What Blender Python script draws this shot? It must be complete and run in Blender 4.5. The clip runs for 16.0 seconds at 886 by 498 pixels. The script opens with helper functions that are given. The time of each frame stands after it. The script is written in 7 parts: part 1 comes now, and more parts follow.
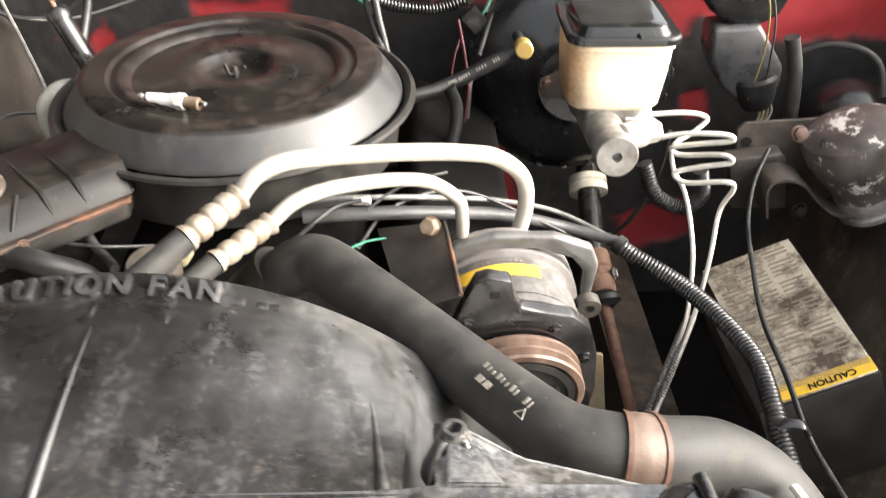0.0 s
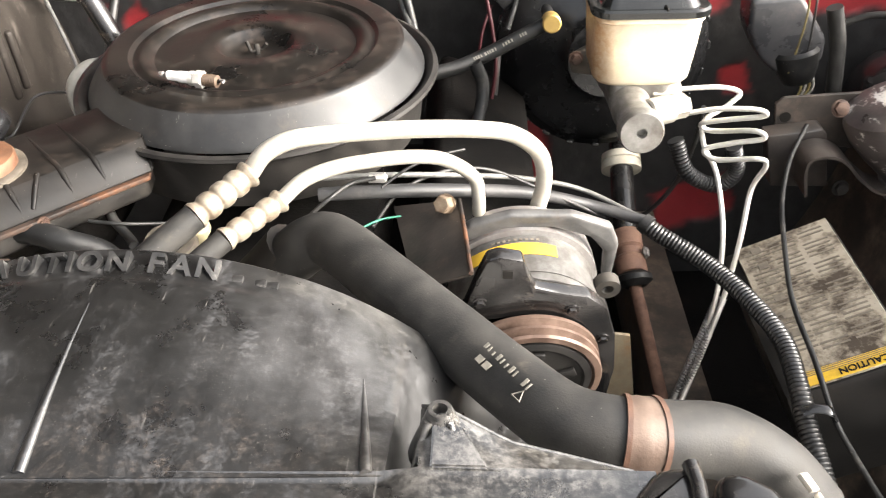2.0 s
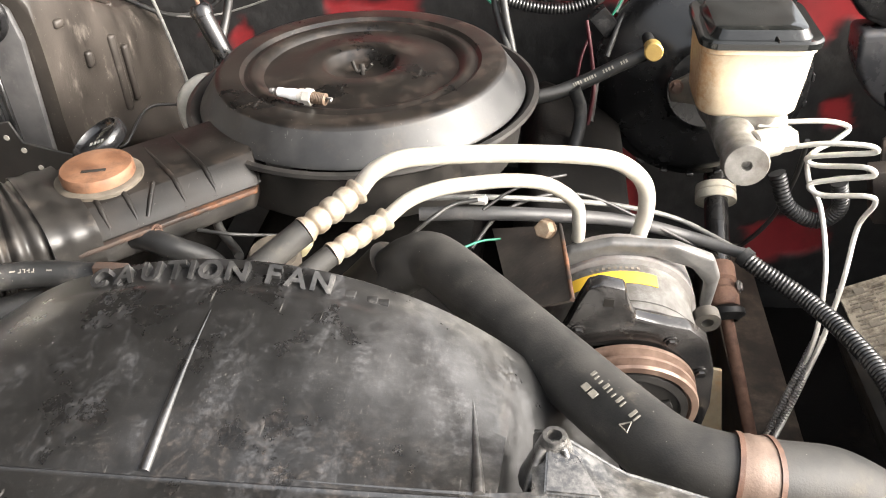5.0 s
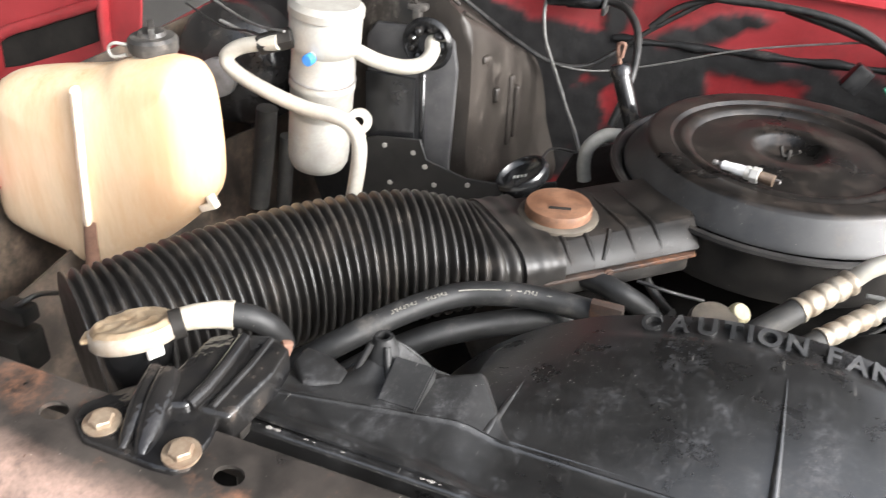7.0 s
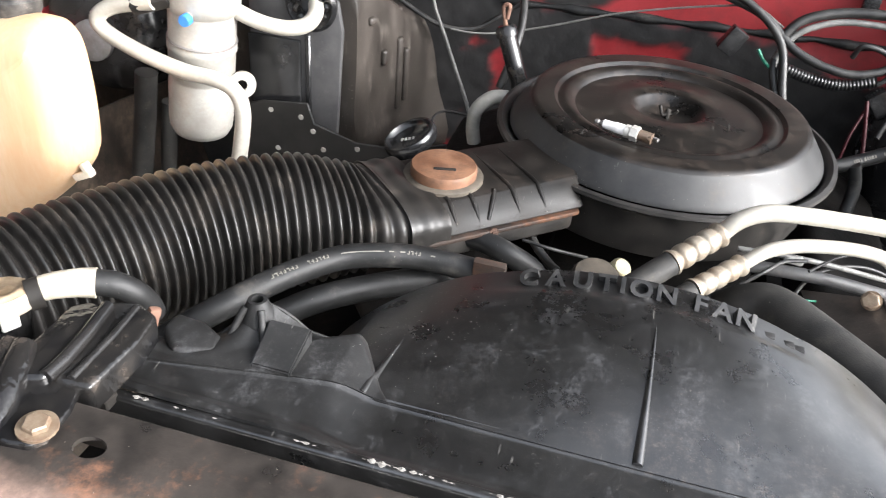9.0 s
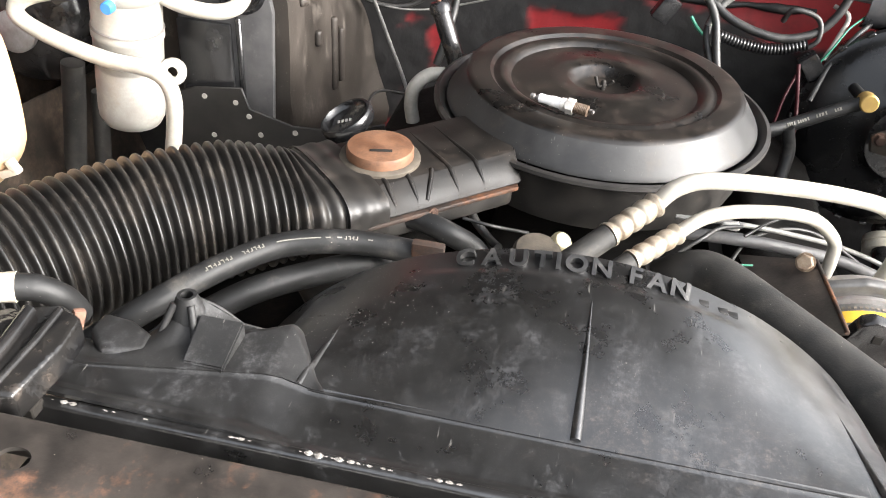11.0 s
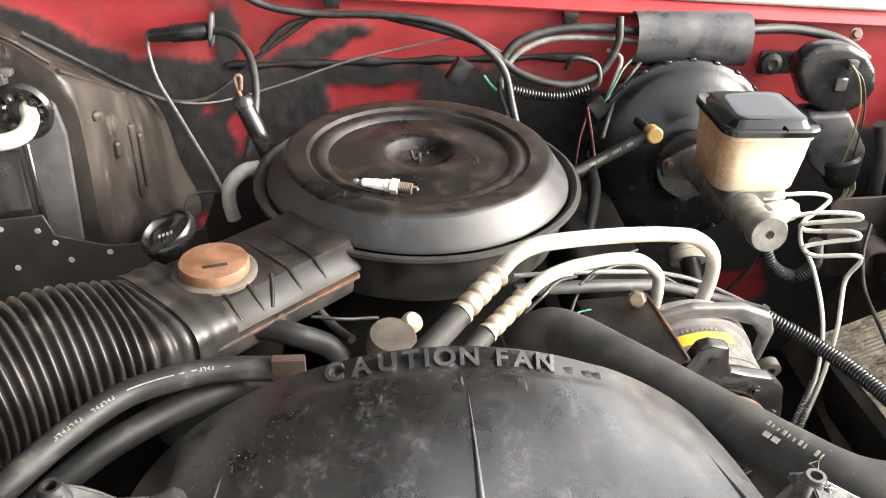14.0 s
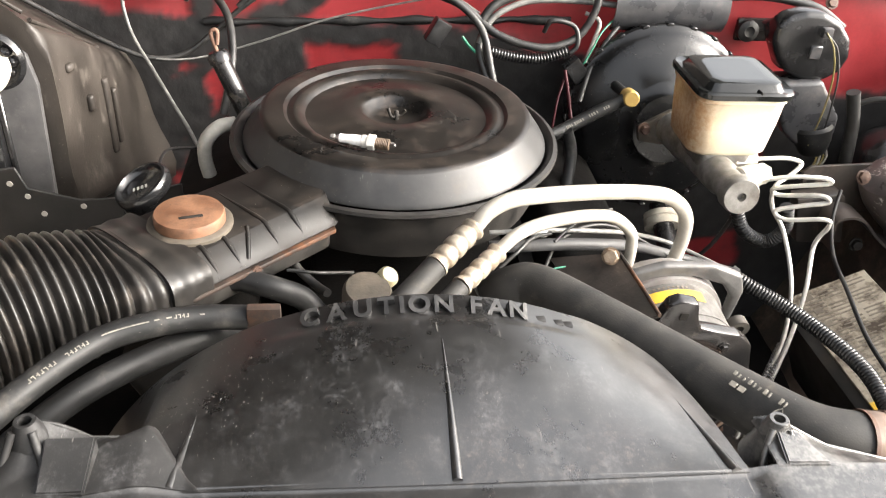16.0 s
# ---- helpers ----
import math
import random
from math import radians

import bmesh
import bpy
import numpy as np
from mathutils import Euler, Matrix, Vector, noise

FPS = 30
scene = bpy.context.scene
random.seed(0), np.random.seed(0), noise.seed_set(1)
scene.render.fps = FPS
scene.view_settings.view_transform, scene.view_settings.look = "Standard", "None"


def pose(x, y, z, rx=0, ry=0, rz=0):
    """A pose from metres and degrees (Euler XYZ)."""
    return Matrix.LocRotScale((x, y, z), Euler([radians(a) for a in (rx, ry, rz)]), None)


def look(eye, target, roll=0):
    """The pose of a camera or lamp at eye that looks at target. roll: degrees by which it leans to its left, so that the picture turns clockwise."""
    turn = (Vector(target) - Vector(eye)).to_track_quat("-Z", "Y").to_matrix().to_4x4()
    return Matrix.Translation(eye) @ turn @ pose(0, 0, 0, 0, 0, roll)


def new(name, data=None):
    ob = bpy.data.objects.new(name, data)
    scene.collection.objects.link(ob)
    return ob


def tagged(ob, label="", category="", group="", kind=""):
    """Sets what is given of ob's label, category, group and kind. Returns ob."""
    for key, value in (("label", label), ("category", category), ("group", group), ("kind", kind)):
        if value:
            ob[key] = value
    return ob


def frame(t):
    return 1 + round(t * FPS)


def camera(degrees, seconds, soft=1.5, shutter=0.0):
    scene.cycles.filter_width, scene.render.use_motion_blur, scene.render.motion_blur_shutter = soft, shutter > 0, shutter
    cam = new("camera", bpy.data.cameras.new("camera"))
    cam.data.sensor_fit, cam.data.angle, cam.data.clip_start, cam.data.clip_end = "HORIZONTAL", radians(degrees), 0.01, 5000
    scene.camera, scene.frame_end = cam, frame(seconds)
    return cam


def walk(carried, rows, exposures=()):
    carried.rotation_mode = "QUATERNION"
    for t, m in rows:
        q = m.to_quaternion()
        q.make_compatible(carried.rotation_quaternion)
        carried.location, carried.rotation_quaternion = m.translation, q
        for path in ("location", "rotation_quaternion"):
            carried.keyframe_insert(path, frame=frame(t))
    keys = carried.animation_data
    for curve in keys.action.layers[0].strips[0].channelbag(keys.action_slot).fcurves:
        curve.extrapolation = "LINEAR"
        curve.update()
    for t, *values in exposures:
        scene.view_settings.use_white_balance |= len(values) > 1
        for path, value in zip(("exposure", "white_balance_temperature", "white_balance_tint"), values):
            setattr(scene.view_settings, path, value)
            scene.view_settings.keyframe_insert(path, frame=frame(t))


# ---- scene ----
cam = camera(55.6, 16.0, soft=1.0, shutter=0.5)
PATH = [
    (0, (0.205, -0.929, 1.455), (0.265, 0.692, 0.285), 0.5),
    (0.5, (0.267, -0.904, 1.432), (0.278, 0.674, 0.203), -1.2),
    (1, (0.284, -0.916, 1.445), (0.314, 0.662, 0.217), -2.1),
    (1.5, (0.255, -0.929, 1.455), (0.251, 0.667, 0.25), -2.4),
    (2, (0.241, -0.921, 1.449), (0.177, 0.67, 0.238), -1.9),
    (2.5, (0.235, -0.911, 1.448), (0.109, 0.675, 0.236), -2.6),
    (3, (0.221, -0.907, 1.461), (0.01, 0.696, 0.284), -3.3),
    (3.2, (0.218, -0.908, 1.461), (-0.018, 0.704, 0.301), -3.5),
    (5.3, (0.209, -0.935, 1.453), (-0.012, 0.674, 0.286), -2.1),
    (5.5, (0.182, -0.949, 1.455), (-0.016, 0.665, 0.291), -0.3),
    (6, (0.072, -0.982, 1.471), (-0.131, 0.656, 0.341), 2.0),
    (6.5, (-0.042, -1.02, 1.497), (-0.403, 0.63, 0.426), 1.9),
    (7, (-0.071, -1.026, 1.484), (-0.661, 0.555, 0.41), 2.5),
    (7.5, (-0.057, -0.977, 1.473), (-0.702, 0.558, 0.365), 1.1),
    (8, (-0.047, -0.974, 1.471), (-0.643, 0.567, 0.344), 1.2),
    (8.5, (-0.042, -1.01, 1.475), (-0.505, 0.581, 0.354), 3.9),
    (9, (-0.049, -1.018, 1.476), (-0.416, 0.596, 0.354), 5.2),
    (9.5, (-0.041, -0.99, 1.474), (-0.343, 0.623, 0.331), 4.6),
    (9.7, (-0.037, -0.986, 1.474), (-0.309, 0.625, 0.32), 4.7),
    (11.8, (-0.032, -1.017, 1.492), (-0.275, 0.593, 0.331), 4.4),
    (12, (-0.011, -0.996, 1.511), (-0.217, 0.642, 0.383), 3.4),
    (12.5, (-0.009, -0.983, 1.527), (-0.109, 0.705, 0.459), 2.2),
    (13, (-0.013, -0.991, 1.533), (0.009, 0.721, 0.499), 0.4),
    (13.5, (-0.05, -1.006, 1.53), (0.093, 0.7, 0.496), 1.0),
    (14, (-0.069, -0.985, 1.519), (0.097, 0.706, 0.464), 2.2),
    (14.5, (-0.061, -0.967, 1.512), (0.124, 0.702, 0.426), 3.0),
    (15, (-0.067, -0.968, 1.511), (0.13, 0.69, 0.411), 3.6),
    (15.5, (-0.066, -0.974, 1.508), (0.136, 0.683, 0.406), 4.0),
    (16, (-0.069, -1.0, 1.505), (0.152, 0.652, 0.4), 4.0),
]
walk(cam, [(t, look(eye, target, roll)) for t, eye, target, roll in PATH],
     [(0, 0.36, 6650, 10), (3.2, 0.32, 6650, 10), (5.5, 0.26, 6650, 10), (7, -0.18, 6150, 10), (9.7, -0.08, 6050, 10), (12.5, 0.36, 6650, 10), (14.5, 0.2, 6650, 10), (16, 0.24, 6650, 10)])

# ---- light ----
SUN_EL, SUN_ROT = 24.0, 102.0
world = bpy.data.worlds.new("sky")
scene.world = world
world.use_nodes = True
wn, wl = world.node_tree.nodes, world.node_tree.links
sky = wn.new("ShaderNodeTexSky")
sky.sky_type = "NISHITA"
sky.sun_disc = False
sky.air_density, sky.dust_density, sky.ozone_density = 1.0, 9.0, 1.0
sky.sun_elevation, sky.sun_rotation = radians(SUN_EL), radians(SUN_ROT)
wn["Background"].inputs["Strength"].default_value = 0.9
haze = wn.new("ShaderNodeHueSaturation")
haze.inputs["Saturation"].default_value = 0.28
wl.new(sky.outputs["Color"], haze.inputs["Color"])
wl.new(haze.outputs["Color"], wn["Background"].inputs["Color"])
sun_data = bpy.data.lights.new("sun", "SUN")
sun_data.energy, sun_data.angle, sun_data.color = 1.5, radians(24), (1.0, 0.94, 0.86)
sun = new("sun", sun_data)
sa, se = radians(SUN_ROT), radians(SUN_EL)
sun.matrix_world = look((math.sin(sa) * math.cos(se) * 8, math.cos(sa) * math.cos(se) * 8, math.sin(se) * 8 + 1), (0, 0, 1))


# ---- materials ----
def mat(name, a, b, rough=(0.4, 0.6), metal=0.0, scale=18.0, fine=260.0, bump=0.08, dust=None, dust_amount=0.0, dust_scale=9.0, coat=0.0, ior=1.5, specks=0.0, graded=None, grade=("X", 0.08, 0.28), dust_edge=0.0, stretch=1.0, speck_colour=(0.26, 0.235, 0.2), scratch=0.0):
    """Two base colours mixed by a broad and a fine noise, wear or dust of a third colour on top, relief from the fine noise."""
    m = bpy.data.materials.new(name)
    m.use_nodes = True
    n, l = m.node_tree.nodes, m.node_tree.links
    bsdf = n["Principled BSDF"]
    tc = n.new("ShaderNodeTexCoord")

    mp = n.new("ShaderNodeMapping")
    mp.inputs["Scale"].default_value = (1, 1, stretch)
    l.new(tc.outputs["Object"], mp.inputs["Vector"])

    def noise_tex(s, detail=6.0, rgh=0.6):
        t = n.new("ShaderNodeTexNoise")
        t.inputs["Scale"].default_value, t.inputs["Detail"].default_value, t.inputs["Roughness"].default_value = s, detail, rgh
        l.new(mp.outputs["Vector"], t.inputs["Vector"])
        return t

    def ramp(src, lo, hi):
        r = n.new("ShaderNodeMapRange")
        r.inputs["From Min"].default_value, r.inputs["From Max"].default_value = lo, hi
        l.new(src, r.inputs["Value"])
        return r.outputs["Result"]

    def mixc(fac, c1, c2):
        x = n.new("ShaderNodeMix")
        x.data_type = "RGBA"
        l.new(fac, x.inputs[0])
        for sock, c in ((x.inputs[6], c1), (x.inputs[7], c2)):
            if isinstance(c, tuple):
                sock.default_value = (*c, 1)
            else:
                l.new(c, sock)
        return x.outputs[2]

    broad, small = noise_tex(scale), noise_tex(fine, 3.0)
    fac = ramp(broad.outputs["Fac"], 0.36, 0.66)
    col = mixc(fac, a, b)
    grain = ramp(small.outputs["Fac"], 0.2, 0.9)
    dark = tuple(v * 0.72 for v in a)
    col = mixc(grain, col, mixc(fac, dark, b))
    rr = n.new("ShaderNodeMapRange")
    rr.inputs["From Min"].default_value, rr.inputs["From Max"].default_value = 0.3, 0.7
    rr.inputs["To Min"].default_value, rr.inputs["To Max"].default_value = rough
    l.new(broad.outputs["Fac"], rr.inputs["Value"])
    rough_out = rr.outputs["Result"]
    if dust:
        d1, d2 = noise_tex(dust_scale, 8.0, 0.7), noise_tex(dust_scale * 7, 5.0, 0.65)
        mul = n.new("ShaderNodeMath")
        mul.operation = "MULTIPLY"
        l.new(ramp(d1.outputs["Fac"], 0.62 - 0.3 * dust_amount, (0.62 - 0.3 * dust_amount + dust_edge) if dust_edge else 0.78), mul.inputs[0])
        l.new(ramp(d2.outputs["Fac"], 0.3 if not dust_edge else 0.2, 0.7 if not dust_edge else 0.4), mul.inputs[1])
        col = mixc(mul.outputs[0], col, dust)
        add = n.new("ShaderNodeMath")
        add.operation = "MULTIPLY_ADD"
        add.use_clamp = True
        l.new(mul.outputs[0], add.inputs[0])
        add.inputs[1].default_value = 0.35
        l.new(rough_out, add.inputs[2])
        rough_out = add.outputs[0]
    if graded:
        xyz = n.new("ShaderNodeSeparateXYZ")
        l.new(tc.outputs["Object"], xyz.inputs["Vector"])
        g1, g2 = noise_tex(26.0, 8.0, 0.75), noise_tex(140.0, 6.0, 0.7)
        base = ramp(xyz.outputs[grade[0]], grade[1], grade[2])
        s1 = n.new("ShaderNodeMath")
        s1.operation = "ADD"
        l.new(base, s1.inputs[0])
        l.new(g1.outputs["Fac"], s1.inputs[1])
        s2 = n.new("ShaderNodeMath")
        s2.operation = "MULTIPLY"
        l.new(ramp(s1.outputs[0], 0.6, 1.6), s2.inputs[0])
        l.new(ramp(g2.outputs["Fac"], 0.05, 0.65), s2.inputs[1])
        col = mixc(s2.outputs[0], col, graded)
    if specks:
        vo = n.new("ShaderNodeTexVoronoi")
        vo.inputs["Scale"].default_value = 480.0
        l.new(tc.outputs["Object"], vo.inputs["Vector"])
        sep = n.new("ShaderNodeSeparateColor")
        l.new(vo.outputs["Color"], sep.inputs["Color"])
        size = ramp(sep.outputs["Red"], 1.0 - specks, 1.0)
        cut = n.new("ShaderNodeMath")
        cut.operation = "MULTIPLY"
        cut.inputs[1].default_value = 0.17
        l.new(size, cut.inputs[0])
        less = n.new("ShaderNodeMath")
        less.operation = "LESS_THAN"
        l.new(vo.outputs["Distance"], less.inputs[0])
        l.new(cut.outputs[0], less.inputs[1])
        col = mixc(less.outputs[0], col, speck_colour)
    if scratch:
        for k, (turn, s) in enumerate(((0.4, 60.0), (-0.9, 85.0), (1.9, 45.0))):
            sm = n.new("ShaderNodeMapping")
            sm.inputs["Rotation"].default_value, sm.inputs["Scale"].default_value = (0, 0, turn), (1.0, 0.09, 0.3)
            sm.inputs["Location"].default_value = (k * 3.1, k * 1.7, 0)
            l.new(tc.outputs["Object"], sm.inputs["Vector"])
            st = n.new("ShaderNodeTexNoise")
            st.inputs["Scale"].default_value, st.inputs["Detail"].default_value = s * 5, 2.0
            l.new(sm.outputs["Vector"], st.inputs["Vector"])
            sf = n.new("ShaderNodeMath")
            sf.operation = "MULTIPLY"
            sf.inputs[1].default_value = scratch
            l.new(ramp(st.outputs["Fac"], 0.735, 0.77), sf.inputs[0])
            col = mixc(sf.outputs[0], col, (0.2, 0.19, 0.175))
    l.new(col, bsdf.inputs["Base Color"])
    l.new(rough_out, bsdf.inputs["Roughness"])
    bsdf.inputs["Metallic"].default_value, bsdf.inputs["IOR"].default_value = metal, ior
    bsdf.inputs["Coat Weight"].default_value = coat
    if bump:
        bp = n.new("ShaderNodeBump")
        bp.inputs["Strength"].default_value, bp.inputs["Distance"].default_value = bump, 0.002
        l.new(small.outputs["Fac"], bp.inputs["Height"])
        l.new(bp.outputs["Normal"], bsdf.inputs["Normal"])
    return m


def shroud_plastic():
    """Dark moulded plastic: satin sheen, mottled wear, tan grit at the front, pale shoulder part rubbed and part
    painted sky sheen, white flecks and hair scratches.
    """
    m = mat("shroud_plastic", (0.004, 0.0039, 0.0038), (0.01, 0.0097, 0.0094), (0.24, 0.36), scale=22, fine=700, bump=0.05, ior=1.95, scratch=0.3)
    n, l = m.node_tree.nodes, m.node_tree.links
    bsdf = n["Principled BSDF"]
    tc = n.new("ShaderNodeTexCoord")

    def math_node(op, a, b, clamp=False):
        x = n.new("ShaderNodeMath")
        x.operation, x.use_clamp = op, clamp
        for sock, v in zip(x.inputs, (a, b)):
            if isinstance(v, (int, float)):
                sock.default_value = v
            else:
                l.new(v, sock)
        return x.outputs[0]

    def noise_out(s, detail, rough, stretch=(1, 1, 1)):
        mp, t = n.new("ShaderNodeMapping"), n.new("ShaderNodeTexNoise")
        mp.inputs["Scale"].default_value = stretch
        t.inputs["Scale"].default_value, t.inputs["Detail"].default_value, t.inputs["Roughness"].default_value = s, detail, rough
        l.new(tc.outputs["Object"], mp.inputs["Vector"])
        l.new(mp.outputs["Vector"], t.inputs["Vector"])
        return t.outputs["Fac"]

    def span(v, lo, hi):
        r = n.new("ShaderNodeMapRange")
        r.interpolation_type = "SMOOTHSTEP"
        r.inputs["From Min"].default_value, r.inputs["From Max"].default_value = lo, hi
        l.new(v, r.inputs["Value"])
        return r.outputs["Result"]

    def near(centre, stretch, lo, hi):
        mp, ln = n.new("ShaderNodeMapping"), n.new("ShaderNodeVectorMath")
        mp.vector_type = "TEXTURE"
        mp.inputs["Location"].default_value, mp.inputs["Scale"].default_value = centre, stretch
        ln.operation = "LENGTH"
        l.new(tc.outputs["Object"], mp.inputs["Vector"])
        l.new(mp.outputs["Vector"], ln.inputs[0])
        return span(ln.outputs["Value"], hi, lo)

    def over(fac, colour):
        nonlocal col
        x = n.new("ShaderNodeMix")
        x.data_type = "RGBA"
        l.new(fac, x.inputs[0])
        l.new(col, x.inputs[6])
        x.inputs[7].default_value = (*colour, 1)
        col = x.outputs[2]

    col = bsdf.inputs["Base Color"].links[0].from_socket
    rough = bsdf.inputs["Roughness"].links[0].from_socket
    smear = span(noise_out(30, 10, 0.78, (1, 0.6, 1)), 0.49, 0.64)
    fine = span(noise_out(240, 6, 0.78), 0.4, 0.66)
    mott = span(noise_out(60, 8, 0.75), 0.42, 0.68)
    # Dust film, its bluish grey raised to paint in reflected sky.
    film_sheen = math_node("MULTIPLY", smear, math_node("ADD", math_node("MULTIPLY", fine, 0.42), 0.05))
    over(film_sheen, (0.085, 0.085, 0.088))
    # Right shoulder: rubbed patches plus the sky's sheen put into the colour.
    shoulder = near((0.185, -0.535, 1.06), (0.16, 0.12, 0.12), 0.1, 1.0)
    rub_sheen = math_node("MULTIPLY", shoulder, math_node("ADD", math_node("MULTIPLY", span(noise_out(26, 6, 0.6, (1, 0.5, 1)), 0.34, 0.72), 0.3), math_node("MULTIPLY", math_node("MULTIPLY", mott, fine), 0.22)), True)
    over(rub_sheen, (0.17, 0.17, 0.172))
    lip = math_node("MULTIPLY", near((0.155, -0.475, 1.06), (0.1, 0.018, 0.06), 0.35, 1.0), math_node("ADD", math_node("MULTIPLY", mott, 0.3), 0.06))
    over(lip, (0.15, 0.143, 0.128))
    flange = math_node("MULTIPLY", near((0.27, -0.63, 1.08), (0.13, 0.08, 0.07), 0.25, 1.0), math_node("ADD", math_node("MULTIPLY", mott, 0.4), math_node("MULTIPLY", fine, 0.25)))
    over(flange, (0.19, 0.18, 0.165))
    haze_fine = math_node("MULTIPLY", span(noise_out(340, 5, 0.75), 0.45, 0.75), math_node("MULTIPLY", mott, 0.36))
    over(haze_fine, (0.075, 0.07, 0.066))
    wide = near((0.06, -0.6, 1.06), (0.3, 0.12, 0.2), 0.2, 1.0)
    peppered = math_node("MULTIPLY", wide, math_node("MULTIPLY", span(noise_out(800, 3, 0.6), 0.62, 0.7), span(noise_out(34, 8, 0.75), 0.45, 0.62)))
    over(math_node("MULTIPLY", peppered, 0.5), (0.21, 0.195, 0.175))
    grit = math_node("MULTIPLY", near((0.08, -0.63, 1.09), (0.2, 0.05, 0.1), 0.1, 1.0), math_node("MULTIPLY", span(noise_out(90, 9, 0.8), 0.46, 0.8), span(noise_out(420, 4, 0.7), 0.3, 0.85)))
    over(grit, (0.2, 0.165, 0.14))
    for turn, s, lo in ((0.5, 1.0, 0.985), (2.1, 0.55, 0.99)):
        vo = n.new("ShaderNodeTexVoronoi")
        vo.inputs["Scale"].default_value = 640.0 * s
        l.new(tc.outputs["Object"], vo.inputs["Vector"])
        sep = n.new("ShaderNodeSeparateColor")
        l.new(vo.outputs["Color"], sep.inputs["Color"])
        dense = math_node("ADD", math_node("MULTIPLY", near((-0.17, -0.54, 1.05), (0.13, 0.11, 0.12), 0.2, 1.0), 0.16), 0.025)
        size = math_node("MULTIPLY", math_node("SUBTRACT", sep.outputs["Red"], math_node("SUBTRACT", 1.0, dense)), 2.4)
        over(math_node("LESS_THAN", vo.outputs["Distance"], math_node("MINIMUM", size, 0.22)), (0.34, 0.325, 0.3))
    l.new(col, bsdf.inputs["Base Color"])
    dull = near((-0.26, -0.62, 1.09), (0.13, 0.09, 0.08), 0.3, 1.0)
    rough = math_node("ADD", rough, math_node("MULTIPLY", dull, 0.3))
    l.new(math_node("SUBTRACT", 0.5, math_node("MULTIPLY", dull, 0.34)), bsdf.inputs["Specular IOR Level"])
    l.new(math_node("ADD", rough, math_node("ADD", math_node("MULTIPLY", rub_sheen, 0.2), math_node("MULTIPLY", film_sheen, 0.25)), True), bsdf.inputs["Roughness"])
    return m


M_LID = mat("enamel_black", (0.005, 0.0046, 0.0043), (0.013, 0.0108, 0.009), (0.24, 0.4), scale=14, bump=0.04, dust=(0.06, 0.044, 0.034), dust_amount=0.42, dust_scale=30, specks=0.09, speck_colour=(0.3, 0.27, 0.23), ior=1.48, scratch=0.12)
M_LIDSIDE = mat("enamel_worn_grey", (0.011, 0.011, 0.0112), (0.024, 0.0238, 0.0235), (0.46, 0.6), scale=30, bump=0.05, dust=(0.08, 0.064, 0.05), dust_amount=0.26, dust_scale=24, specks=0.08, ior=1.5, scratch=0.25)
M_DUCT = mat("enamel_dirty", (0.005, 0.0045, 0.004), (0.012, 0.0102, 0.0088), (0.4, 0.56), scale=24, bump=0.06, dust=(0.034, 0.025, 0.019), dust_amount=0.3, dust_scale=26, specks=0.06, ior=1.3, scratch=0.15)
M_PAN = mat("enamel_dusty", (0.010, 0.0095, 0.009), (0.028, 0.025, 0.022), (0.4, 0.6), scale=25, dust=(0.18, 0.145, 0.11), dust_amount=0.15, specks=0.05)
M_SHROUD = shroud_plastic()
M_RUBBER = mat("rubber", (0.014, 0.0136, 0.013), (0.032, 0.03, 0.027), (0.58, 0.75), scale=40, fine=600, bump=0.12, dust=(0.11, 0.096, 0.078), dust_amount=0.12, dust_scale=22, specks=0.06, speck_colour=(0.2, 0.19, 0.17), ior=1.4)
M_RUBBER_DARK = mat("rubber_black", (0.007, 0.007, 0.007), (0.015, 0.015, 0.015), (0.45, 0.6), scale=30, dust=(0.1, 0.09, 0.078), dust_amount=0.2, dust_scale=30, specks=0.05, ior=1.36)
M_BELLOWS = mat("bellows_black", (0.009, 0.0083, 0.0076), (0.019, 0.0172, 0.0155), (0.34, 0.5), scale=30, fine=500, bump=0.06, dust=(0.1, 0.082, 0.066), dust_amount=0.3, dust_scale=25, ior=1.42)
M_ALU = mat("aluminium_pipe", (0.5, 0.475, 0.415), (0.37, 0.345, 0.295), (0.32, 0.5), metal=0.35, scale=40, bump=0.05, dust=(0.38, 0.29, 0.18), dust_amount=0.18)
M_BOTTLE = mat("dull_silver", (0.42, 0.405, 0.37), (0.29, 0.275, 0.245), (0.34, 0.5), metal=0.35, scale=26, bump=0.06, dust=(0.3, 0.24, 0.17), dust_amount=0.25, dust_scale=24)
M_SHELL = mat("grimy_shell", (0.2, 0.195, 0.185), (0.075, 0.07, 0.064), (0.35, 0.55), metal=0.45, scale=34, fine=500, bump=0.2, dust=(0.06, 0.045, 0.034), dust_amount=0.45, dust_scale=24)
M_TRAY = mat("brown_black_bracket", (0.03, 0.026, 0.0235), (0.075, 0.061, 0.051), (0.35, 0.55), scale=18, bump=0.12, dust=(0.17, 0.12, 0.09), dust_amount=0.32, dust_scale=20, specks=0.06)
M_WIPER = mat("grey_plug_plastic", (0.03, 0.031, 0.034), (0.065, 0.064, 0.066), (0.22, 0.4), scale=24, bump=0.08, dust=(0.13, 0.11, 0.095), dust_amount=0.3, dust_scale=24)
M_ALU_CAST = mat("cast_aluminium", (0.3, 0.29, 0.27), (0.13, 0.122, 0.11), (0.35, 0.55), metal=0.5, scale=40, fine=600, bump=0.2, dust=(0.1, 0.07, 0.045), dust_amount=0.4, dust_scale=22)
M_STEEL = mat("steel_line", (0.7, 0.68, 0.64), (0.5, 0.48, 0.44), (0.3, 0.45), metal=0.5, scale=60)
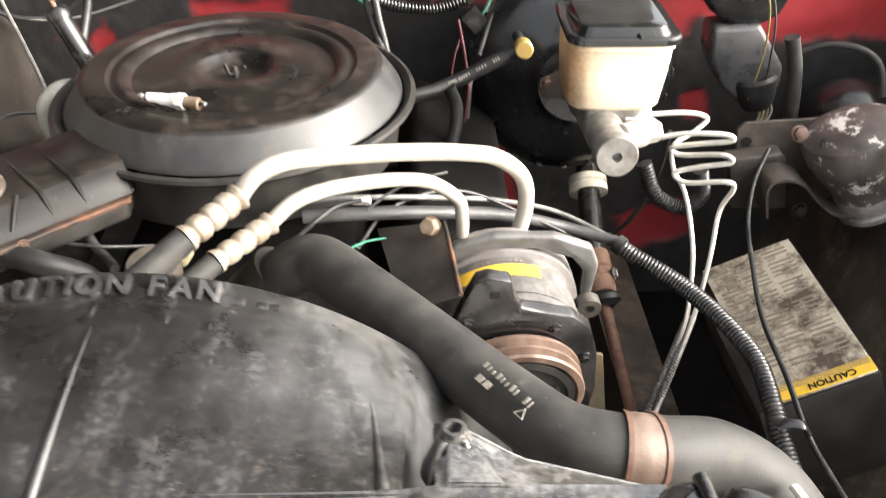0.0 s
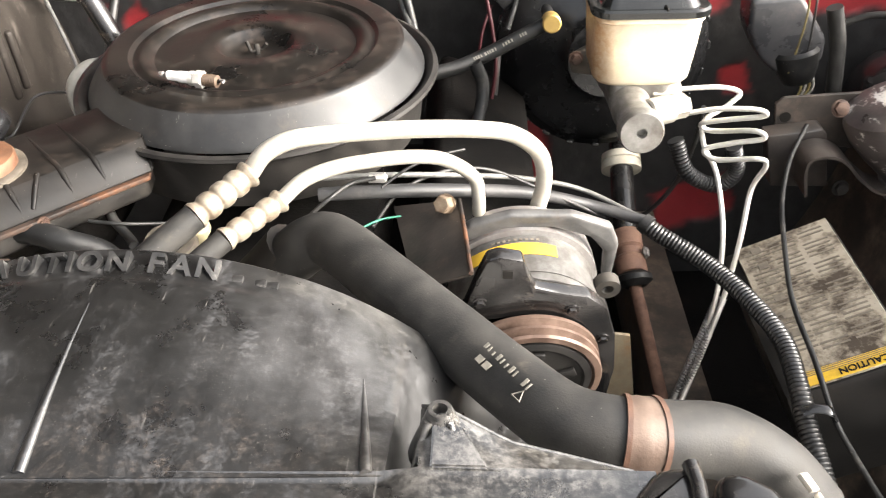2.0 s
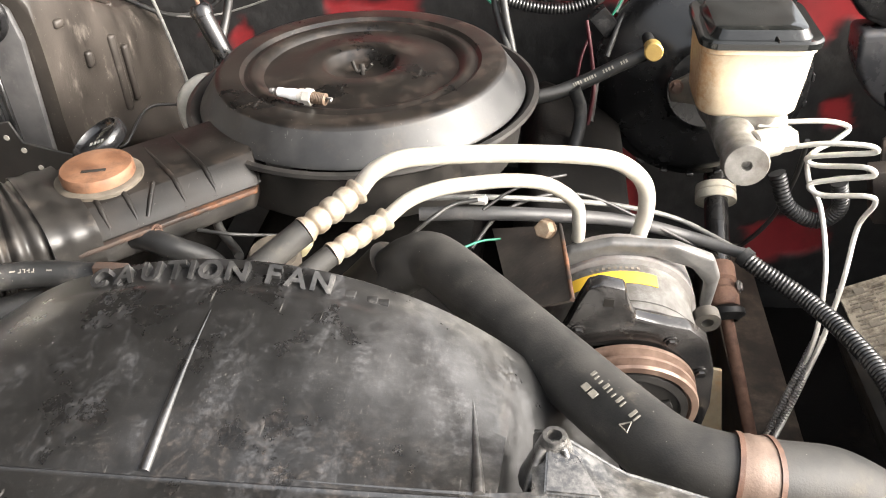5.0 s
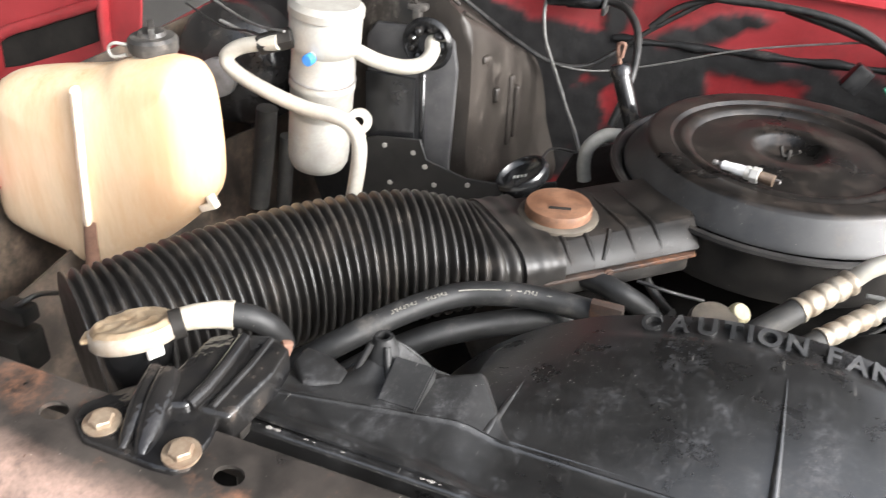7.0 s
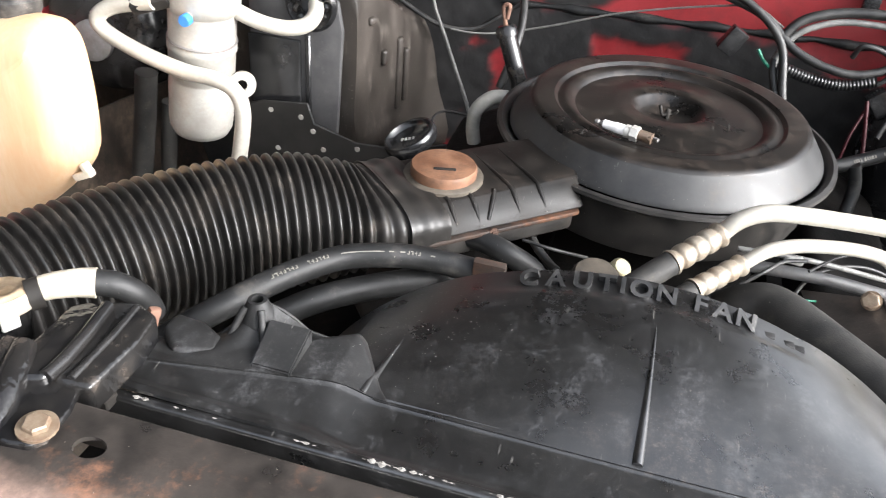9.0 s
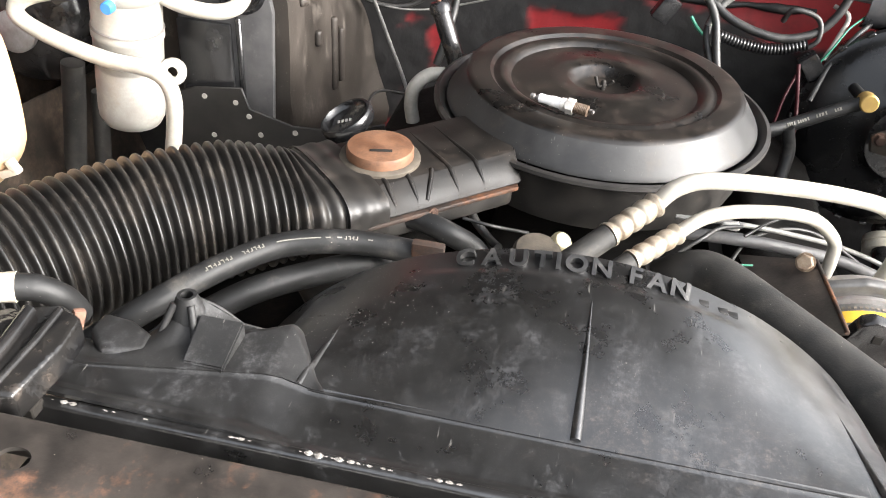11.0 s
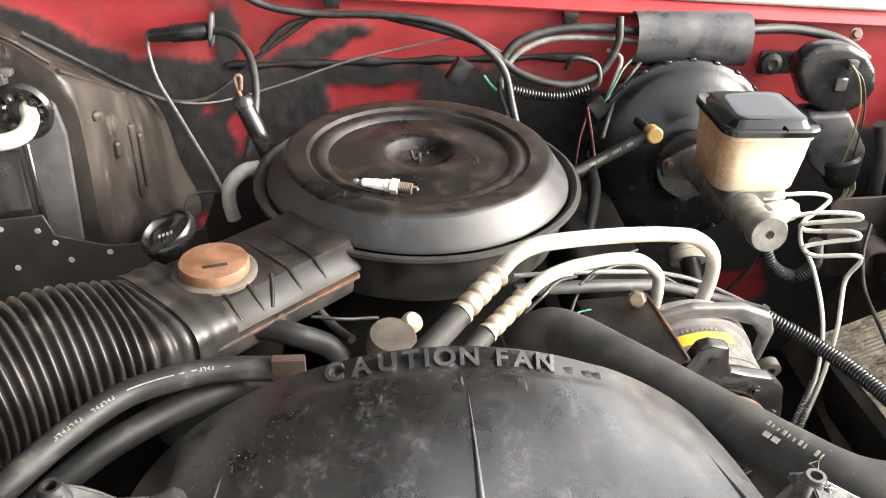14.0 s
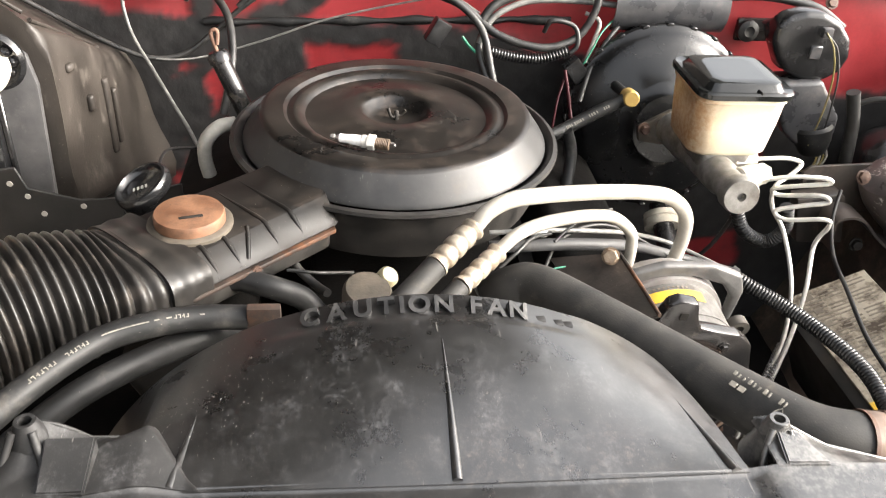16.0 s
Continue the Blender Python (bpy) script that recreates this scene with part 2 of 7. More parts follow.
M_DULL = mat("dull_steel", (0.32, 0.31, 0.3), (0.2, 0.18, 0.17), (0.4, 0.6), metal=0.6, scale=40, dust=(0.25, 0.13, 0.06), dust_amount=0.2)
M_RUST = mat("rust", (0.1, 0.046, 0.029), (0.18, 0.1, 0.067), (0.65, 0.9), scale=60, fine=500, bump=0.3, dust=(0.05, 0.03, 0.022), dust_amount=0.35, dust_scale=30)
M_RUSTCAP = mat("rust_cap", (0.085, 0.036, 0.017), (0.16, 0.078, 0.04), (0.5, 0.75), scale=40, fine=500, bump=0.2, dust=(0.035, 0.021, 0.014), dust_amount=0.5, dust_scale=36, specks=0.1, speck_colour=(0.02, 0.014, 0.01))
M_BLACKMETAL = mat("black_metal", (0.008, 0.008, 0.0083), (0.022, 0.0205, 0.0195), (0.12, 0.28), scale=20, dust=(0.16, 0.13, 0.1), dust_amount=0.15, bump=0.05)
M_BOOSTER = mat("booster_black", (0.004, 0.0042, 0.0044), (0.009, 0.009, 0.0094), (0.2, 0.32), scale=12, fine=500, bump=0.04, dust=(0.06, 0.06, 0.062), dust_amount=0.06, dust_scale=30, specks=0.05, ior=1.45)
M_PLASTIC = mat("black_plastic", (0.007, 0.007, 0.0073), (0.016, 0.016, 0.0165), (0.15, 0.3), scale=30)
M_WIRE = mat("wire_black", (0.008, 0.008, 0.008), (0.026, 0.025, 0.023), (0.4, 0.6), scale=60)
M_LOOM = mat("loom_plastic", (0.008, 0.008, 0.0083), (0.018, 0.018, 0.018), (0.28, 0.42), scale=40, dust=(0.1, 0.09, 0.08), dust_amount=0.2, dust_scale=30)
M_DARKCAST = mat("brown_cast", (0.05, 0.042, 0.033), (0.1, 0.083, 0.063), (0.5, 0.7), metal=0.2, scale=40, bump=0.2)
M_FLANGE = mat("grey_flange", (0.075, 0.074, 0.073), (0.13, 0.125, 0.12), (0.35, 0.55), metal=0.3, scale=40, bump=0.1, dust=(0.1, 0.07, 0.05), dust_amount=0.25, dust_scale=24)
M_RUSTBOLT = mat("dark_rust_bolt", (0.05, 0.026, 0.018), (0.1, 0.058, 0.04), (0.5, 0.75), metal=0.2, scale=90, fine=600, bump=0.3, dust=(0.16, 0.11, 0.08), dust_amount=0.2, dust_scale=60)
M_WIREGREY = mat("wire_grey", (0.09, 0.09, 0.085), (0.16, 0.155, 0.145), (0.35, 0.5), scale=60)
M_GREYHOSE = mat("grey_hose", (0.3, 0.29, 0.26), (0.2, 0.19, 0.17), (0.5, 0.7), scale=40)
M_CREAM = mat("reservoir_plastic", (0.8, 0.74, 0.58), (0.74, 0.65, 0.46), (0.3, 0.45), scale=12, bump=0.02, dust=(0.55, 0.27, 0.07), dust_amount=0.16, dust_scale=14, graded=(0.36, 0.145, 0.03), grade=("X", 0.428, 0.386))
M_TANK = mat("tank_plastic", (0.64, 0.51, 0.355), (0.53, 0.375, 0.23), (0.35, 0.5), scale=14, bump=0.02, dust=(0.42, 0.235, 0.11), dust_amount=0.5, dust_scale=14, stretch=0.16, graded=(0.5, 0.31, 0.17), grade=("X", -0.84, -0.74))
M_STRAP = mat("pale_tank_plastic", (0.72, 0.64, 0.52), (0.6, 0.49, 0.36), (0.4, 0.55), scale=30, bump=0.02, dust=(0.4, 0.26, 0.14), dust_amount=0.3, dust_scale=30)
M_WHITE = mat("white_plastic", (0.5, 0.465, 0.385), (0.33, 0.29, 0.225), (0.4, 0.6), scale=40, dust=(0.25, 0.2, 0.14), dust_amount=0.25, dust_scale=40)
M_RADCAP = mat("cap_old_tin", (0.4, 0.31, 0.205), (0.2, 0.135, 0.075), (0.4, 0.65), metal=0.15, scale=60, bump=0.3, dust=(0.16, 0.09, 0.045), dust_amount=0.3, dust_scale=40)
M_BRASS = mat("zinc_gold", (0.55, 0.38, 0.12), (0.45, 0.3, 0.1), (0.35, 0.5), metal=0.5, scale=60)
M_RED = mat("red_paint", (0.21, 0.017, 0.02), (0.28, 0.027, 0.031), (0.3, 0.5), scale=6, bump=0.02, dust=(0.08, 0.022, 0.02), dust_amount=0.3, coat=0.2)
M_SEAL = mat("sound_deadener", (0.035, 0.036, 0.038), (0.075, 0.074, 0.074), (0.6, 0.85), scale=20, fine=300, bump=0.5, dust=(0.12, 0.1, 0.09), dust_amount=0.2)
M_BOX = mat("heater_case", (0.014, 0.0117, 0.0098), (0.034, 0.0282, 0.0234), (0.4, 0.62), scale=14, fine=400, bump=0.14, dust=(0.2, 0.175, 0.15), dust_amount=0.2, dust_scale=30, specks=0.12, stretch=0.5, ior=1.4)
M_GREYPANEL = mat("grey_panel", (0.026, 0.026, 0.0275), (0.048, 0.0465, 0.046), (0.45, 0.65), scale=25, fine=500, bump=0.1, dust=(0.13, 0.12, 0.11), dust_amount=0.28, dust_scale=26)
M_FENDER = mat("inner_fender", (0.026, 0.022, 0.0185), (0.07, 0.055, 0.043), (0.4, 0.65), scale=12, dust=(0.28, 0.205, 0.145), dust_amount=0.6, dust_scale=9, ior=1.45)
M_SUPPORT = mat("support_black", (0.018, 0.016, 0.0145), (0.05, 0.042, 0.036), (0.25, 0.45), scale=18, bump=0.08, dust=(0.26, 0.12, 0.065), dust_amount=0.2, dust_scale=22, specks=0.05, graded=(0.3, 0.205, 0.165), grade=("Y", -0.778, -0.802))
# Oily metal, taken to near-black and low gloss so gaps read as deep shade.
M_BLOCK = mat("oily_engine_shade", (0.002, 0.0019, 0.0018), (0.007, 0.0062, 0.0055), (0.5, 0.75), scale=15, bump=0.3, dust=(0.03, 0.023, 0.018), dust_amount=0.2, ior=1.2)
M_LABEL = mat("label_dirty", (0.34, 0.3, 0.235), (0.23, 0.19, 0.14), (0.55, 0.75), scale=22, fine=150, bump=0.03, dust=(0.045, 0.033, 0.022), dust_amount=0.52, dust_scale=22, dust_edge=0.14, specks=0.12, speck_colour=(0.04, 0.03, 0.02))
M_YELLOW = mat("label_yellow", (0.68, 0.43, 0.025), (0.5, 0.3, 0.03), (0.45, 0.6), scale=40, dust=(0.2, 0.12, 0.05), dust_amount=0.3, dust_scale=30)
# Printed ink, and the painted shade of slots and holes that aren't cut.
M_INK_HOLE = mat("ink_hole_dark", (0.012, 0.011, 0.01), (0.02, 0.018, 0.016), (0.8, 0.9), bump=0, ior=1.2)
M_PRINT = mat("print_pale", (0.19, 0.175, 0.145), (0.1, 0.095, 0.082), (0.6, 0.7), scale=160, bump=0)
M_SCRAPED = mat("scraped_plastic", (0.3, 0.285, 0.26), (0.1, 0.09, 0.08), (0.5, 0.7), scale=160, bump=0.3, dust=(0.03, 0.028, 0.026), dust_amount=0.4, dust_scale=200)
M_PRINT_LIGHT = mat("print_worn", (0.4, 0.39, 0.36), (0.26, 0.25, 0.23), (0.6, 0.7), scale=200, bump=0)
M_FADED = mat("faded_ink", (0.16, 0.135, 0.105), (0.09, 0.075, 0.055), (0.6, 0.7), scale=50, bump=0, dust=(0.3, 0.26, 0.2), dust_amount=0.5, dust_scale=60)
M_BLUE = mat("blue_cap", (0.03, 0.16, 0.5), (0.04, 0.2, 0.55), (0.4, 0.5), scale=60)
M_CERAMIC = mat("porcelain", (0.85, 0.84, 0.82), (0.8, 0.79, 0.77), (0.15, 0.25), scale=60, bump=0)
M_GREEN = mat("green_wire", (0.015, 0.14, 0.08), (0.02, 0.18, 0.11), (0.4, 0.5), bump=0)
M_YWIRE = mat("yellow_wire", (0.2, 0.155, 0.05), (0.15, 0.12, 0.05), (0.4, 0.5), bump=0)
M_REDWIRE = mat("red_wire", (0.04, 0.005, 0.008), (0.03, 0.005, 0.007), (0.5, 0.6), bump=0, ior=1.3)
# Worn letters, toned lighter than the shroud to paint in their lit faces.
M_LETTER = mat("letter_worn_lit", (0.012, 0.012, 0.012), (0.032, 0.031, 0.03), (0.3, 0.45), scale=60, dust=(0.2, 0.19, 0.175), dust_amount=0.3, dust_scale=50)
M_DARKSTEEL = mat("dark_steel", (0.009, 0.0085, 0.008), (0.026, 0.023, 0.02), (0.5, 0.7), scale=25, dust=(0.09, 0.06, 0.04), dust_amount=0.25, ior=1.25)
M_SEAMRUST = mat("seam_rusting", (0.02, 0.018, 0.017), (0.05, 0.035, 0.028), (0.45, 0.7), scale=20, dust=(0.34, 0.13, 0.05), dust_amount=0.5, dust_scale=12, ior=1.25)
M_BURNT = mat("burnt_thread", (0.12, 0.08, 0.05), (0.08, 0.055, 0.04), (0.4, 0.6), metal=0.4, scale=80)
M_DARKDISC = mat("dark_disc", (0.022, 0.02, 0.017), (0.05, 0.043, 0.034), (0.5, 0.7), scale=40)
M_PALEYELLOW = mat("pale_yellow_plastic", (0.4, 0.36, 0.23), (0.3, 0.26, 0.16), (0.45, 0.6), scale=60)
M_PULLEY = mat("worn_rusty_steel", (0.085, 0.052, 0.038), (0.17, 0.115, 0.088), (0.4, 0.6), metal=0.4, scale=40, fine=400, bump=0.1, dust=(0.06, 0.036, 0.026), dust_amount=0.4)
M_FERRULE = mat("crimped_ferrule", (0.33, 0.295, 0.24), (0.15, 0.115, 0.08), (0.35, 0.55), metal=0.4, scale=60, bump=0.1, dust=(0.11, 0.07, 0.04), dust_amount=0.55, dust_scale=40)
M_CLAMP = mat("rusty_band", (0.1, 0.068, 0.052), (0.15, 0.105, 0.08), (0.45, 0.65), metal=0.25, scale=30, fine=400, bump=0.15, dust=(0.085, 0.036, 0.018), dust_amount=0.4, dust_scale=26)
M_COLD = mat("dark_case", (0.006, 0.0058, 0.0055), (0.014, 0.0128, 0.0118), (0.4, 0.6), scale=20, dust=(0.06, 0.046, 0.034), dust_amount=0.25, ior=1.35)
M_MATTEDARK = mat("matte_dark", (0.03, 0.028, 0.027), (0.06, 0.052, 0.048), (0.7, 0.9), scale=6, bump=0.1)
M_HOLD = mat("glossy_black_metal", (0.006, 0.006, 0.0065), (0.018, 0.0165, 0.015), (0.08, 0.2), scale=30, fine=55, bump=0.9, dust=(0.13, 0.1, 0.08), dust_amount=0.2, dust_scale=30)
M_GLOSS = mat("glossy_cap", (0.006, 0.0065, 0.0062), (0.014, 0.015, 0.0145), (0.05, 0.12), scale=20, bump=0.02, dust=(0.06, 0.06, 0.055), dust_amount=0.12, dust_scale=30)
M_WORNBOLT = mat("worn_zinc_bolt", (0.27, 0.215, 0.155), (0.15, 0.1, 0.065), (0.35, 0.55), metal=0.4, scale=90, bump=0.25, dust=(0.11, 0.055, 0.03), dust_amount=0.5, dust_scale=70)
M_CAPGREY = mat("dusty_cap", (0.02, 0.019, 0.018), (0.06, 0.054, 0.048), (0.45, 0.65), scale=60, dust=(0.2, 0.175, 0.145), dust_amount=0.35, dust_scale=40)
M_TAN = mat("stained_tan", (0.2, 0.165, 0.11), (0.12, 0.09, 0.055), (0.5, 0.7), scale=20, dust=(0.24, 0.11, 0.03), dust_amount=0.4, dust_scale=16)
M_BLOCKER = mat("dull_blocker", (0.035, 0.033, 0.031), (0.055, 0.052, 0.049), (0.7, 0.9), scale=2, fine=60, bump=0.1)
M_FLOOR = mat("concrete", (0.52, 0.5, 0.47), (0.43, 0.41, 0.385), (0.7, 0.9), scale=2, fine=60, bump=0.1)
M_CHIPPED = mat("chipped_black", (0.05, 0.042, 0.04), (0.11, 0.092, 0.085), (0.25, 0.45), scale=18, dust=(0.6, 0.57, 0.53), dust_amount=0.2, dust_scale=26, dust_edge=0.05)


# ---- builders ----
def finish(bm, name, material, sharp=40):
    bmesh.ops.recalc_face_normals(bm, faces=bm.faces)
    me = bpy.data.meshes.new(name)
    bm.to_mesh(me)
    bm.free()
    for p in me.polygons:
        p.use_smooth = True
    me.set_sharp_from_angle(angle=radians(sharp))
    me.materials.append(material)
    return me


def thing(name, at, label, category, group=""):
    ob = new(name)
    ob.location = at
    ob.empty_display_size = 0.02
    return tagged(ob, label, category, group)


def part(name, bm, material, parent, label="", sharp=40):
    ob = new(name, finish(bm, name, material, sharp))
    ob.parent = parent
    if parent.data is None:
        ob.matrix_parent_inverse = Matrix.Translation(-parent.location)
    return tagged(ob, label)


def solo(name, bm, material, label, category, group="", kind="", sharp=40):
    return tagged(new(name, finish(bm, name, material, sharp)), label, category, group, kind)


def curve_points(pts, sub):
    p = [Vector(q) for q in pts]
    if len(p) == 2 or sub == 1:
        return [p[0].lerp(p[1], i / sub) for i in range(sub + 1)] if len(p) == 2 else p
    p = [p[0] * 2 - p[1]] + p + [p[-1] * 2 - p[-2]]
    out = []
    for i in range(1, len(p) - 2):
        a, b, c, d = p[i - 1:i + 3]
        for k in range(sub):
            t = k / sub
            out.append(0.5 * (2 * b + (c - a) * t + (2 * a - 5 * b + 4 * c - d) * t * t + (3 * b - a - 3 * c + d) * t ** 3))
    return out + [p[-2]]


def sweep(line, radius, n=12, cap=True, flat=1.0, side=(0, 0, 1)):
    """A tube along a line of points; radius is a number or a function of the distance gone and the whole length."""
    n = max(n, 10)
    bm = bmesh.new()
    gone, total = [0.0], 0.0
    for a, b in zip(line, line[1:]):
        total += (b - a).length
        gone.append(total)
    up, rings = Vector(side), []
    for i, c in enumerate(line):
        d = (line[min(i + 1, len(line) - 1)] - line[max(i - 1, 0)]).normalized()
        up = (up - d * up.dot(d)).normalized()
        w = d.cross(up)
        r = radius(gone[i], total) if callable(radius) else radius
        rings.append([bm.verts.new(c + r * (math.cos(k * math.tau / n) * w + flat * math.sin(k * math.tau / n) * up)) for k in range(n)])
    for a, b in zip(rings, rings[1:]):
        for k in range(n):
            bm.faces.new((a[k], a[(k + 1) % n], b[(k + 1) % n], b[k]))
    if cap:
        bm.faces.new(rings[0][::-1])
        bm.faces.new(rings[-1])
    return bm


def tube(pts, radius, n=12, sub=8, cap=True, flat=1.0):
    return sweep(curve_points(pts, sub), radius, n, cap, flat)


def ribbed(pts, radius, pitch, depth, n=20, per=6, flat=1.0, swell=None):
    """A bellows hose: rings of ribs along a smooth line."""
    rough = curve_points(pts, 24)
    length = sum((b - a).length for a, b in zip(rough, rough[1:]))
    count = max(2, int(length / pitch)) * per
    line, acc, j, step = [rough[0]], 0.0, 0, length / count
    for a, b in zip(rough, rough[1:]):
        seg = (b - a).length
        while acc + seg >= step * (j + 1) and j < count:
            j += 1
            line.append(a.lerp(b, (step * j - acc) / seg))
        acc += seg
    return sweep(line, lambda s, t: radius * (swell(s / t) if swell else 1.0) - depth * (0.5 - 0.5 * math.cos(math.tau * s / step / per)) ** 1.6, n, True, flat)


def lathe(profile, origin, axis=(0, 0, 1), n=48):
    """A turned body: (radius, height) pairs round an axis."""
    bm = bmesh.new()
    m = Matrix.Translation(origin) @ Vector(axis).to_track_quat("Z", "Y").to_matrix().to_4x4()
    rings = []
    for r, z in profile:
        if r < 1e-5:
            rings.append([bm.verts.new(m @ Vector((0, 0, z)))])
        else:
            rings.append([bm.verts.new(m @ Vector((r * math.cos(k * math.tau / n), r * math.sin(k * math.tau / n), z))) for k in range(n)])
    for a, b in zip(rings, rings[1:]):
        for k in range(n):
            q = [a[k % len(a)], a[(k + 1) % len(a)], b[(k + 1) % len(b)], b[k % len(b)]]
            q = list(dict.fromkeys(q))
            if len(q) > 2:
                bm.faces.new(q)
    return bm


def rod(a, b, r, n=16, bevel=0.0):
    a, b = Vector(a), Vector(b)
    h = (b - a).length
    v = bevel or min(r, h) * 0.15
    return lathe([(0, 0), (r - v, 0), (r, v), (r, h - v), (r - v, h), (0, h)], a, b - a, n)


def rbox(lo, hi, bevel=0.004, seg=2, m=None, taper=1.0):
    """A box with rounded edges between two corners; taper narrows its foot."""
    bm = bmesh.new()
    lo, hi = Vector(lo), Vector(hi)
    bmesh.ops.create_cube(bm, size=1)
    c, s = (lo + hi) / 2, hi - lo
    for v in bm.verts:
        k = taper if v.co.z < 0 else 1.0
        v.co = Vector((v.co.x * s.x * k, v.co.y * s.y * k, v.co.z * s.z)) + c
    if bevel:
        bmesh.ops.bevel(bm, geom=list(bm.edges), offset=bevel, segments=seg, affect="EDGES", profile=0.6)
    if m:
        bm.transform(m)
    return bm


def prism(poly, lo, hi, m=None, bevel=0.002, seg=1):
    """A plate: a flat outline in x and y, raised from lo to hi in z, put in place by m."""
    bm = bmesh.new()
    a = [bm.verts.new((x, y, lo)) for x, y in poly]
    b = [bm.verts.new((x, y, hi)) for x, y in poly]
    bm.faces.new(a[::-1])
    bm.faces.new(b)
    for i in range(len(poly)):
        j = (i + 1) % len(poly)
        bm.faces.new((a[i], a[j], b[j], b[i]))
    bmesh.ops.recalc_face_normals(bm, faces=bm.faces)
    if bevel:
        bmesh.ops.bevel(bm, geom=list(bm.edges), offset=bevel, segments=seg, affect="EDGES", profile=0.5)
    if m:
        bm.transform(m)
    return bm


def joined(*bms):
    out = bmesh.new()
    for b in bms:
        me = bpy.data.meshes.new("tmp")
        b.to_mesh(me)
        b.free()
        out.from_mesh(me)
        bpy.data.meshes.remove(me)
    return out


def grid(f, nu, nv):
    """A sheet of nu by nv cells from a function of two numbers between 0 and 1."""
    bm = bmesh.new()
    v = [[bm.verts.new(f(i / nu, j / nv)) for j in range(nv + 1)] for i in range(nu + 1)]
    for i in range(nu):
        for j in range(nv):
            bm.faces.new((v[i][j], v[i + 1][j], v[i + 1][j + 1], v[i][j + 1]))
    return bm


def thick(bm, t):
    bmesh.ops.recalc_face_normals(bm, faces=bm.faces)
    bmesh.ops.solidify(bm, geom=list(bm.faces), thickness=t)
    return bm


def frame_at(origin, x, z):
    """A pose from an origin, the way of its x and the rough way of its z."""
    x = Vector(x).normalized()
    y = Vector(z).cross(x).normalized()
    z = x.cross(y)
    m = Matrix((x, y, z)).transposed().to_4x4()
    m.translation = origin
    return m


def hexbolt(at, axis, r=0.009, h=0.007, washer=0.014):
    a = Vector(axis).normalized()
    at = Vector(at)
    bm = lathe([(0, 0), (washer, 0), (washer, 0.002), (r * 1.15, 0.0022), (0, 0.0022)], at, a, 20)
    return joined(bm, lathe([(0, 0.002), (r, 0.002), (r, h - 0.001), (r * 0.85, h), (0, h)], at, a, 6))


def letters(text, size, m, depth=0.001):
    cu = bpy.data.curves.new("text", "FONT")
    cu.offset = 0.03 * size
    cu.body, cu.size, cu.extrude, cu.align_x = text, size, depth, "CENTER"
    ob = bpy.data.objects.new("text", cu)
    me = bpy.data.meshes.new_from_object(ob)
    bpy.data.objects.remove(ob)
    bm = bmesh.new()
    bm.from_mesh(me)
    bpy.data.meshes.remove(me)
    bm.transform(m)
    return bm


# ---- setting ----
def cab_front(u, v):
    """The unseen windscreen and roof of the cab behind the cowl, closing the place at the rear and darkening
    reflections.
    """
    w = min(1.0, v / 0.6)
    return Vector((-0.85 + 1.7 * u, 0.88 + 0.42 * w + 1.2 * max(0.0, v - 0.6) / 0.4, 1.12 + 0.76 * w + 0.05 * math.sin(math.pi * u)))


def ground(u, v):
    return Vector(((u - 0.5) * 400, (v - 0.5) * 400, 0))


solo("ground", grid(ground, 20, 20), M_FLOOR, "pale concrete yard under the truck", "floor", kind="structure")


solo("cab", thick(grid(cab_front, 16, 15), 0.02), M_MATTEDARK, "unseen windscreen and roof of the cab, matte dark for reflections", "cab", kind="structure")

# Unseen wall, added to darken the left side and its reflections.
solo("wall_west_blocker", rbox((-2.1, -4.5, 0.0), (-2.0, 6.0, 3.2), 0.01), M_BLOCKER, "added unseen dark wall that blocks light from the left", "wall", kind="structure")

# Unseen roof, added and cut to shape so that it blocks part of the sky.
solo("roof", prism([(-6.0, -5.2), (1.3, 1.1), (1.3, 6.0), (-6.0, 6.0)], 2.4, 2.5), M_MATTEDARK, "added unseen dark roof that blocks sky light", "roof", kind="structure")

# firewall: red sheet, black deadener sprayed over its seams
FW = 0.36


def cowl_z(x):
    return 1.162 - 0.04 * x


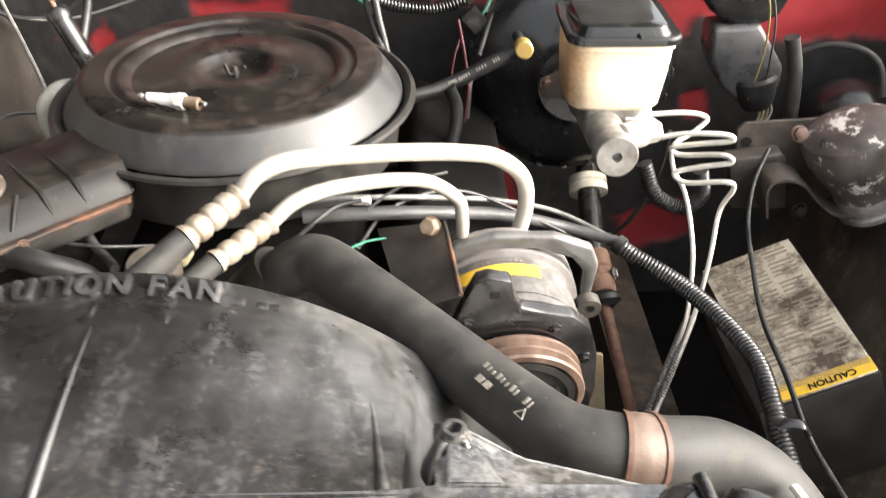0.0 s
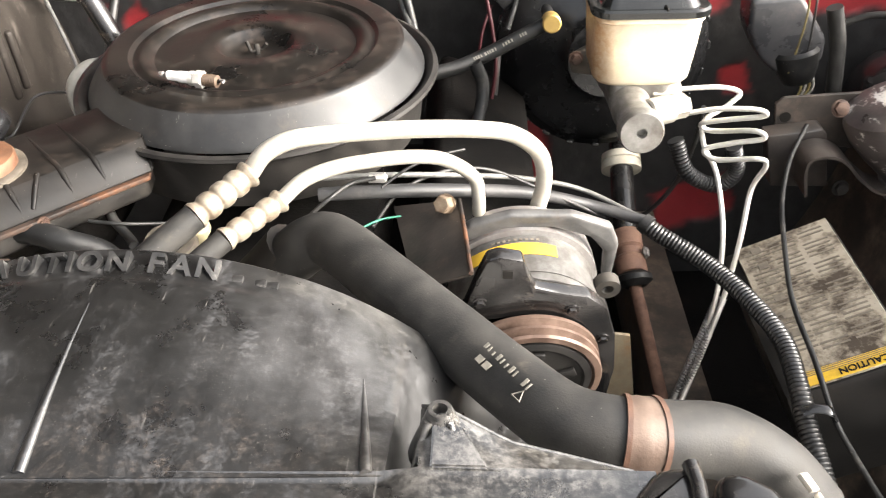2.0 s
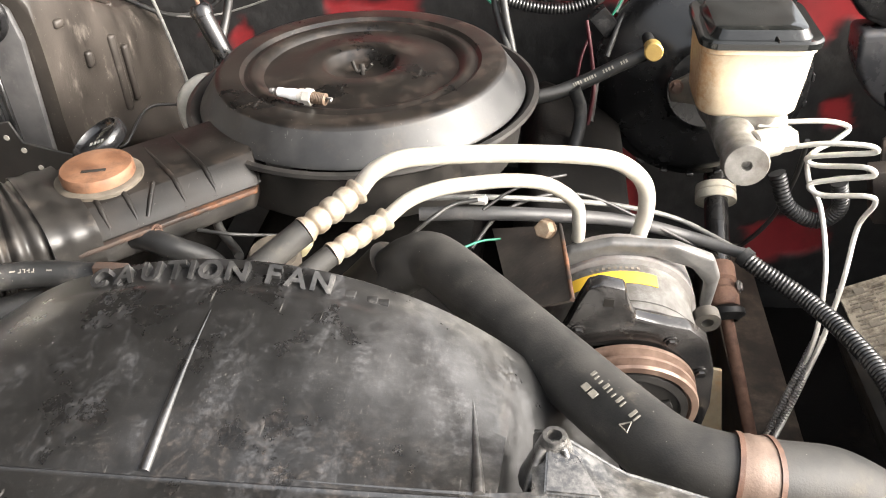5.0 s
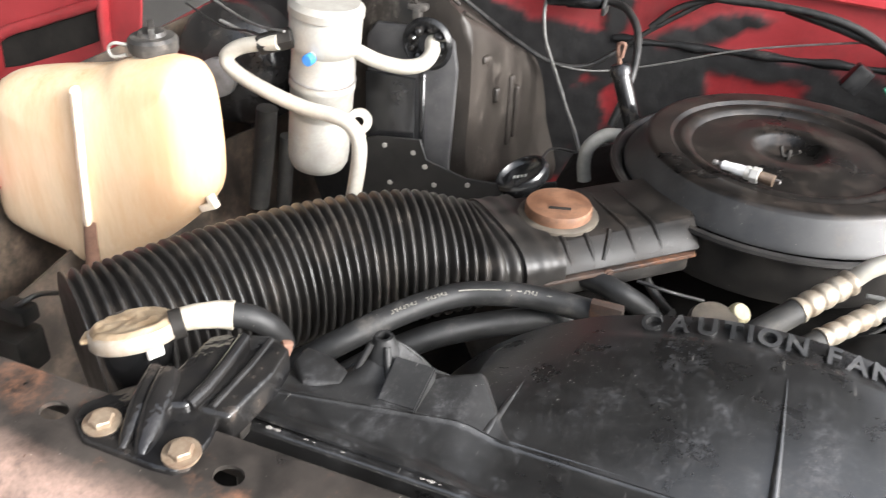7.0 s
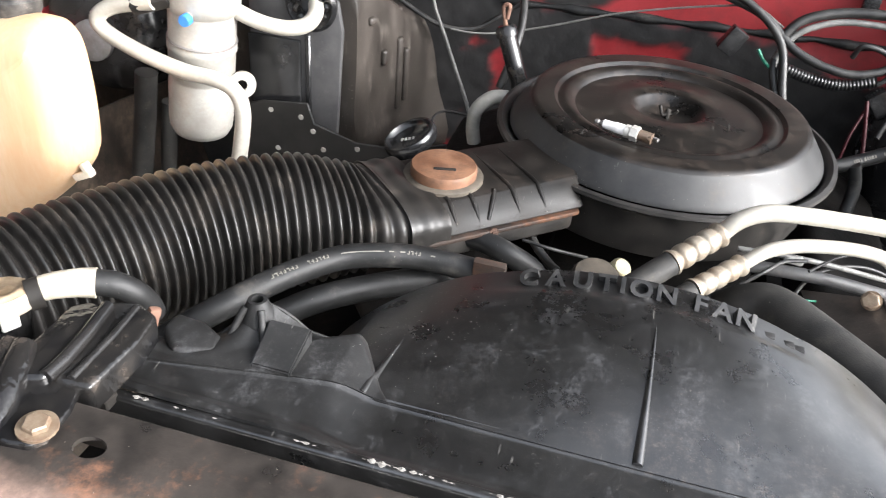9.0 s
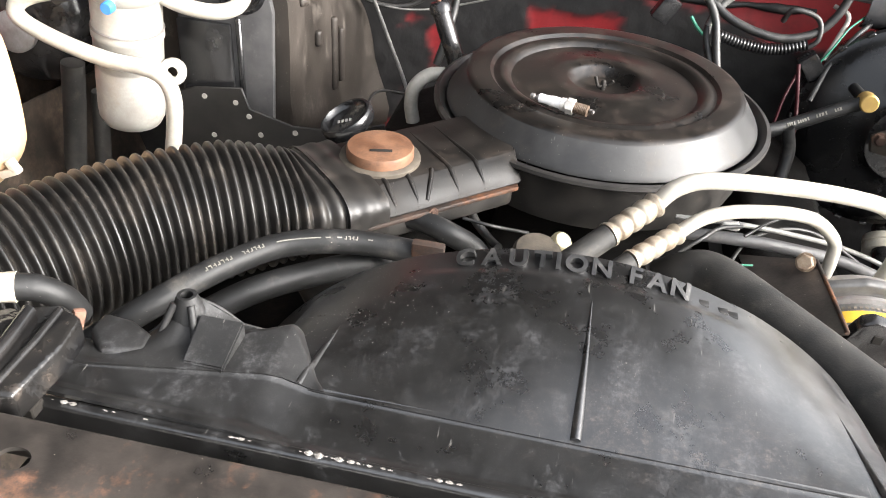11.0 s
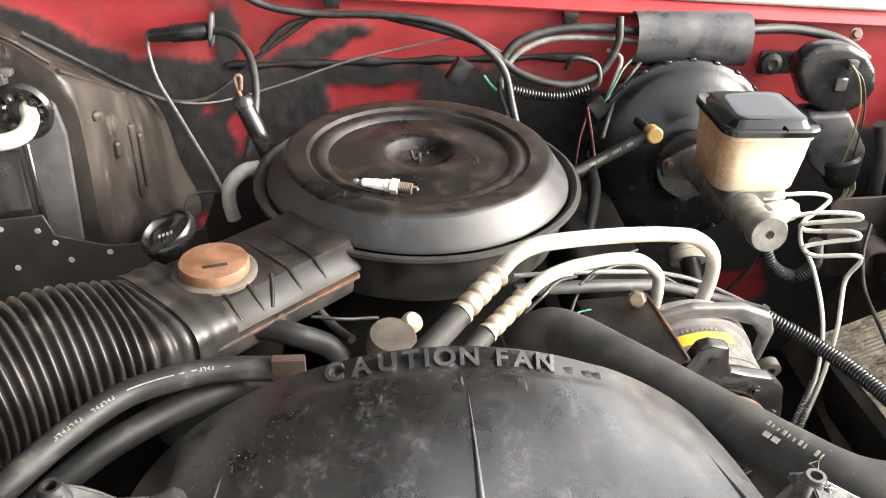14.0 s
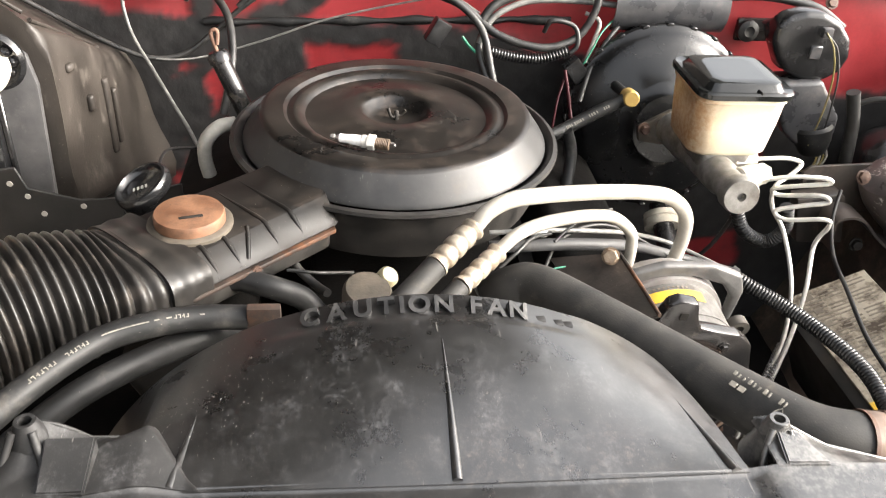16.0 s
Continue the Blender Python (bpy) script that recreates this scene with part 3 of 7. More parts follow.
SPRAYED = [
    [(-0.983, 0.360, 1.137), (-0.710, 0.360, 1.144), (-0.655, 0.360, 1.147), (-0.613, 0.360, 1.132), (-0.572, 0.360, 1.110), (-0.523, 0.360, 1.082), (-0.453, 0.360, 1.053), (-0.323, 0.360, 1.047), (-0.312, 0.360, 1.014), (-0.331, 0.360, 0.973), (-0.362, 0.360, 0.915), (-0.384, 0.360, 0.693), (-1.303, 0.360, 0.266)],
    [(-0.309, 0.360, 1.039), (-0.134, 0.360, 1.049), (0.018, 0.360, 1.045), (0.209, 0.360, 1.030), (0.261, 0.360, 0.979), (0.230, 0.360, 0.767), (0.020, 0.360, 0.791), (0.008, 0.360, 1.005), (-0.136, 0.360, 1.004), (-0.158, 0.360, 0.947), (-0.217, 0.360, 0.936), (-0.275, 0.360, 0.947), (-0.282, 0.360, 0.978), (-0.321, 0.360, 0.973)],
    [(-0.286, 0.360, 1.039), (-0.129, 0.360, 1.039), (-0.136, 0.360, 0.999), (-0.147, 0.360, 0.926), (-0.285, 0.360, 0.843), (-0.273, 0.360, 0.973)],
    [(-0.001, 0.360, 1.040), (0.170, 0.360, 1.040), (0.193, 0.360, 0.849), (0.019, 0.360, 0.953)],
    [(-0.321, 0.360, 1.144), (-0.285, 0.360, 1.135), (-0.271, 0.360, 1.097), (-0.285, 0.360, 1.044), (-0.323, 0.360, 1.044), (-0.318, 0.360, 1.088)],
    [(-0.267, 0.360, 1.039), (-0.131, 0.360, 1.102), (-0.057, 0.360, 1.107), (-0.134, 0.360, 1.049)],
    [(0.163, 0.360, 1.000), (0.308, 0.360, 1.000), (0.387, 0.360, 0.990), (0.486, 0.360, 0.743), (0.352, 0.360, 0.616), (0.219, 0.360, 0.767)],
    [(0.30, 0.36, 0.85), (0.55, 0.36, 0.84), (0.66, 0.36, 0.98), (0.74, 0.36, 0.93), (1.1, 0.36, 0.95), (1.1, 0.36, 0.3), (0.3, 0.36, 0.3)],
    [(-0.284, 0.360, 0.848), (-0.158, 0.360, 0.947), (0.223, 0.360, 0.849), (0.308, 0.360, 0.506), (-0.316, 0.360, 0.507)],
    [(-1.1, 0.36, 1.06), (-0.7, 0.36, 1.1), (-0.6, 0.36, 0.3), (-1.1, 0.36, 0.3)],
    [(-0.37, 0.36, 1.052), (-0.285, 0.36, 1.052), (-0.282, 0.36, 0.96), (-0.37, 0.36, 0.96)],
    [(-0.36, 0.36, 0.965), (-0.3, 0.36, 0.965), (-0.27, 0.36, 0.88), (-0.27, 0.36, 0.78), (-0.36, 0.36, 0.78)],
    [(-0.46, 0.36, 0.96), (-0.349, 0.36, 0.95), (-0.347, 0.36, 0.76), (-0.46, 0.36, 0.76)],
    [(-0.6, 0.36, 0.72), (0.4, 0.36, 0.8), (0.4, 0.36, 0.3), (-0.6, 0.36, 0.3)],
]


BARE = [
    [(0.569, 0.36, 0.6), (0.703, 0.36, 0.64), (0.717, 0.36, 0.56), (0.598, 0.36, 0.51)],
    [(0.27, 0.36, 0.8), (0.36, 0.36, 0.8), (0.385, 0.36, 0.62), (0.33, 0.36, 0.59)],
    [(0.65, 0.36, 0.84), (0.69, 0.36, 0.855), (0.71, 0.36, 0.8), (0.665, 0.36, 0.795)],
    [(-0.303, 0.36, 0.945), (-0.268, 0.36, 0.955), (-0.283, 0.36, 0.89), (-0.3, 0.36, 0.88)],
]


def inside(x, z, poly):
    """Signed distance to an outline in x and z, positive inside."""
    best, odd = 9.0, False
    for (ax, _, az), (bx, _, bz) in zip(poly, poly[1:] + poly[:1]):
        dx, dz = bx - ax, bz - az
        k = max(0.0, min(1.0, ((x - ax) * dx + (z - az) * dz) / (dx * dx + dz * dz + 1e-9)))
        best = min(best, math.hypot(x - ax - k * dx, z - az - k * dz))
        if (az > z) != (bz > z) and x < ax + (z - az) * dx / dz:
            odd = not odd
    return best if odd else -best


def spray(x, z):
    d = min(max(inside(x, z, p) for p in SPRAYED), -max(inside(x, z, p) for p in BARE))
    d += 0.012 * noise.noise(Vector((x * 25, 3, z * 25))) + 0.006 * noise.noise(Vector((x * 90, 8, z * 90)))
    return max(0.0, min(1.0, 0.5 + d / 0.012))


def firewall_sheet(u, v):
    x = -1.1 + 2.2 * u
    z = 0.35 + (cowl_z(x) - 0.015 - 0.35) * v
    return Vector((x, FW - 0.003 * spray(x, z) - 0.0015 * noise.noise(Vector((x * 50, 1, z * 50))) * spray(x, z), z))


def spray_material(red):
    """Red paint under black deadener, mixed by the sprayed mask that the sheet carries."""
    m = red.copy()
    m.name = "firewall_paint"
    n, l = m.node_tree.nodes, m.node_tree.links
    bsdf, out = n["Principled BSDF"], n["Material Output"]
    dark = n.new("ShaderNodeBsdfPrincipled")
    tc, tex, mixn = n.new("ShaderNodeTexCoord"), n.new("ShaderNodeTexNoise"), n.new("ShaderNodeMix")
    tex.inputs["Scale"].default_value, tex.inputs["Detail"].default_value = 40.0, 8.0
    l.new(tc.outputs["Object"], tex.inputs["Vector"])
    mixn.data_type = "RGBA"
    mixn.inputs[6].default_value, mixn.inputs[7].default_value = (0.004, 0.004, 0.0042, 1), (0.035, 0.0335, 0.033, 1)
    l.new(tex.outputs["Fac"], mixn.inputs[0])
    l.new(mixn.outputs[2], dark.inputs["Base Color"])
    dark.inputs["Roughness"].default_value = 0.5
    dark.inputs["IOR"].default_value = 1.4
    bump = n.new("ShaderNodeBump")
    bump.inputs["Strength"].default_value, bump.inputs["Distance"].default_value = 0.5, 0.004
    l.new(tex.outputs["Fac"], bump.inputs["Height"])
    l.new(bump.outputs["Normal"], dark.inputs["Normal"])
    at = n.new("ShaderNodeAttribute")
    at.attribute_name = "spray"
    mix = n.new("ShaderNodeMixShader")
    l.new(at.outputs["Fac"], mix.inputs[0])
    l.new(bsdf.outputs[0], mix.inputs[1])
    l.new(dark.outputs[0], mix.inputs[2])
    l.new(mix.outputs[0], out.inputs["Surface"])
    return m


fw = solo("firewall", grid(firewall_sheet, 300, 120), spray_material(M_RED), "red painted steel firewall with black sprayed seams", "firewall", kind="structure")
layer = fw.data.attributes.new("spray", "FLOAT", "POINT")
for i, v in enumerate(fw.data.vertices):
    layer.data[i].value = spray(v.co.x, v.co.z)
solo("firewall_back", rbox((-1.1, FW + 0.006, 0.35), (1.1, FW + 0.02, 1.1), 0.002), M_SEAL, "dark insulated back of the firewall", "firewall", kind="structure")


def cowl_sheet(u, v):
    x = -1.1 + 2.2 * u
    return Vector((x, FW - 0.014 + 0.05 * v, cowl_z(x) - 0.012 * (1 - v) ** 2))


def cowl_top(u, v):
    x = -1.1 + 2.2 * u
    return Vector((x, FW + 0.03 + 0.5 * v, cowl_z(x) + 0.012 * v))


solo("cowl_lip", thick(grid(cowl_sheet, 30, 8), 0.004), M_RED, "glossy red cowl lip above the firewall", "cowl", kind="structure")
solo("cowl_seal", tube([(x, FW + 0.028, cowl_z(x) + 0.006) for x in (-1.1, 0, 1.1)], 0.006, 10), M_GREYHOSE, "grey rubber hood seal along the cowl", "seal", kind="structure")
# White colour stands in for the overexposed glare on the cowl top.
solo("cowl_panel", thick(grid(cowl_top, 20, 6), 0.01), M_WHITE, "cowl panel under the windscreen, coloured white for its glare", "cowl", kind="structure")


solo("seam_bead", sweep([Vector((-0.3 + 0.6 * k / 40, FW - 0.005 - 0.004 * noise.noise(Vector((k * 0.4, 2, 0))), 1.04 + 0.02 * k / 40 + 0.003 * noise.noise(Vector((k * 0.5, 0, 0))))) for k in range(41)], lambda s, t: 0.006 + 0.002 * math.sin(s * 60), 10), M_RUBBER_DARK, "lumpy black sealant bead along the firewall seam", "sealant", kind="structure")


def underbody(u, v):
    return Vector((-0.95 + 1.9 * u, -0.85 + 1.25 * v, 0.42 + 0.02 * noise.noise(Vector((u * 9, v * 9, 1)))))


solo("underbody", thick(grid(underbody, 20, 16), 0.01), M_BLOCK, "oily underbody between the frame rails, blackened for the shade of the gaps", "underbody", kind="structure")
solo("frame_rail", rbox((0.5, -0.85, 0.45), (0.58, 0.38, 0.56), 0.008), M_FENDER, "dark steel frame rail", "frame rail", kind="structure")

# inner fenders
def fender(side):
    def f(u, v):
        y = -0.85 + 1.25 * v
        a = u * math.radians(100)
        hump = 0.06 * math.exp(-((y + 0.05) / 0.35) ** 2)
        x = 0.62 + 0.2 * math.sin(a) + 0.1 * u
        z = 0.2 + 0.52 * (1 - math.cos(a)) ** 0.7 + hump
        return Vector((side * x, y, z))
    return thick(grid(f, 24, 30), 0.004)


solo("inner_fender_driver", fender(1), M_FENDER, "black inner fender stained with brown dust", "inner fender", kind="structure")
solo("inner_fender_passenger", fender(-1), M_FENDER, "black inner fender stained with brown dust", "inner fender", kind="structure")


def outer_fender(side):
    def f(u, v):
        y = -0.95 + 1.5 * v
        x = 0.86 + 0.16 * u
        z = 0.98 + 0.05 * math.sin(math.pi * 0.5 * min(1, u * 3)) - 0.35 * max(0, u - 0.6) ** 1.5 + 0.08 * v
        return Vector((side * (x + 0.16), y, z - (0.12 if side < 0 else 0.0)))
    return thick(grid(f, 16, 20), 0.004)


solo("fender_driver", outer_fender(1), M_RED, "red painted front fender edge", "fender", kind="structure")
solo("fender_passenger", outer_fender(-1), M_RED, "red painted front fender edge", "fender", kind="structure")

def apron(u, v):
    y = -0.9 + 1.26 * v
    return Vector((-1.02 - 0.04 * u, y, 0.55 + 0.45 * u))


solo("apron_passenger", thick(grid(apron, 6, 12), 0.004), M_FENDER, "dark dusty side apron of the engine bay", "apron", kind="structure")
solo("apron_driver", thick(grid(lambda u, v: Vector((0.98 + 0.04 * u, -0.9 + 1.26 * v, 0.55 + 0.45 * u)), 6, 12), 0.004), M_FENDER, "dark dusty side apron of the engine bay", "apron", kind="structure")

# radiator support: folded cross member with punched holes
HOLES = [(-0.292, -0.7605), (-0.417, -0.759), (-0.1, -0.765), (0.12, -0.765), (0.3, -0.765)]


def support():
    """The channel: a top plate with punched holes, its folded front and its rear flange."""
    bm = bmesh.new()
    loops = [[(-0.95, -0.79), (0.75, -0.79), (0.75, -0.735), (-0.95, -0.735)]]
    loops += [[(x + 0.0095 * math.cos(k * math.tau / 20), y + 0.0075 * math.sin(k * math.tau / 20)) for k in range(20)] for x, y in HOLES]
    edges = []
    for loop in loops:
        v = [bm.verts.new((x, y, 1.12 - 0.09 * max(0, -0.77 - y))) for x, y in loop]
        edges += [bm.edges.new((v[k], v[(k + 1) % len(v)])) for k in range(len(v))]
    bmesh.ops.triangle_fill(bm, use_beauty=True, use_dissolve=False, edges=edges)
    thick(bm, 0.003)

    def fold(u, v):
        a = v * math.radians(75)
        return Vector((-0.95 + 1.7 * u, -0.79 - 0.035 * math.sin(a), 1.1185 - 0.035 * (1 - math.cos(a)) - 0.05 * max(0, v - 0.8)))
    return joined(bm, thick(grid(fold, 30, 10), 0.003), rbox((-0.95, -0.738, 1.09), (0.75, -0.732, 1.1185), 0.002))


solo("radiator_support", support(), M_SUPPORT, "worn primer-brown radiator support cross member", "radiator support", kind="structure")
solo("support_channel", rbox((-0.95, -0.86, 0.85), (0.75, -0.74, 1.03), 0.01), M_BLOCK, "inside of the radiator support, its shade put into the near-black", "radiator support", kind="structure")

# engine mass under everything
engine = thing("engine_block", (0, 0, 0.5), "oily cast engine block with manifold and valve covers, darkened for gap shade", "engine")
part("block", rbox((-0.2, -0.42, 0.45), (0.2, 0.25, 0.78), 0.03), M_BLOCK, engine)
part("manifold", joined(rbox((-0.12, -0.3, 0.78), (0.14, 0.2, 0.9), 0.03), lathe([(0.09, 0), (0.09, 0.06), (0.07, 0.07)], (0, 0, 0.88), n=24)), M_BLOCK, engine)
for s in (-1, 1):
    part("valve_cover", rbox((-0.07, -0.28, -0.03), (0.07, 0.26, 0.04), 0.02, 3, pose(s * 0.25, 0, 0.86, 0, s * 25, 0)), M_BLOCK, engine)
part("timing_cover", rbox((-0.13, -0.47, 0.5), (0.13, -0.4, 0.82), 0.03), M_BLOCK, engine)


# ---- air cleaner ----
AX, AY = -0.008, 0.006
cleaner = thing("air_cleaner", (AX, AY, 0.94), "round black steel air cleaner with a worn lid", "air cleaner")
lid_profile = [(0, 1.036), (0.02, 1.036), (0.036, 1.040), (0.043, 1.049), (0.048, 1.052), (0.07, 1.0505), (0.108, 1.0445), (0.117, 1.0445), (0.122, 1.0495), (0.128, 1.0522), (0.133, 1.0518), (0.1365, 1.0495),
               (0.140, 1.0495), (0.1445, 1.0535), (0.166, 1.054), (0.172, 1.0525), (0.1745, 1.0495)]
lid = part("lid", lathe([(r, z - 1.0) for r, z in lid_profile], (AX, AY, 1.0), n=96), M_LID, cleaner, "black enamel lid with pressed rings, dusty and scratched")
part("lid_skirt", lathe([(0.1744, 0.0495), (0.177, 0.0455), (0.194, 0.0225), (0.1965, 0.0185), (0.197, 0.0165), (0.192, 0.0165), (0.174, 0.045)], (AX, AY, 1.0), n=96), M_LIDSIDE, cleaner, "worn grey sloping edge of the lid")
part("pan", lathe([(0.16, -0.06), (0.186, -0.055), (0.19, -0.045), (0.196, 0.0), (0.2, 0.010), (0.211, 0.0125), (0.2135, 0.015), (0.2125, 0.019), (0.2075, 0.0205), (0.2, 0.015), (0.198, 0.008), (0.16, -0.03)], (AX, AY, 1.0), n=96), M_PAN, cleaner, "black dusty lower pan with a rolled rim")
wing = part("wing_nut", joined(tube([(AX - 0.011, AY, 1.052), (AX - 0.006, AY - 0.003, 1.041), (AX, AY, 1.043), (AX + 0.005, AY + 0.003, 1.041), (AX + 0.012, AY + 0.002, 1.048)], 0.0022, 8),
                               lathe([(0.0035, 0), (0.0035, 0.013), (0.002, 0.015), (0, 0.015)], (AX, AY, 1.034), n=10)), M_DARKSTEEL, cleaner, "bent rusty wing nut")

# ---- spark plug lying on the lid ----
P0, P1 = Vector((-0.0905, -0.0955, 1.0605)), Vector((-0.0165, -0.1185, 1.0605))
plug = thing("spark_plug", tuple(P0), "used spark plug with white porcelain lying on the lid", "spark plug")
pd = (P1 - P0)
PL = pd.length


def plug_part(name, prof, m, n=20, label=""):
    return part(name, lathe([(r, s * PL) for r, s in prof], P0, pd, n), m, plug, label)


plug_part("terminal", [(0, 0), (0.0028, 0.0), (0.0032, 0.02), (0.0032, 0.06), (0.002, 0.075), (0.002, 0.1), (0.0034, 0.11), (0.0034, 0.14)], M_DULL)
plug_part("insulator", [(0.0045, 0.14), (0.0052, 0.15), (0.0055, 0.3), (0.0064, 0.34), (0.0064, 0.5)], M_CERAMIC, label="white porcelain insulator")
plug_part("shell", [(0.006, 0.49), (0.0078, 0.5), (0.0078, 0.56), (0.0068, 0.57), (0.0068, 0.59)], M_STEEL)
plug_part("hex", [(0.0068, 0.585), (0.0094, 0.59), (0.0094, 0.7), (0.007, 0.71)], M_STEEL, 6)
plug_part("thread", [(0.0068, 0.71)] + [(0.0062 + 0.0006 * (i % 2), 0.72 + 0.013 * i) for i in range(16)] + [(0.003, 0.93)], M_BURNT, label="burnt brown thread")
part("electrode", tube([P0 + pd * 0.92 + Vector((0.001, 0.004, 0)), P0 + pd * 0.985 + Vector((0.001, 0.004, 0)), P0 + pd * 1.0, P0 + pd * 0.99 - Vector((0, 0.002, 0))], 0.0014, 6), M_DULL, plug)

# ---- snorkel duct ----
duct = thing("intake_duct", (-0.2, -0.22, 0.98), "black sheet-metal air duct, rusty along its seam", "air duct")
DM = frame_at((-0.09, -0.203, 0), (-0.73, -0.684, 0), (0, 0, 1))


def duct_outline(front, back, end):
    return [(-0.005, front), (0.18, front), (end, front - 0.012), (end, back + 0.012), (0.18, back), (-0.075, back), (-0.05, back * 0.5)]


def lofted(levels):
    """A closed shell through outlines at rising heights."""
    bm = bmesh.new()
    rings = [[bm.verts.new(DM @ Vector((x, y, z))) for x, y in outline] for z, outline in levels]
    for p, q in zip(rings, rings[1:]):
        for k in range(len(p)):
            bm.faces.new((p[k], p[(k + 1) % len(p)], q[(k + 1) % len(p)], q[k]))
    bm.faces.new(rings[0][::-1])
    bm.faces.new(rings[-1])
    bmesh.ops.bevel(bm, geom=[e for e in bm.edges if e.is_manifold], offset=0.0022, segments=2, affect="EDGES")
    return bm


def duct_level(front, back, right):
    return [(-0.012 - right, front), (0.18, front), (0.199, front - 0.006), (0.199, back + 0.012), (0.18, back), (-0.075, back), (-0.05, back * 0.5)]


part("top_shell", lofted([(0.999, duct_level(0.0, -0.146, 0.0)), (1.004, duct_level(-0.001, -0.145, 0.0)), (1.0235, duct_level(-0.024, -0.128, 0.004)), (1.0262, duct_level(-0.030, -0.122, 0.006))]), M_DUCT, duct)
part("bottom_shell", prism(duct_outline(-0.006, -0.14, 0.2), 0.968, 0.994, DM, 0.006, 3), M_PAN, duct)
part("seam_flange", prism(duct_outline(0.004, -0.15, 0.199), 0.9935, 0.9985, DM, 0.001), M_SEAMRUST, duct, "rusty folded seam flange")
for s in (0.035, 0.068, 0.118, 0.145):
    part("pressed_rib", sweep([DM @ Vector(p) for p in ((s, -0.12, 1.0245), (s, -0.04, 1.0255), (s, -0.028, 1.0245), (s, -0.021, 1.0205), (s, -0.008, 1.0085), (s + 0.002, -0.003, 1.003))], lambda q, t: 0.003 if 0.1 < q / t < 0.92 else 0.0016, 8), M_DUCT, duct)
part("pressed_rib", sweep([DM @ Vector(p) for p in ((0.088, -0.032, 1.0255), (0.096, -0.02, 1.02), (0.108, -0.006, 1.006))], 0.0028, 8), M_DUCT, duct)
part("seam_bolt", hexbolt(DM @ Vector((0.105, 0.002, 0.995)), DM.to_3x3() @ Vector((0, 1, 0)), 0.004, 0.004, 0.006), M_RUSTBOLT, duct)
VX, VY = -0.234, -0.236
VAC = (VX, VY, 1.0265)
part("motor_flange", lathe([(0.044, -0.002), (0.044, 0.003), (0.042, 0.0045), (0.03, 0.0045)], VAC, n=36), M_DARKCAST, duct)
vac = part("vacuum_motor", lathe([(0.0365, 0.003), (0.0365, 0.0125), (0.035, 0.0155), (0.028, 0.0165), (0, 0.017)], VAC, n=40), M_RUSTCAP, duct, "rusty round vacuum motor cover")
part("slot", rbox((-0.016, -0.0022, 1.0492), (0.008, 0.0022, 1.0503), 0.0003, 1, pose(VX + 0.008, VY - 0.012, -0.0062, 0, 0, 15)), M_INK_HOLE, vac)

# ---- bellows intake hose ----
bellows = thing("bellows_hose", (-0.42, -0.42, 0.95), "fat black ribbed bellows intake hose", "intake hose")
def oval(line, size):
    """A tube of rounded-square section along a line; size gives half-width, half-height and squareness for a share of its length."""
    bm = bmesh.new()
    n, rings, last = 44, [], len(line) - 1
    for i, p in enumerate(line):
        d = (line[min(i + 1, last)] - line[max(i - 1, 0)]).normalized()
        w = d.cross(Vector((0, 0, 1))).normalized()
        up = w.cross(d)
        hw, hh, e = size(i / last)
        ring = []
        for k in range(n):
            c, q = math.cos(k * math.tau / n), math.sin(k * math.tau / n)
            ring.append(bm.verts.new(p + w * hw * math.copysign(abs(c) ** e, c) + up * hh * math.copysign(abs(q) ** e, q)))
        rings.append(ring)
    for a, b in zip(rings, rings[1:]):
        for k in range(n):
            bm.faces.new((a[k], a[(k + 1) % n], b[(k + 1) % n], b[k]))
    bm.faces.new(rings[0][::-1])
    bm.faces.new(rings[-1])
    return bm


def evenly(pts, count):
    """Points at even steps along a smooth line."""
    rough = curve_points(pts, 24)
    gone = [0.0]
    for a, b in zip(rough, rough[1:]):
        gone.append(gone[-1] + (b - a).length)
    out, i = [], 0
    for k in range(count + 1):
        at = gone[-1] * k / count
        while i < len(rough) - 2 and gone[i + 1] < at:
            i += 1
        out.append(rough[i].lerp(rough[i + 1], (at - gone[i]) / max(1e-9, gone[i + 1] - gone[i])))
    return out


RIBS, PER = 40, 12


def bellows_size(q):
    open_out = min(1.0, q / 0.24)
    open_out = open_out * open_out * (3 - 2 * open_out)
    rib = (0.5 - 0.5 * math.cos(math.tau * q * RIBS)) ** 1.4 * 0.0085 * min(1.0, 0.22 + q / 0.1)
    return 0.0735 - 0.0035 * open_out - rib, 0.035 + 0.035 * open_out - rib, 0.62 + 0.38 * open_out


part("bellows", oval(evenly([(-0.286, -0.287, 1.0), (-0.302, -0.302, 1.001), (-0.335, -0.325, 1.003), (-0.398, -0.373, 1.005), (-0.446, -0.422, 1.005), (-0.485, -0.477, 1.005), (-0.513, -0.523, 1.005), (-0.537, -0.569, 1.005), (-0.560, -0.604, 1.005)], RIBS * PER), bellows_size), M_BELLOWS, bellows)
part("cuff", oval(evenly([(-0.256, -0.2575, 0.9985), (-0.288, -0.289, 1.0)], 24), lambda q: (0.0765 - 0.0015 * (0.5 - 0.5 * math.cos(q * math.tau * 2)), 0.0315 + 0.004 * q - 0.0015 * (0.5 - 0.5 * math.cos(q * math.tau * 2)), 0.5 + 0.1 * q)), M_BELLOWS, bellows, "smooth fluted rubber cuff")

# ---- fan shroud ----
shroud = thing("fan_shroud", (0, -0.6, 0.95), "black plastic fan shroud, dusty and scuffed, with raised lettering", "fan shroud")
SC, SR = (-0.008, 0.79), 0.312
FRONT_Y, FRONT_Z = -0.643, 1.0845


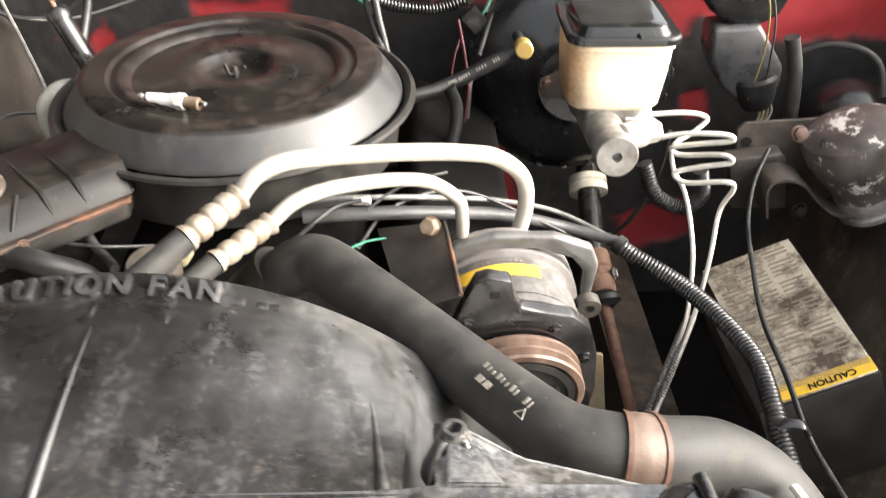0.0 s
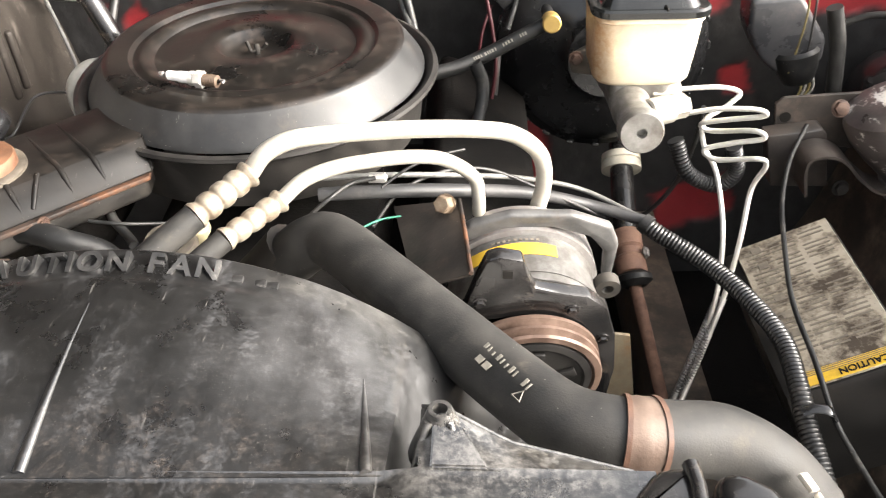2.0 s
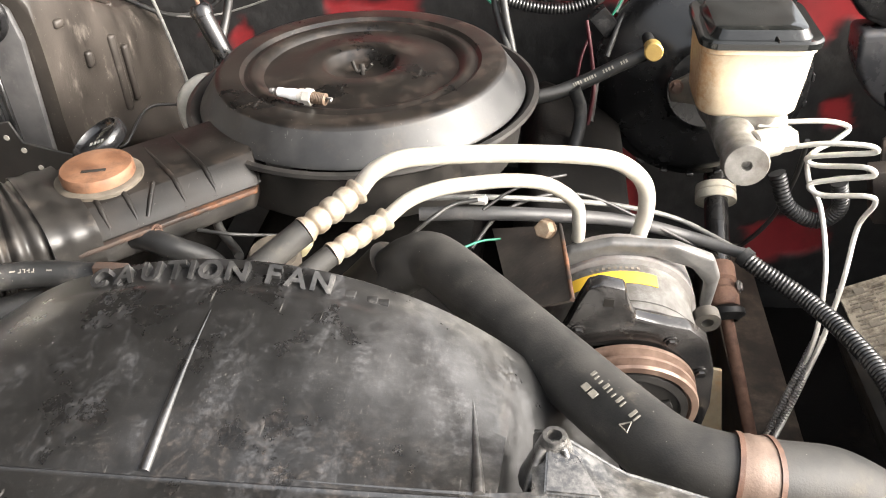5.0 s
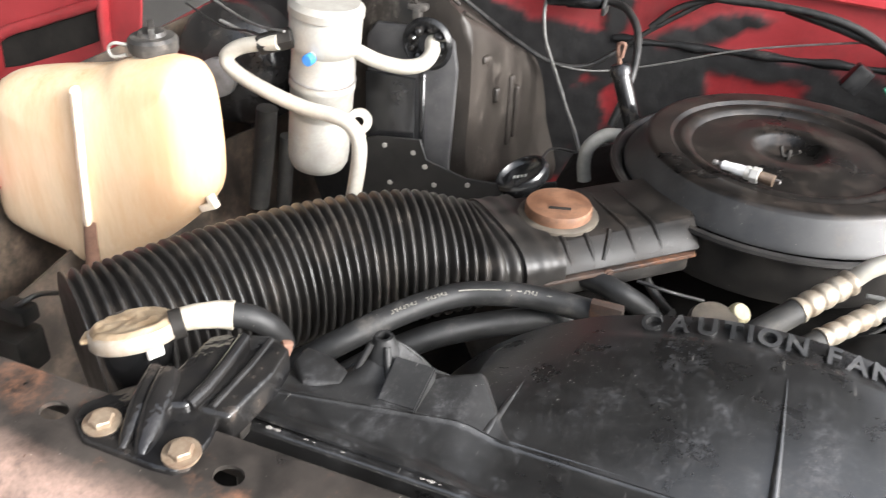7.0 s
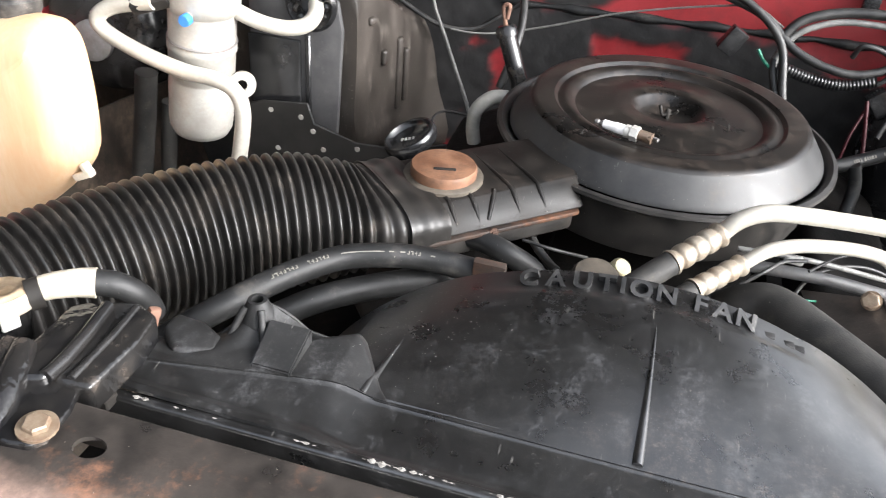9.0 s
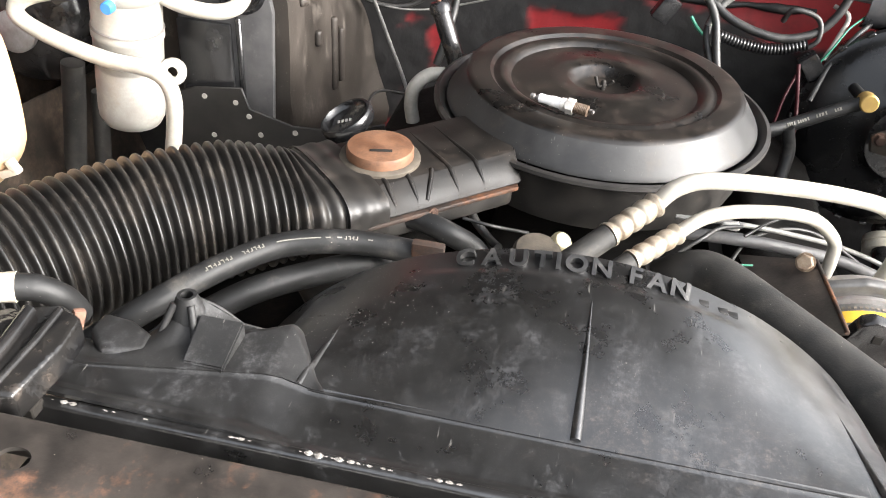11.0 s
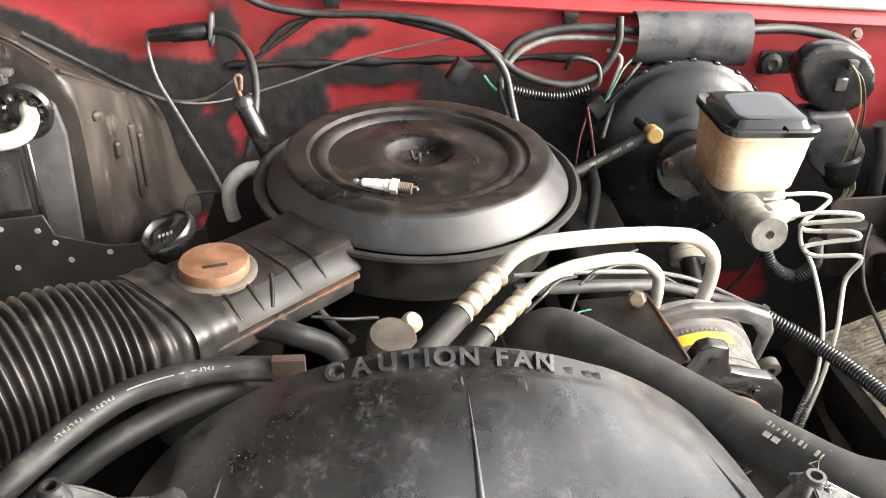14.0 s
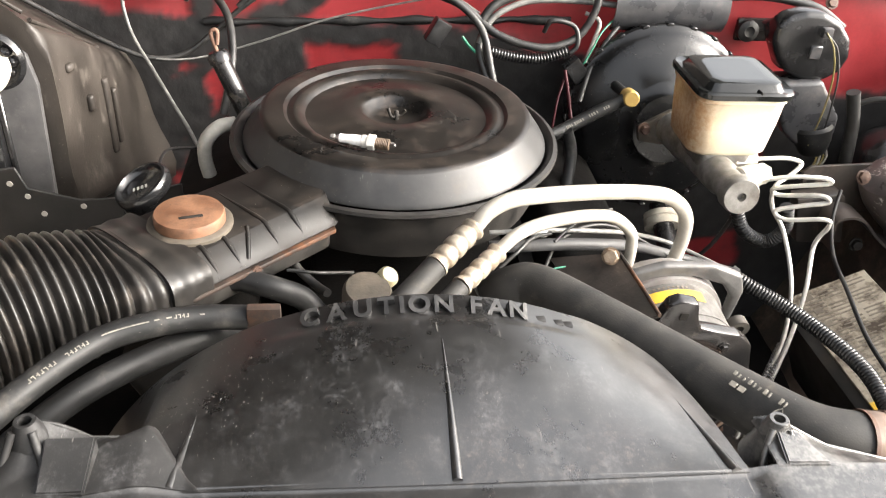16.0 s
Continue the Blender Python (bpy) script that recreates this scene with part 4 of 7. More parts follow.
def shroud_rear(a):
    return Vector((SC[0] + SR * math.sin(a), -0.465, SC[1] + SR * math.cos(a)))


def shroud_front(a):
    k = math.sin(a) * 0.30
    lim = 0.2
    x = max(-lim, min(lim, k)) + SC[0]
    drop = max(0.0, abs(k) - lim)
    return Vector((x, FRONT_Y + drop * 0.35, FRONT_Z - drop * 2.2))


def dome(u, v):
    a = (u - 0.5) * radians(150)
    r, f = shroud_rear(a), shroud_front(a)
    p = r.lerp(f, v)
    swell = math.sin(math.pi * v) * 0.0065 * math.cos(a)
    band = 0.0022 * (1 - max(0.0, min(1.0, (v - 0.15) / 0.05))) * max(0.0, min(1.0, (radians(24) - abs(a)) / radians(5)))
    return p + Vector((0, 0, swell - band))


part("dome", thick(grid(dome, 90, 64), -0.003), M_SHROUD, shroud, "scuffed black dome, pale with dust and painted sky sheen", 60)
part("rear_lip", sweep([shroud_rear(radians(d)) + Vector((0, 0.001, -0.002)) for d in range(-75, 76, 3)], 0.0028, 10), M_SHROUD, shroud)
part("front_wall", rbox((-0.335, -0.703, 0.9), (0.335, -0.6945, 1.0955), 0.003, 3), M_SHROUD, shroud)


def along(table, x):
    for (x0, v0), (x1, v1) in zip(table, table[1:]):
        if x <= x1:
            return v0 + (v1 - v0) * max(0.0, (x - x0) / (x1 - x0))
    return table[-1][1]


def ruled(x, y):
    """Height of the dome over a place in the plan."""
    dx = min(0.305, abs(x - SC[0]))
    c = SC[1] + math.sqrt(SR * SR - dx * dx)
    v = min(1.0, max(0.0, (-0.465 - y) / (-0.465 - FRONT_Y)))
    return c + (FRONT_Z - c) * v + 0.0065 * math.sin(math.pi * v) * math.sqrt(1 - (dx / SR) ** 2)


EDGE_Y = [(-0.337, -0.628), (-0.3, -0.63), (-0.283, -0.62), (-0.265, -0.604), (-0.25, -0.6), (-0.236, -0.595), (-0.226, -0.58), (-0.2, -0.562), (-0.17, -0.602), (-0.14, -0.634), (0.13, -0.634), (0.16, -0.6), (0.19, -0.53),
          (0.205, -0.57), (0.212, -0.597), (0.224, -0.602), (0.262, -0.614), (0.3, -0.618), (0.337, -0.622)]
EDGE_Z = [(-0.337, 1.078), (-0.3, 1.084), (-0.283, 1.097), (-0.268, 1.112), (-0.258, 1.111), (-0.24, 1.094), (-0.226, 1.072), (-0.2, 1.052), (-0.17, 1.04), (0.18, 1.04), (0.203, 1.06), (0.214, 1.093), (0.224, 1.096), (0.235, 1.092),
          (0.262, 1.08), (0.3, 1.071), (0.337, 1.062)]


def step_y(x):
    return FRONT_Y - 0.03 * max(0.0, min(1.0, (-0.19 - x) / 0.15))


LEVEL = [(-0.337, 1.0985), (-0.2, 1.096), (-0.17, 1.088), (0.19, 1.088), (0.215, 1.092), (0.337, 1.088)]


def plate_z(x, y):
    """Height of the flange: raised along its rear edge, running into the dome."""
    level = along(LEVEL, x)
    back = level + (along(EDGE_Z, x) - level) * max(0.0, 1 - (along(EDGE_Y, x) - y) / 0.032) ** 1.3
    r, k = ruled(x, y) - 0.0022 - 0.012 * max(0.0, min(1.0, (-0.165 - x) / 0.03)), 0.0025
    return max(r, back) + k * math.log(1 + math.exp(-abs(back - r) / k))


def side_plate(x0, x1):
    def f(u, v):
        x = x0 + (x1 - x0) * u
        y = along(EDGE_Y, x) * (1 - v) + (step_y(x) + 0.001) * v
        return Vector((x, y, plate_z(x, y)))
    return f


def shelf(u, v):
    x = -0.337 + 0.674 * u
    y = (step_y(x) + 0.003) * (1 - v) - 0.696 * v
    lip = 0.0045 * max(0.0, min(1.0, (-0.683 - y) / 0.008))
    return Vector((x, y, along(LEVEL, x) - 0.0026 * min(1.0, v / 0.08) * (1.0 if x < 0.2 else 0.2) + lip))


def rear_edge(x):
    y = along(EDGE_Y, x)
    return Vector((x, y, plate_z(x, y)))


for x0, x1, n in ((-0.337, -0.13, 90), (0.2125, 0.337, 50)):
    part("top_plate", thick(grid(side_plate(x0, x1), n, 36), 0.003), M_SHROUD, shroud, "flat dusty flange of the shroud", 60)
part("front_shelf", thick(grid(shelf, 120, 26), 0.003), M_SHROUD, shroud, "narrow shelf before the dome", 60)
part("plate_edge", sweep([rear_edge(-0.337 + 0.0084 * k) for k in range(0, 15)], 0.0012, 6), M_SHROUD, shroud)
part("plate_edge", sweep([rear_edge(0.2135 + 0.0084 * k) for k in range(0, 15)], 0.0012, 6), M_SHROUD, shroud)
BLOCKS = {-1: [(-0.254, -0.65, 1.0985), (-0.226, -0.65, 1.0985), (-0.226, -0.613, 1.1075), (-0.256, -0.615, 1.1095)],
          1: [(0.219, -0.641, 1.0935), (0.25, -0.642, 1.0935), (0.236, -0.616, 1.0965), (0.22, -0.614, 1.1)]}
for s, top in BLOCKS.items():
    px, pz = (-0.267, 1.119) if s < 0 else (0.224, 1.103)
    part("post", lathe([(0.0195, -0.036), (0.0145, -0.022), (0.0078, -0.003), (0.0066, 0), (0.0042, 0), (0.0042, -0.012), (0, -0.012)], (px, -0.61, pz), n=20), M_SHROUD, shroud)
    for q in (-0.9, 0.75):
        part("gusset", sweep([Vector((px + 0.007 * q, -0.616, pz - 0.004)), Vector((px + 0.013 * q, -0.624, pz - 0.018)), Vector((px + 0.017 * q, -0.634, pz - 0.031))], 0.0026, 8), M_SHROUD, shroud)
    bm = bmesh.new()
    t4 = [bm.verts.new(p) for p in top]
    b4 = [bm.verts.new((x, y, 1.07)) for x, y, z in top]
    bm.faces.new(t4)
    bm.faces.new(b4[::-1])
    for k in range(4):
        bm.faces.new((t4[k], b4[k], b4[(k + 1) % 4], t4[(k + 1) % 4]))
    bmesh.ops.bevel(bm, geom=list(bm.edges), offset=0.0012, segments=2, affect="EDGES")
    part("buttress", bm, M_SHROUD, shroud)
SCRAPES = ((-0.322, 0.03, 0.0022), (-0.283, 0.012, 0.0016), (-0.262, 0.011, 0.002), (-0.236, 0.01, 0.0014), (-0.222, 0.05, 0.0012), (-0.2, 0.007, 0.0022), (-0.162, 0.07, 0.0024), (-0.085, 0.03, 0.0014), (0.02, 0.012, 0.0014), (0.12, 0.025, 0.0014), (0.26, 0.03, 0.0014))
for i, (x0, w, r) in enumerate(SCRAPES):
    n = max(6, int(w / 0.0012))
    part("scraped_patch", sweep([Vector((x0 + w * k / n, -0.6982 + 0.0005 * noise.noise(Vector((k * 0.35, i, 0))), 1.0953)) for k in range(n + 1)], lambda q, t: 0.0004 + 1.7 * r * abs(noise.noise(Vector((q * 160, i, 2)))) * math.sin(math.pi * min(1.0, max(0.02, q / t))) ** 0.5, 10, True, 0.3), M_SCRAPED, shroud, "scraped pale patch of the front edge")
# Nothing is cut here: a dark piece paints the slot's shade.
part("slot", rbox((-0.352, -0.712, 1.0905), (-0.318, -0.7, 1.0985), 0.001, 1), M_INK_HOLE, shroud, "dark block for the shade in a slot at the edge")
for (a0, v0), (a1, v1) in (((-33.0, 0.58), (-35.0, 0.99)), ((1.3, 0.32), (1.3, 0.99)), ((36.5, 0.5), (40.0, 0.99))):
    pts = []
    for k in range(25):
        a, v = a0 + (a1 - a0) * k / 24, v0 + (v1 - v0) * k / 24
        p = dome(0.5 + a / 150.0, v)
        over = plate_z(p.x, p.y) - 0.003 if p.x < -0.13 and p.y < along(EDGE_Y, p.x) else 0.0
        pts.append(Vector((p.x, p.y, max(p.z + 0.0026, over))))
    part("moulded_rib", sweep(pts, lambda s, t: 0.0006 + 0.003 * min(1.0, s / t * 1.1), 10), M_SHROUD, shroud)
word = [("C", -0.099), ("A", -0.0785), ("U", -0.0585), ("T", -0.0405), ("I", -0.0285), ("O", -0.015), ("N", 0.004), ("F", 0.029), ("A", 0.0455), ("N", 0.063)]
for ch, x in word:
    a = math.asin((x - SC[0]) / SR)
    o = dome(0.5 + a / radians(150), 0.12)
    nrm = Vector((math.sin(a), -0.35, math.cos(a))).normalized()
    part("raised_letter", letters(ch, 0.0215, frame_at(o + nrm * 0.0005, (math.cos(a), 0, -math.sin(a)), nrm), 0.004), M_LETTER, shroud)
for x in (0.083, 0.098, 0.106):
    a = math.asin((x - SC[0]) / SR)
    o = dome(0.5 + a / radians(150), 0.1)
    part("raised_bar", rbox((x - 0.004, o.y - 0.003, o.z), (x + 0.004, o.y + 0.004, o.z + 0.004), 0.001), M_LETTER, shroud)

# ---- upper radiator hose ----
HOSE = [(0.077, -0.307, 0.975), (0.097, -0.315, 0.995), (0.120, -0.326, 1.005), (0.165, -0.380, 1.010), (0.223, -0.451, 1.013), (0.268, -0.508, 1.017), (0.301, -0.545, 1.020), (0.334, -0.558, 1.020), (0.368, -0.557, 1.015), (0.410, -0.548, 1.000), (0.448, -0.552, 0.975), (0.475, -0.562, 0.945)]
hose = thing("radiator_hose", (0.24, -0.5, 1.0), "thick grey-black rubber upper radiator hose with printed marks", "radiator hose")
part("hose_body", tube(HOSE, 0.0255, 24, 10), M_RUBBER, hose)
hl = curve_points(HOSE, 10)
HM = frame_at((0.262, -0.521, 1.043), (0.575, -0.818, 0.02), (-0.25, -0.25, 1))
for k in range(12):
    if k not in (8, 11):
        part("printed_mark", rbox((0.0048 * k, 0.0045 - 0.0002 * k, 0), (0.0014 + 0.0048 * k + 0.0012 * (k % 3 == 0), 0.0092 - 0.0008 * (k % 3), 0.0008), 0.0002, 1, HM @ pose(-0.025, -0.002, -0.0008)), M_PRINT, hose)
for q in range(2):
    part("printed_logo", rbox((-0.0215 + 0.0078 * q, -0.0085, -0.0006), (-0.0155 + 0.0078 * q, -0.003, 0.0002), 0.0002, 1, HM), M_PRINT, hose)
part("printed_triangle", tube([HM @ Vector(p) for p in ((0.02, -0.008, 0), (0.028, -0.008, 0), (0.024, -0.001, 0), (0.02, -0.008, 0))], 0.0006, 4, 1), M_PRINT, hose)
band = thing("hose_clamp", (0.36, -0.59, 1.02), "rusty steel band clamp round the radiator hose", "hose clamp")
bl = [p for p in hl if 0.336 < p.x < 0.362]
part("band", sweep(bl, lambda s, t: 0.0266 + 0.0006 * (1 if 0.35 < s / t < 0.5 else 0), 24), M_CLAMP, band)
M_CLAMPEDGE = mat("rusted_edge", (0.06, 0.026, 0.015), (0.1, 0.05, 0.03), (0.55, 0.75), scale=60, bump=0.2)
for a, b in ((0, 2), (-2, None)):
    part("band_edge", sweep(bl[a:b], 0.0276, 24), M_CLAMPEDGE, band, "rusted edge of the band")
COLLAR = frame_at(Vector((0.455, -0.580, 1.000)), Vector((0.8, 0.45, -0.2)), (0.2, -0.2, 1))
solo("hose_end_collar", joined(rbox((-0.005, -0.007, -0.002), (0.006, 0.006, 0.002), 0.0015, 2, COLLAR @ pose(0, 0, 0, 0, 20, 0)), rbox((-0.002, -0.011, -0.002), (0.01, -0.004, 0.002), 0.0015, 2, COLLAR @ pose(0.002, -0.004, -0.002, 10, 35, 12))), M_WHITE, "broken piece of a dirty white plastic collar", "collar")
solo("thermostat_elbow", tube([(0.03, -0.29, 0.93), (0.05, -0.3, 0.955), (0.075, -0.305, 0.985)], 0.0245, 16), M_DARKSTEEL, "brown corroded thermostat outlet under the hose", "thermostat housing")

# ---- air conditioning pipes ----
pipes = thing("refrigerant_hose", (0.04, -0.33, 1.0), "pair of aluminium air conditioning pipes crimped to rubber hoses", "refrigerant hose")
UP = [(0.052, -0.309, 1.067), (0.067, -0.304, 1.084), (0.090, -0.296, 1.092), (0.123, -0.284, 1.090), (0.162, -0.270, 1.085), (0.203, -0.255, 1.078), (0.246, -0.239, 1.068), (0.282, -0.226, 1.055), (0.309, -0.217, 1.028), (0.315, -0.214, 0.991), (0.305, -0.218, 0.945)]
LO = [(0.077, -0.317, 1.044), (0.097, -0.307, 1.058), (0.122, -0.294, 1.062), (0.152, -0.278, 1.059), (0.188, -0.260, 1.052), (0.219, -0.243, 1.038), (0.245, -0.230, 1.011), (0.250, -0.228, 0.988), (0.250, -0.228, 0.966)]
part("pipe", tube(UP, 0.0083, 14, 10), M_ALU, pipes, "pale bent aluminium pipe")
part("pipe", tube(LO, 0.0068, 14, 10), M_ALU, pipes, "pale bent aluminium pipe")


def crimp(r):
    """Radius along a ferrule: four pressed rings between narrow grooves, a lip at each end."""
    def f(gone, total):
        q = gone / total
        groove = math.exp(-((q * 4 % 1.0 - 0.5) / 0.16) ** 2)
        return r * (1.0 - 0.17 * groove + 0.05 * (q < 0.06 or q > 0.94))
    return f


F1 = [Vector(UP[0]), Vector((0.012, -0.352, 1.052))]
F2 = [Vector(LO[0]), Vector((0.036, -0.362, 1.035))]
for (a, b), r in ((F1, 0.0118), (F2, 0.0102)):
    part("ferrule", sweep([a.lerp(b, i / 64) for i in range(65)], crimp(r), 20), M_FERRULE, pipes, "ringed crimp ferrule")
part("rubber_hose", tube([F1[1], (-0.012, -0.375, 1.04), (-0.05, -0.41, 1.02), (-0.10, -0.44, 0.985), (-0.14, -0.45, 0.94)], 0.0118, 14), M_RUBBER, pipes)
part("rubber_hose", tube([F2[1], (0.012, -0.385, 1.024), (-0.025, -0.415, 1.003), (-0.07, -0.44, 0.965)], 0.0098, 14), M_RUBBER, pipes)

# ---- compressor ----
comp = thing("compressor", (0.285, -0.3, 0.82), "grimy air conditioning compressor with a yellow label and rusty pulley", "compressor")
CC = Vector((0.289, -0.235, 0.893))
CA = Vector((0.07, -0.97, -0.16)).normalized()
part("rear_head", lathe([(0, -0.03), (0.06, -0.03), (0.08, -0.02), (0.082, -0.005), (0.082, 0.016), (0.07, 0.02)], CC, CA, 40), M_DULL, comp)
part("body", lathe([(0.07, 0.016), (0.077, 0.018), (0.077, 0.075), (0.06, 0.08)], CC, CA, 48), M_SHELL, comp, "dull silver compressor shell")
CM = frame_at(CC, (1, 0.06, 0), CA)
PC = CM @ Vector((0.0, -0.02, 0))
BRACKET = [(-0.058, 0.065), (-0.049, 0.097), (-0.04, 0.123), (-0.029, 0.127), (-0.008, 0.121), (-0.003, 0.101), (0.004, 0.084), (0.03, 0.075), (0.055, 0.068), (0.074, 0.05), (0.087, 0.006), (0.093, -0.049), (0.09, -0.111),
           (0.07, -0.109), (0.063, -0.051), (0.045, -0.002), (0.013, 0.03), (-0.02, 0.043), (-0.05, 0.038), (-0.064, 0.05)]
TABSLOT = [(-0.026, 0.111), (-0.017, 0.11), (-0.017, 0.1), (-0.026, 0.101)]
BRACKET_BOLTS = [(-0.046, 0.068), (0.074, 0.006), (0.04, 0.052)]
part("pulley", lathe([(0.0339, 0.094), (0.0655, 0.094), (0.0712, 0.096), (0.0712, 0.1), (0.0633, 0.104), (0.0706, 0.108), (0.0706, 0.111), (0.0633, 0.115), (0.0706, 0.119), (0.0695, 0.122), (0.0633, 0.1225), (0.0621, 0.118), (0.0339, 0.118)], PC, CA, 56), M_PULLEY, comp, "rusty grooved pulley")
clutch = part("clutch_plate", lathe([(0, 0.116), (0.0588, 0.116), (0.0605, 0.118), (0.0599, 0.1225), (0.0531, 0.124), (0.0508, 0.121), (0.0226, 0.122), (0.0181, 0.128), (0, 0.128)], PC, CA, 44), M_COLD, comp, "black clutch plate")
for d in (20, 80, 140, 200, 260, 320):
    part("spoke", rbox((0.014, -0.006, 0.1205), (0.047, 0.006, 0.1255), 0.002, 2, CM @ pose(0, -0.02, 0, 0, 0, d)), M_COLD, clutch)
part("front_bracket", prism(BRACKET, 0.078, 0.093, CM, 0.003, 2), M_BLACKMETAL, comp, "black steel mounting bracket")
part("tab_slot", prism(TABSLOT, 0.0925, 0.0942, CM, 0.0003), M_INK_HOLE, comp)
part("rear_bracket", prism([(-0.07, 0.062), (-0.05, 0.086), (-0.01, 0.098), (0.05, 0.094), (0.09, 0.075), (0.1, 0.05), (0.098, 0.0), (0.088, 0.0), (0.086, 0.04), (0.07, 0.062), (0.03, 0.078), (-0.02, 0.078), (-0.06, 0.05)], 0.0, 0.012, CM, 0.004, 3), M_FLANGE, comp, "grey steel rear flange")
part("side_lug", lathe([(0.006, -0.006), (0.013, -0.006), (0.013, 0.006), (0.006, 0.006), (0.006, -0.006)], CM @ Vector((0.084, 0.028, 0.045)), CA, 20), M_DARKDISC, comp, "cast lug with a hole")


def band_sheet(a0, a1, h0, h1, r):
    def f(u, v):
        a = radians(a0 + (a1 - a0) * u)
        return CM @ Vector((r * math.cos(a), r * math.sin(a), h0 + (h1 - h0) * v))
    return thick(grid(f, 20, 2), 0.0006)


part("label", band_sheet(130, 40, 0.022, 0.066, 0.0782), M_SHELL, comp, "silver maker's label")
part("label_band", band_sheet(138, 66, 0.03, 0.045, 0.0791), M_YELLOW, comp, "yellow stripe of the label")
for k in range(9):
    part("label_print", band_sheet(112 - 4 * k, 110 - 4 * k, 0.024, 0.027, 0.0791), M_FADED, comp)
for bx, by in BRACKET_BOLTS:
    part("bolt", hexbolt(CM @ Vector((bx, by, 0.0925)), CA, 0.005, 0.005, 0.007), M_BLACKMETAL, comp)
side_bracket = thing("bracket", (0.2, -0.27, 0.9), "black rusty steel bracket beside the compressor", "bracket")
part("upright", prism([(0, 0), (0.06, 0.0), (0.055, 0.075), (0.01, 0.085)], -0.002, 0.002, frame_at((0.235, -0.262, 0.905), (0.25, -0.95, -0.1), (0.95, 0.25, 0.1)), 0.001), M_COLD, side_bracket)
part("bolt", hexbolt((0.219, -0.252, 0.9945), (-0.35, -0.8, 0.45), 0.0088, 0.014, 0.0095), M_WORNBOLT, side_bracket, "worn hexagon bolt")

part("shield", thick(grid(lambda u, v: Vector((0.163, -0.208, 0.962)).lerp(Vector((0.231, -0.243, 0.993)), u).lerp(Vector((0.19, -0.335, 0.958)).lerp(Vector((0.242, -0.357, 0.993)), u), v), 4, 4), 0.003), M_TRAY, side_bracket, "dark plate with rusty edges")
part("shield_edge", sweep([Vector((0.231, -0.243, 0.993)), Vector((0.237, -0.3, 0.9935)), Vector((0.242, -0.357, 0.993))], 0.0022, 6), M_SEAMRUST, side_bracket)

# ---- cables and loom ----
for i, (dy, dz, r) in enumerate(((0, 0, 0.007), (0.014, -0.008, 0.007), (0.02, 0.007, 0.003))):
    pts = [(0.09, -0.22 + dy, 0.985 + dz), (0.162, -0.215 + dy, 0.985 + dz), (0.235, -0.17 + dy, 0.955 + dz), (0.305, -0.118 + dy, 0.917 + dz), (0.38, -0.08 + dy, 0.875 + dz), (0.455, -0.1, 0.862)]
    solo("cable", tube(pts, r, 10), M_GREYPANEL if i != 2 else M_WIREGREY, "smooth grey-black cable running into the ribbed loom", "cable", "cables into the loom")
loom = thing("wiring_loom", (0.6, -0.3, 0.83), "black split ribbed wiring loom", "wiring loom")
part("loom_tube", ribbed([(0.447, -0.109, 0.868), (0.460, -0.122, 0.862), (0.513, -0.161, 0.845), (0.545, -0.217, 0.840), (0.565, -0.277, 0.835), (0.566, -0.334, 0.825), (0.566, -0.373, 0.810), (0.571, -0.420, 0.790), (0.575, -0.450, 0.770)], 0.0106, 0.0046, 0.0013, 18, 6), M_LOOM, loom)
part("loom_tape", sweep([Vector(q) for q in [(0.445, -0.1085, 0.869), (0.452, -0.115, 0.866)]], 0.0118, 14), M_RUBBER_DARK, loom, "black tape at the end")
solo("thin_cable", tube([(0.683, 0.061, 0.900), (0.650, 0.009, 0.880), (0.626, -0.053, 0.860), (0.602, -0.141, 0.860), (0.586, -0.231, 0.850), (0.586, -0.310, 0.840), (0.590, -0.369, 0.820), (0.610, -0.394, 0.790), (0.641, -0.426, 0.750), (0.684, -0.461, 0.700)], 0.003, 12), M_RUBBER_DARK, "thin black cable across the battery", "cable")

# ---- brake booster and master cylinder ----
booster = thing("brake_booster", (0.43, 0.3, 0.96), "large black round brake booster on the firewall", "brake booster")
BA = Vector((0, -0.99, 0.13)).normalized()
BC = Vector((0.437, 0.32, 0.924))
part("shell", lathe([(0, 0), (0.12, 0.0), (0.142, 0.015), (0.148, 0.06), (0.153, 0.065), (0.155, 0.072), (0.153, 0.08), (0.146, 0.084), (0.142, 0.09), (0.135, 0.098), (0.122, 0.105), (0.075, 0.12), (0.062, 0.126), (0.056, 0.138), (0, 0.139)], BC, BA, 72), M_BOOSTER, booster)
for k in range(24):
    a = k * math.tau / 24
    BM = frame_at(BC, (1, 0, 0), BA)
    part("crimp_tab", rbox((-0.006, 0.151, 0.066), (0.006, 0.1565, 0.082), 0.0015, 1, BM @ pose(0, 0, 0, 0, 0, math.degrees(a))), M_BOOSTER, booster)
part("valve_stem", rod((0.351, 0.22, 1.0), (0.351, 0.15, 1.011), 0.008, 16), M_RUBBER_DARK, booster)
part("check_valve", rod((0.351, 0.158, 1.01), (0.351, 0.133, 1.014), 0.0125, 20), M_BRASS, booster, "gold zinc check valve")
BHOSE = [(0.19, 0.05, 0.985), (0.225, 0.09, 0.975), (0.265, 0.122, 0.978), (0.31, 0.138, 0.995), (0.351, 0.148, 1.011)]
booster_hose = thing("booster_hose", BHOSE[0], "black rubber vacuum hose to the booster with worn print", "vacuum hose")
part("hose_body", tube(BHOSE, 0.0095, 14), M_RUBBER_DARK, booster_hose)
bh = curve_points(BHOSE[1:], 12)
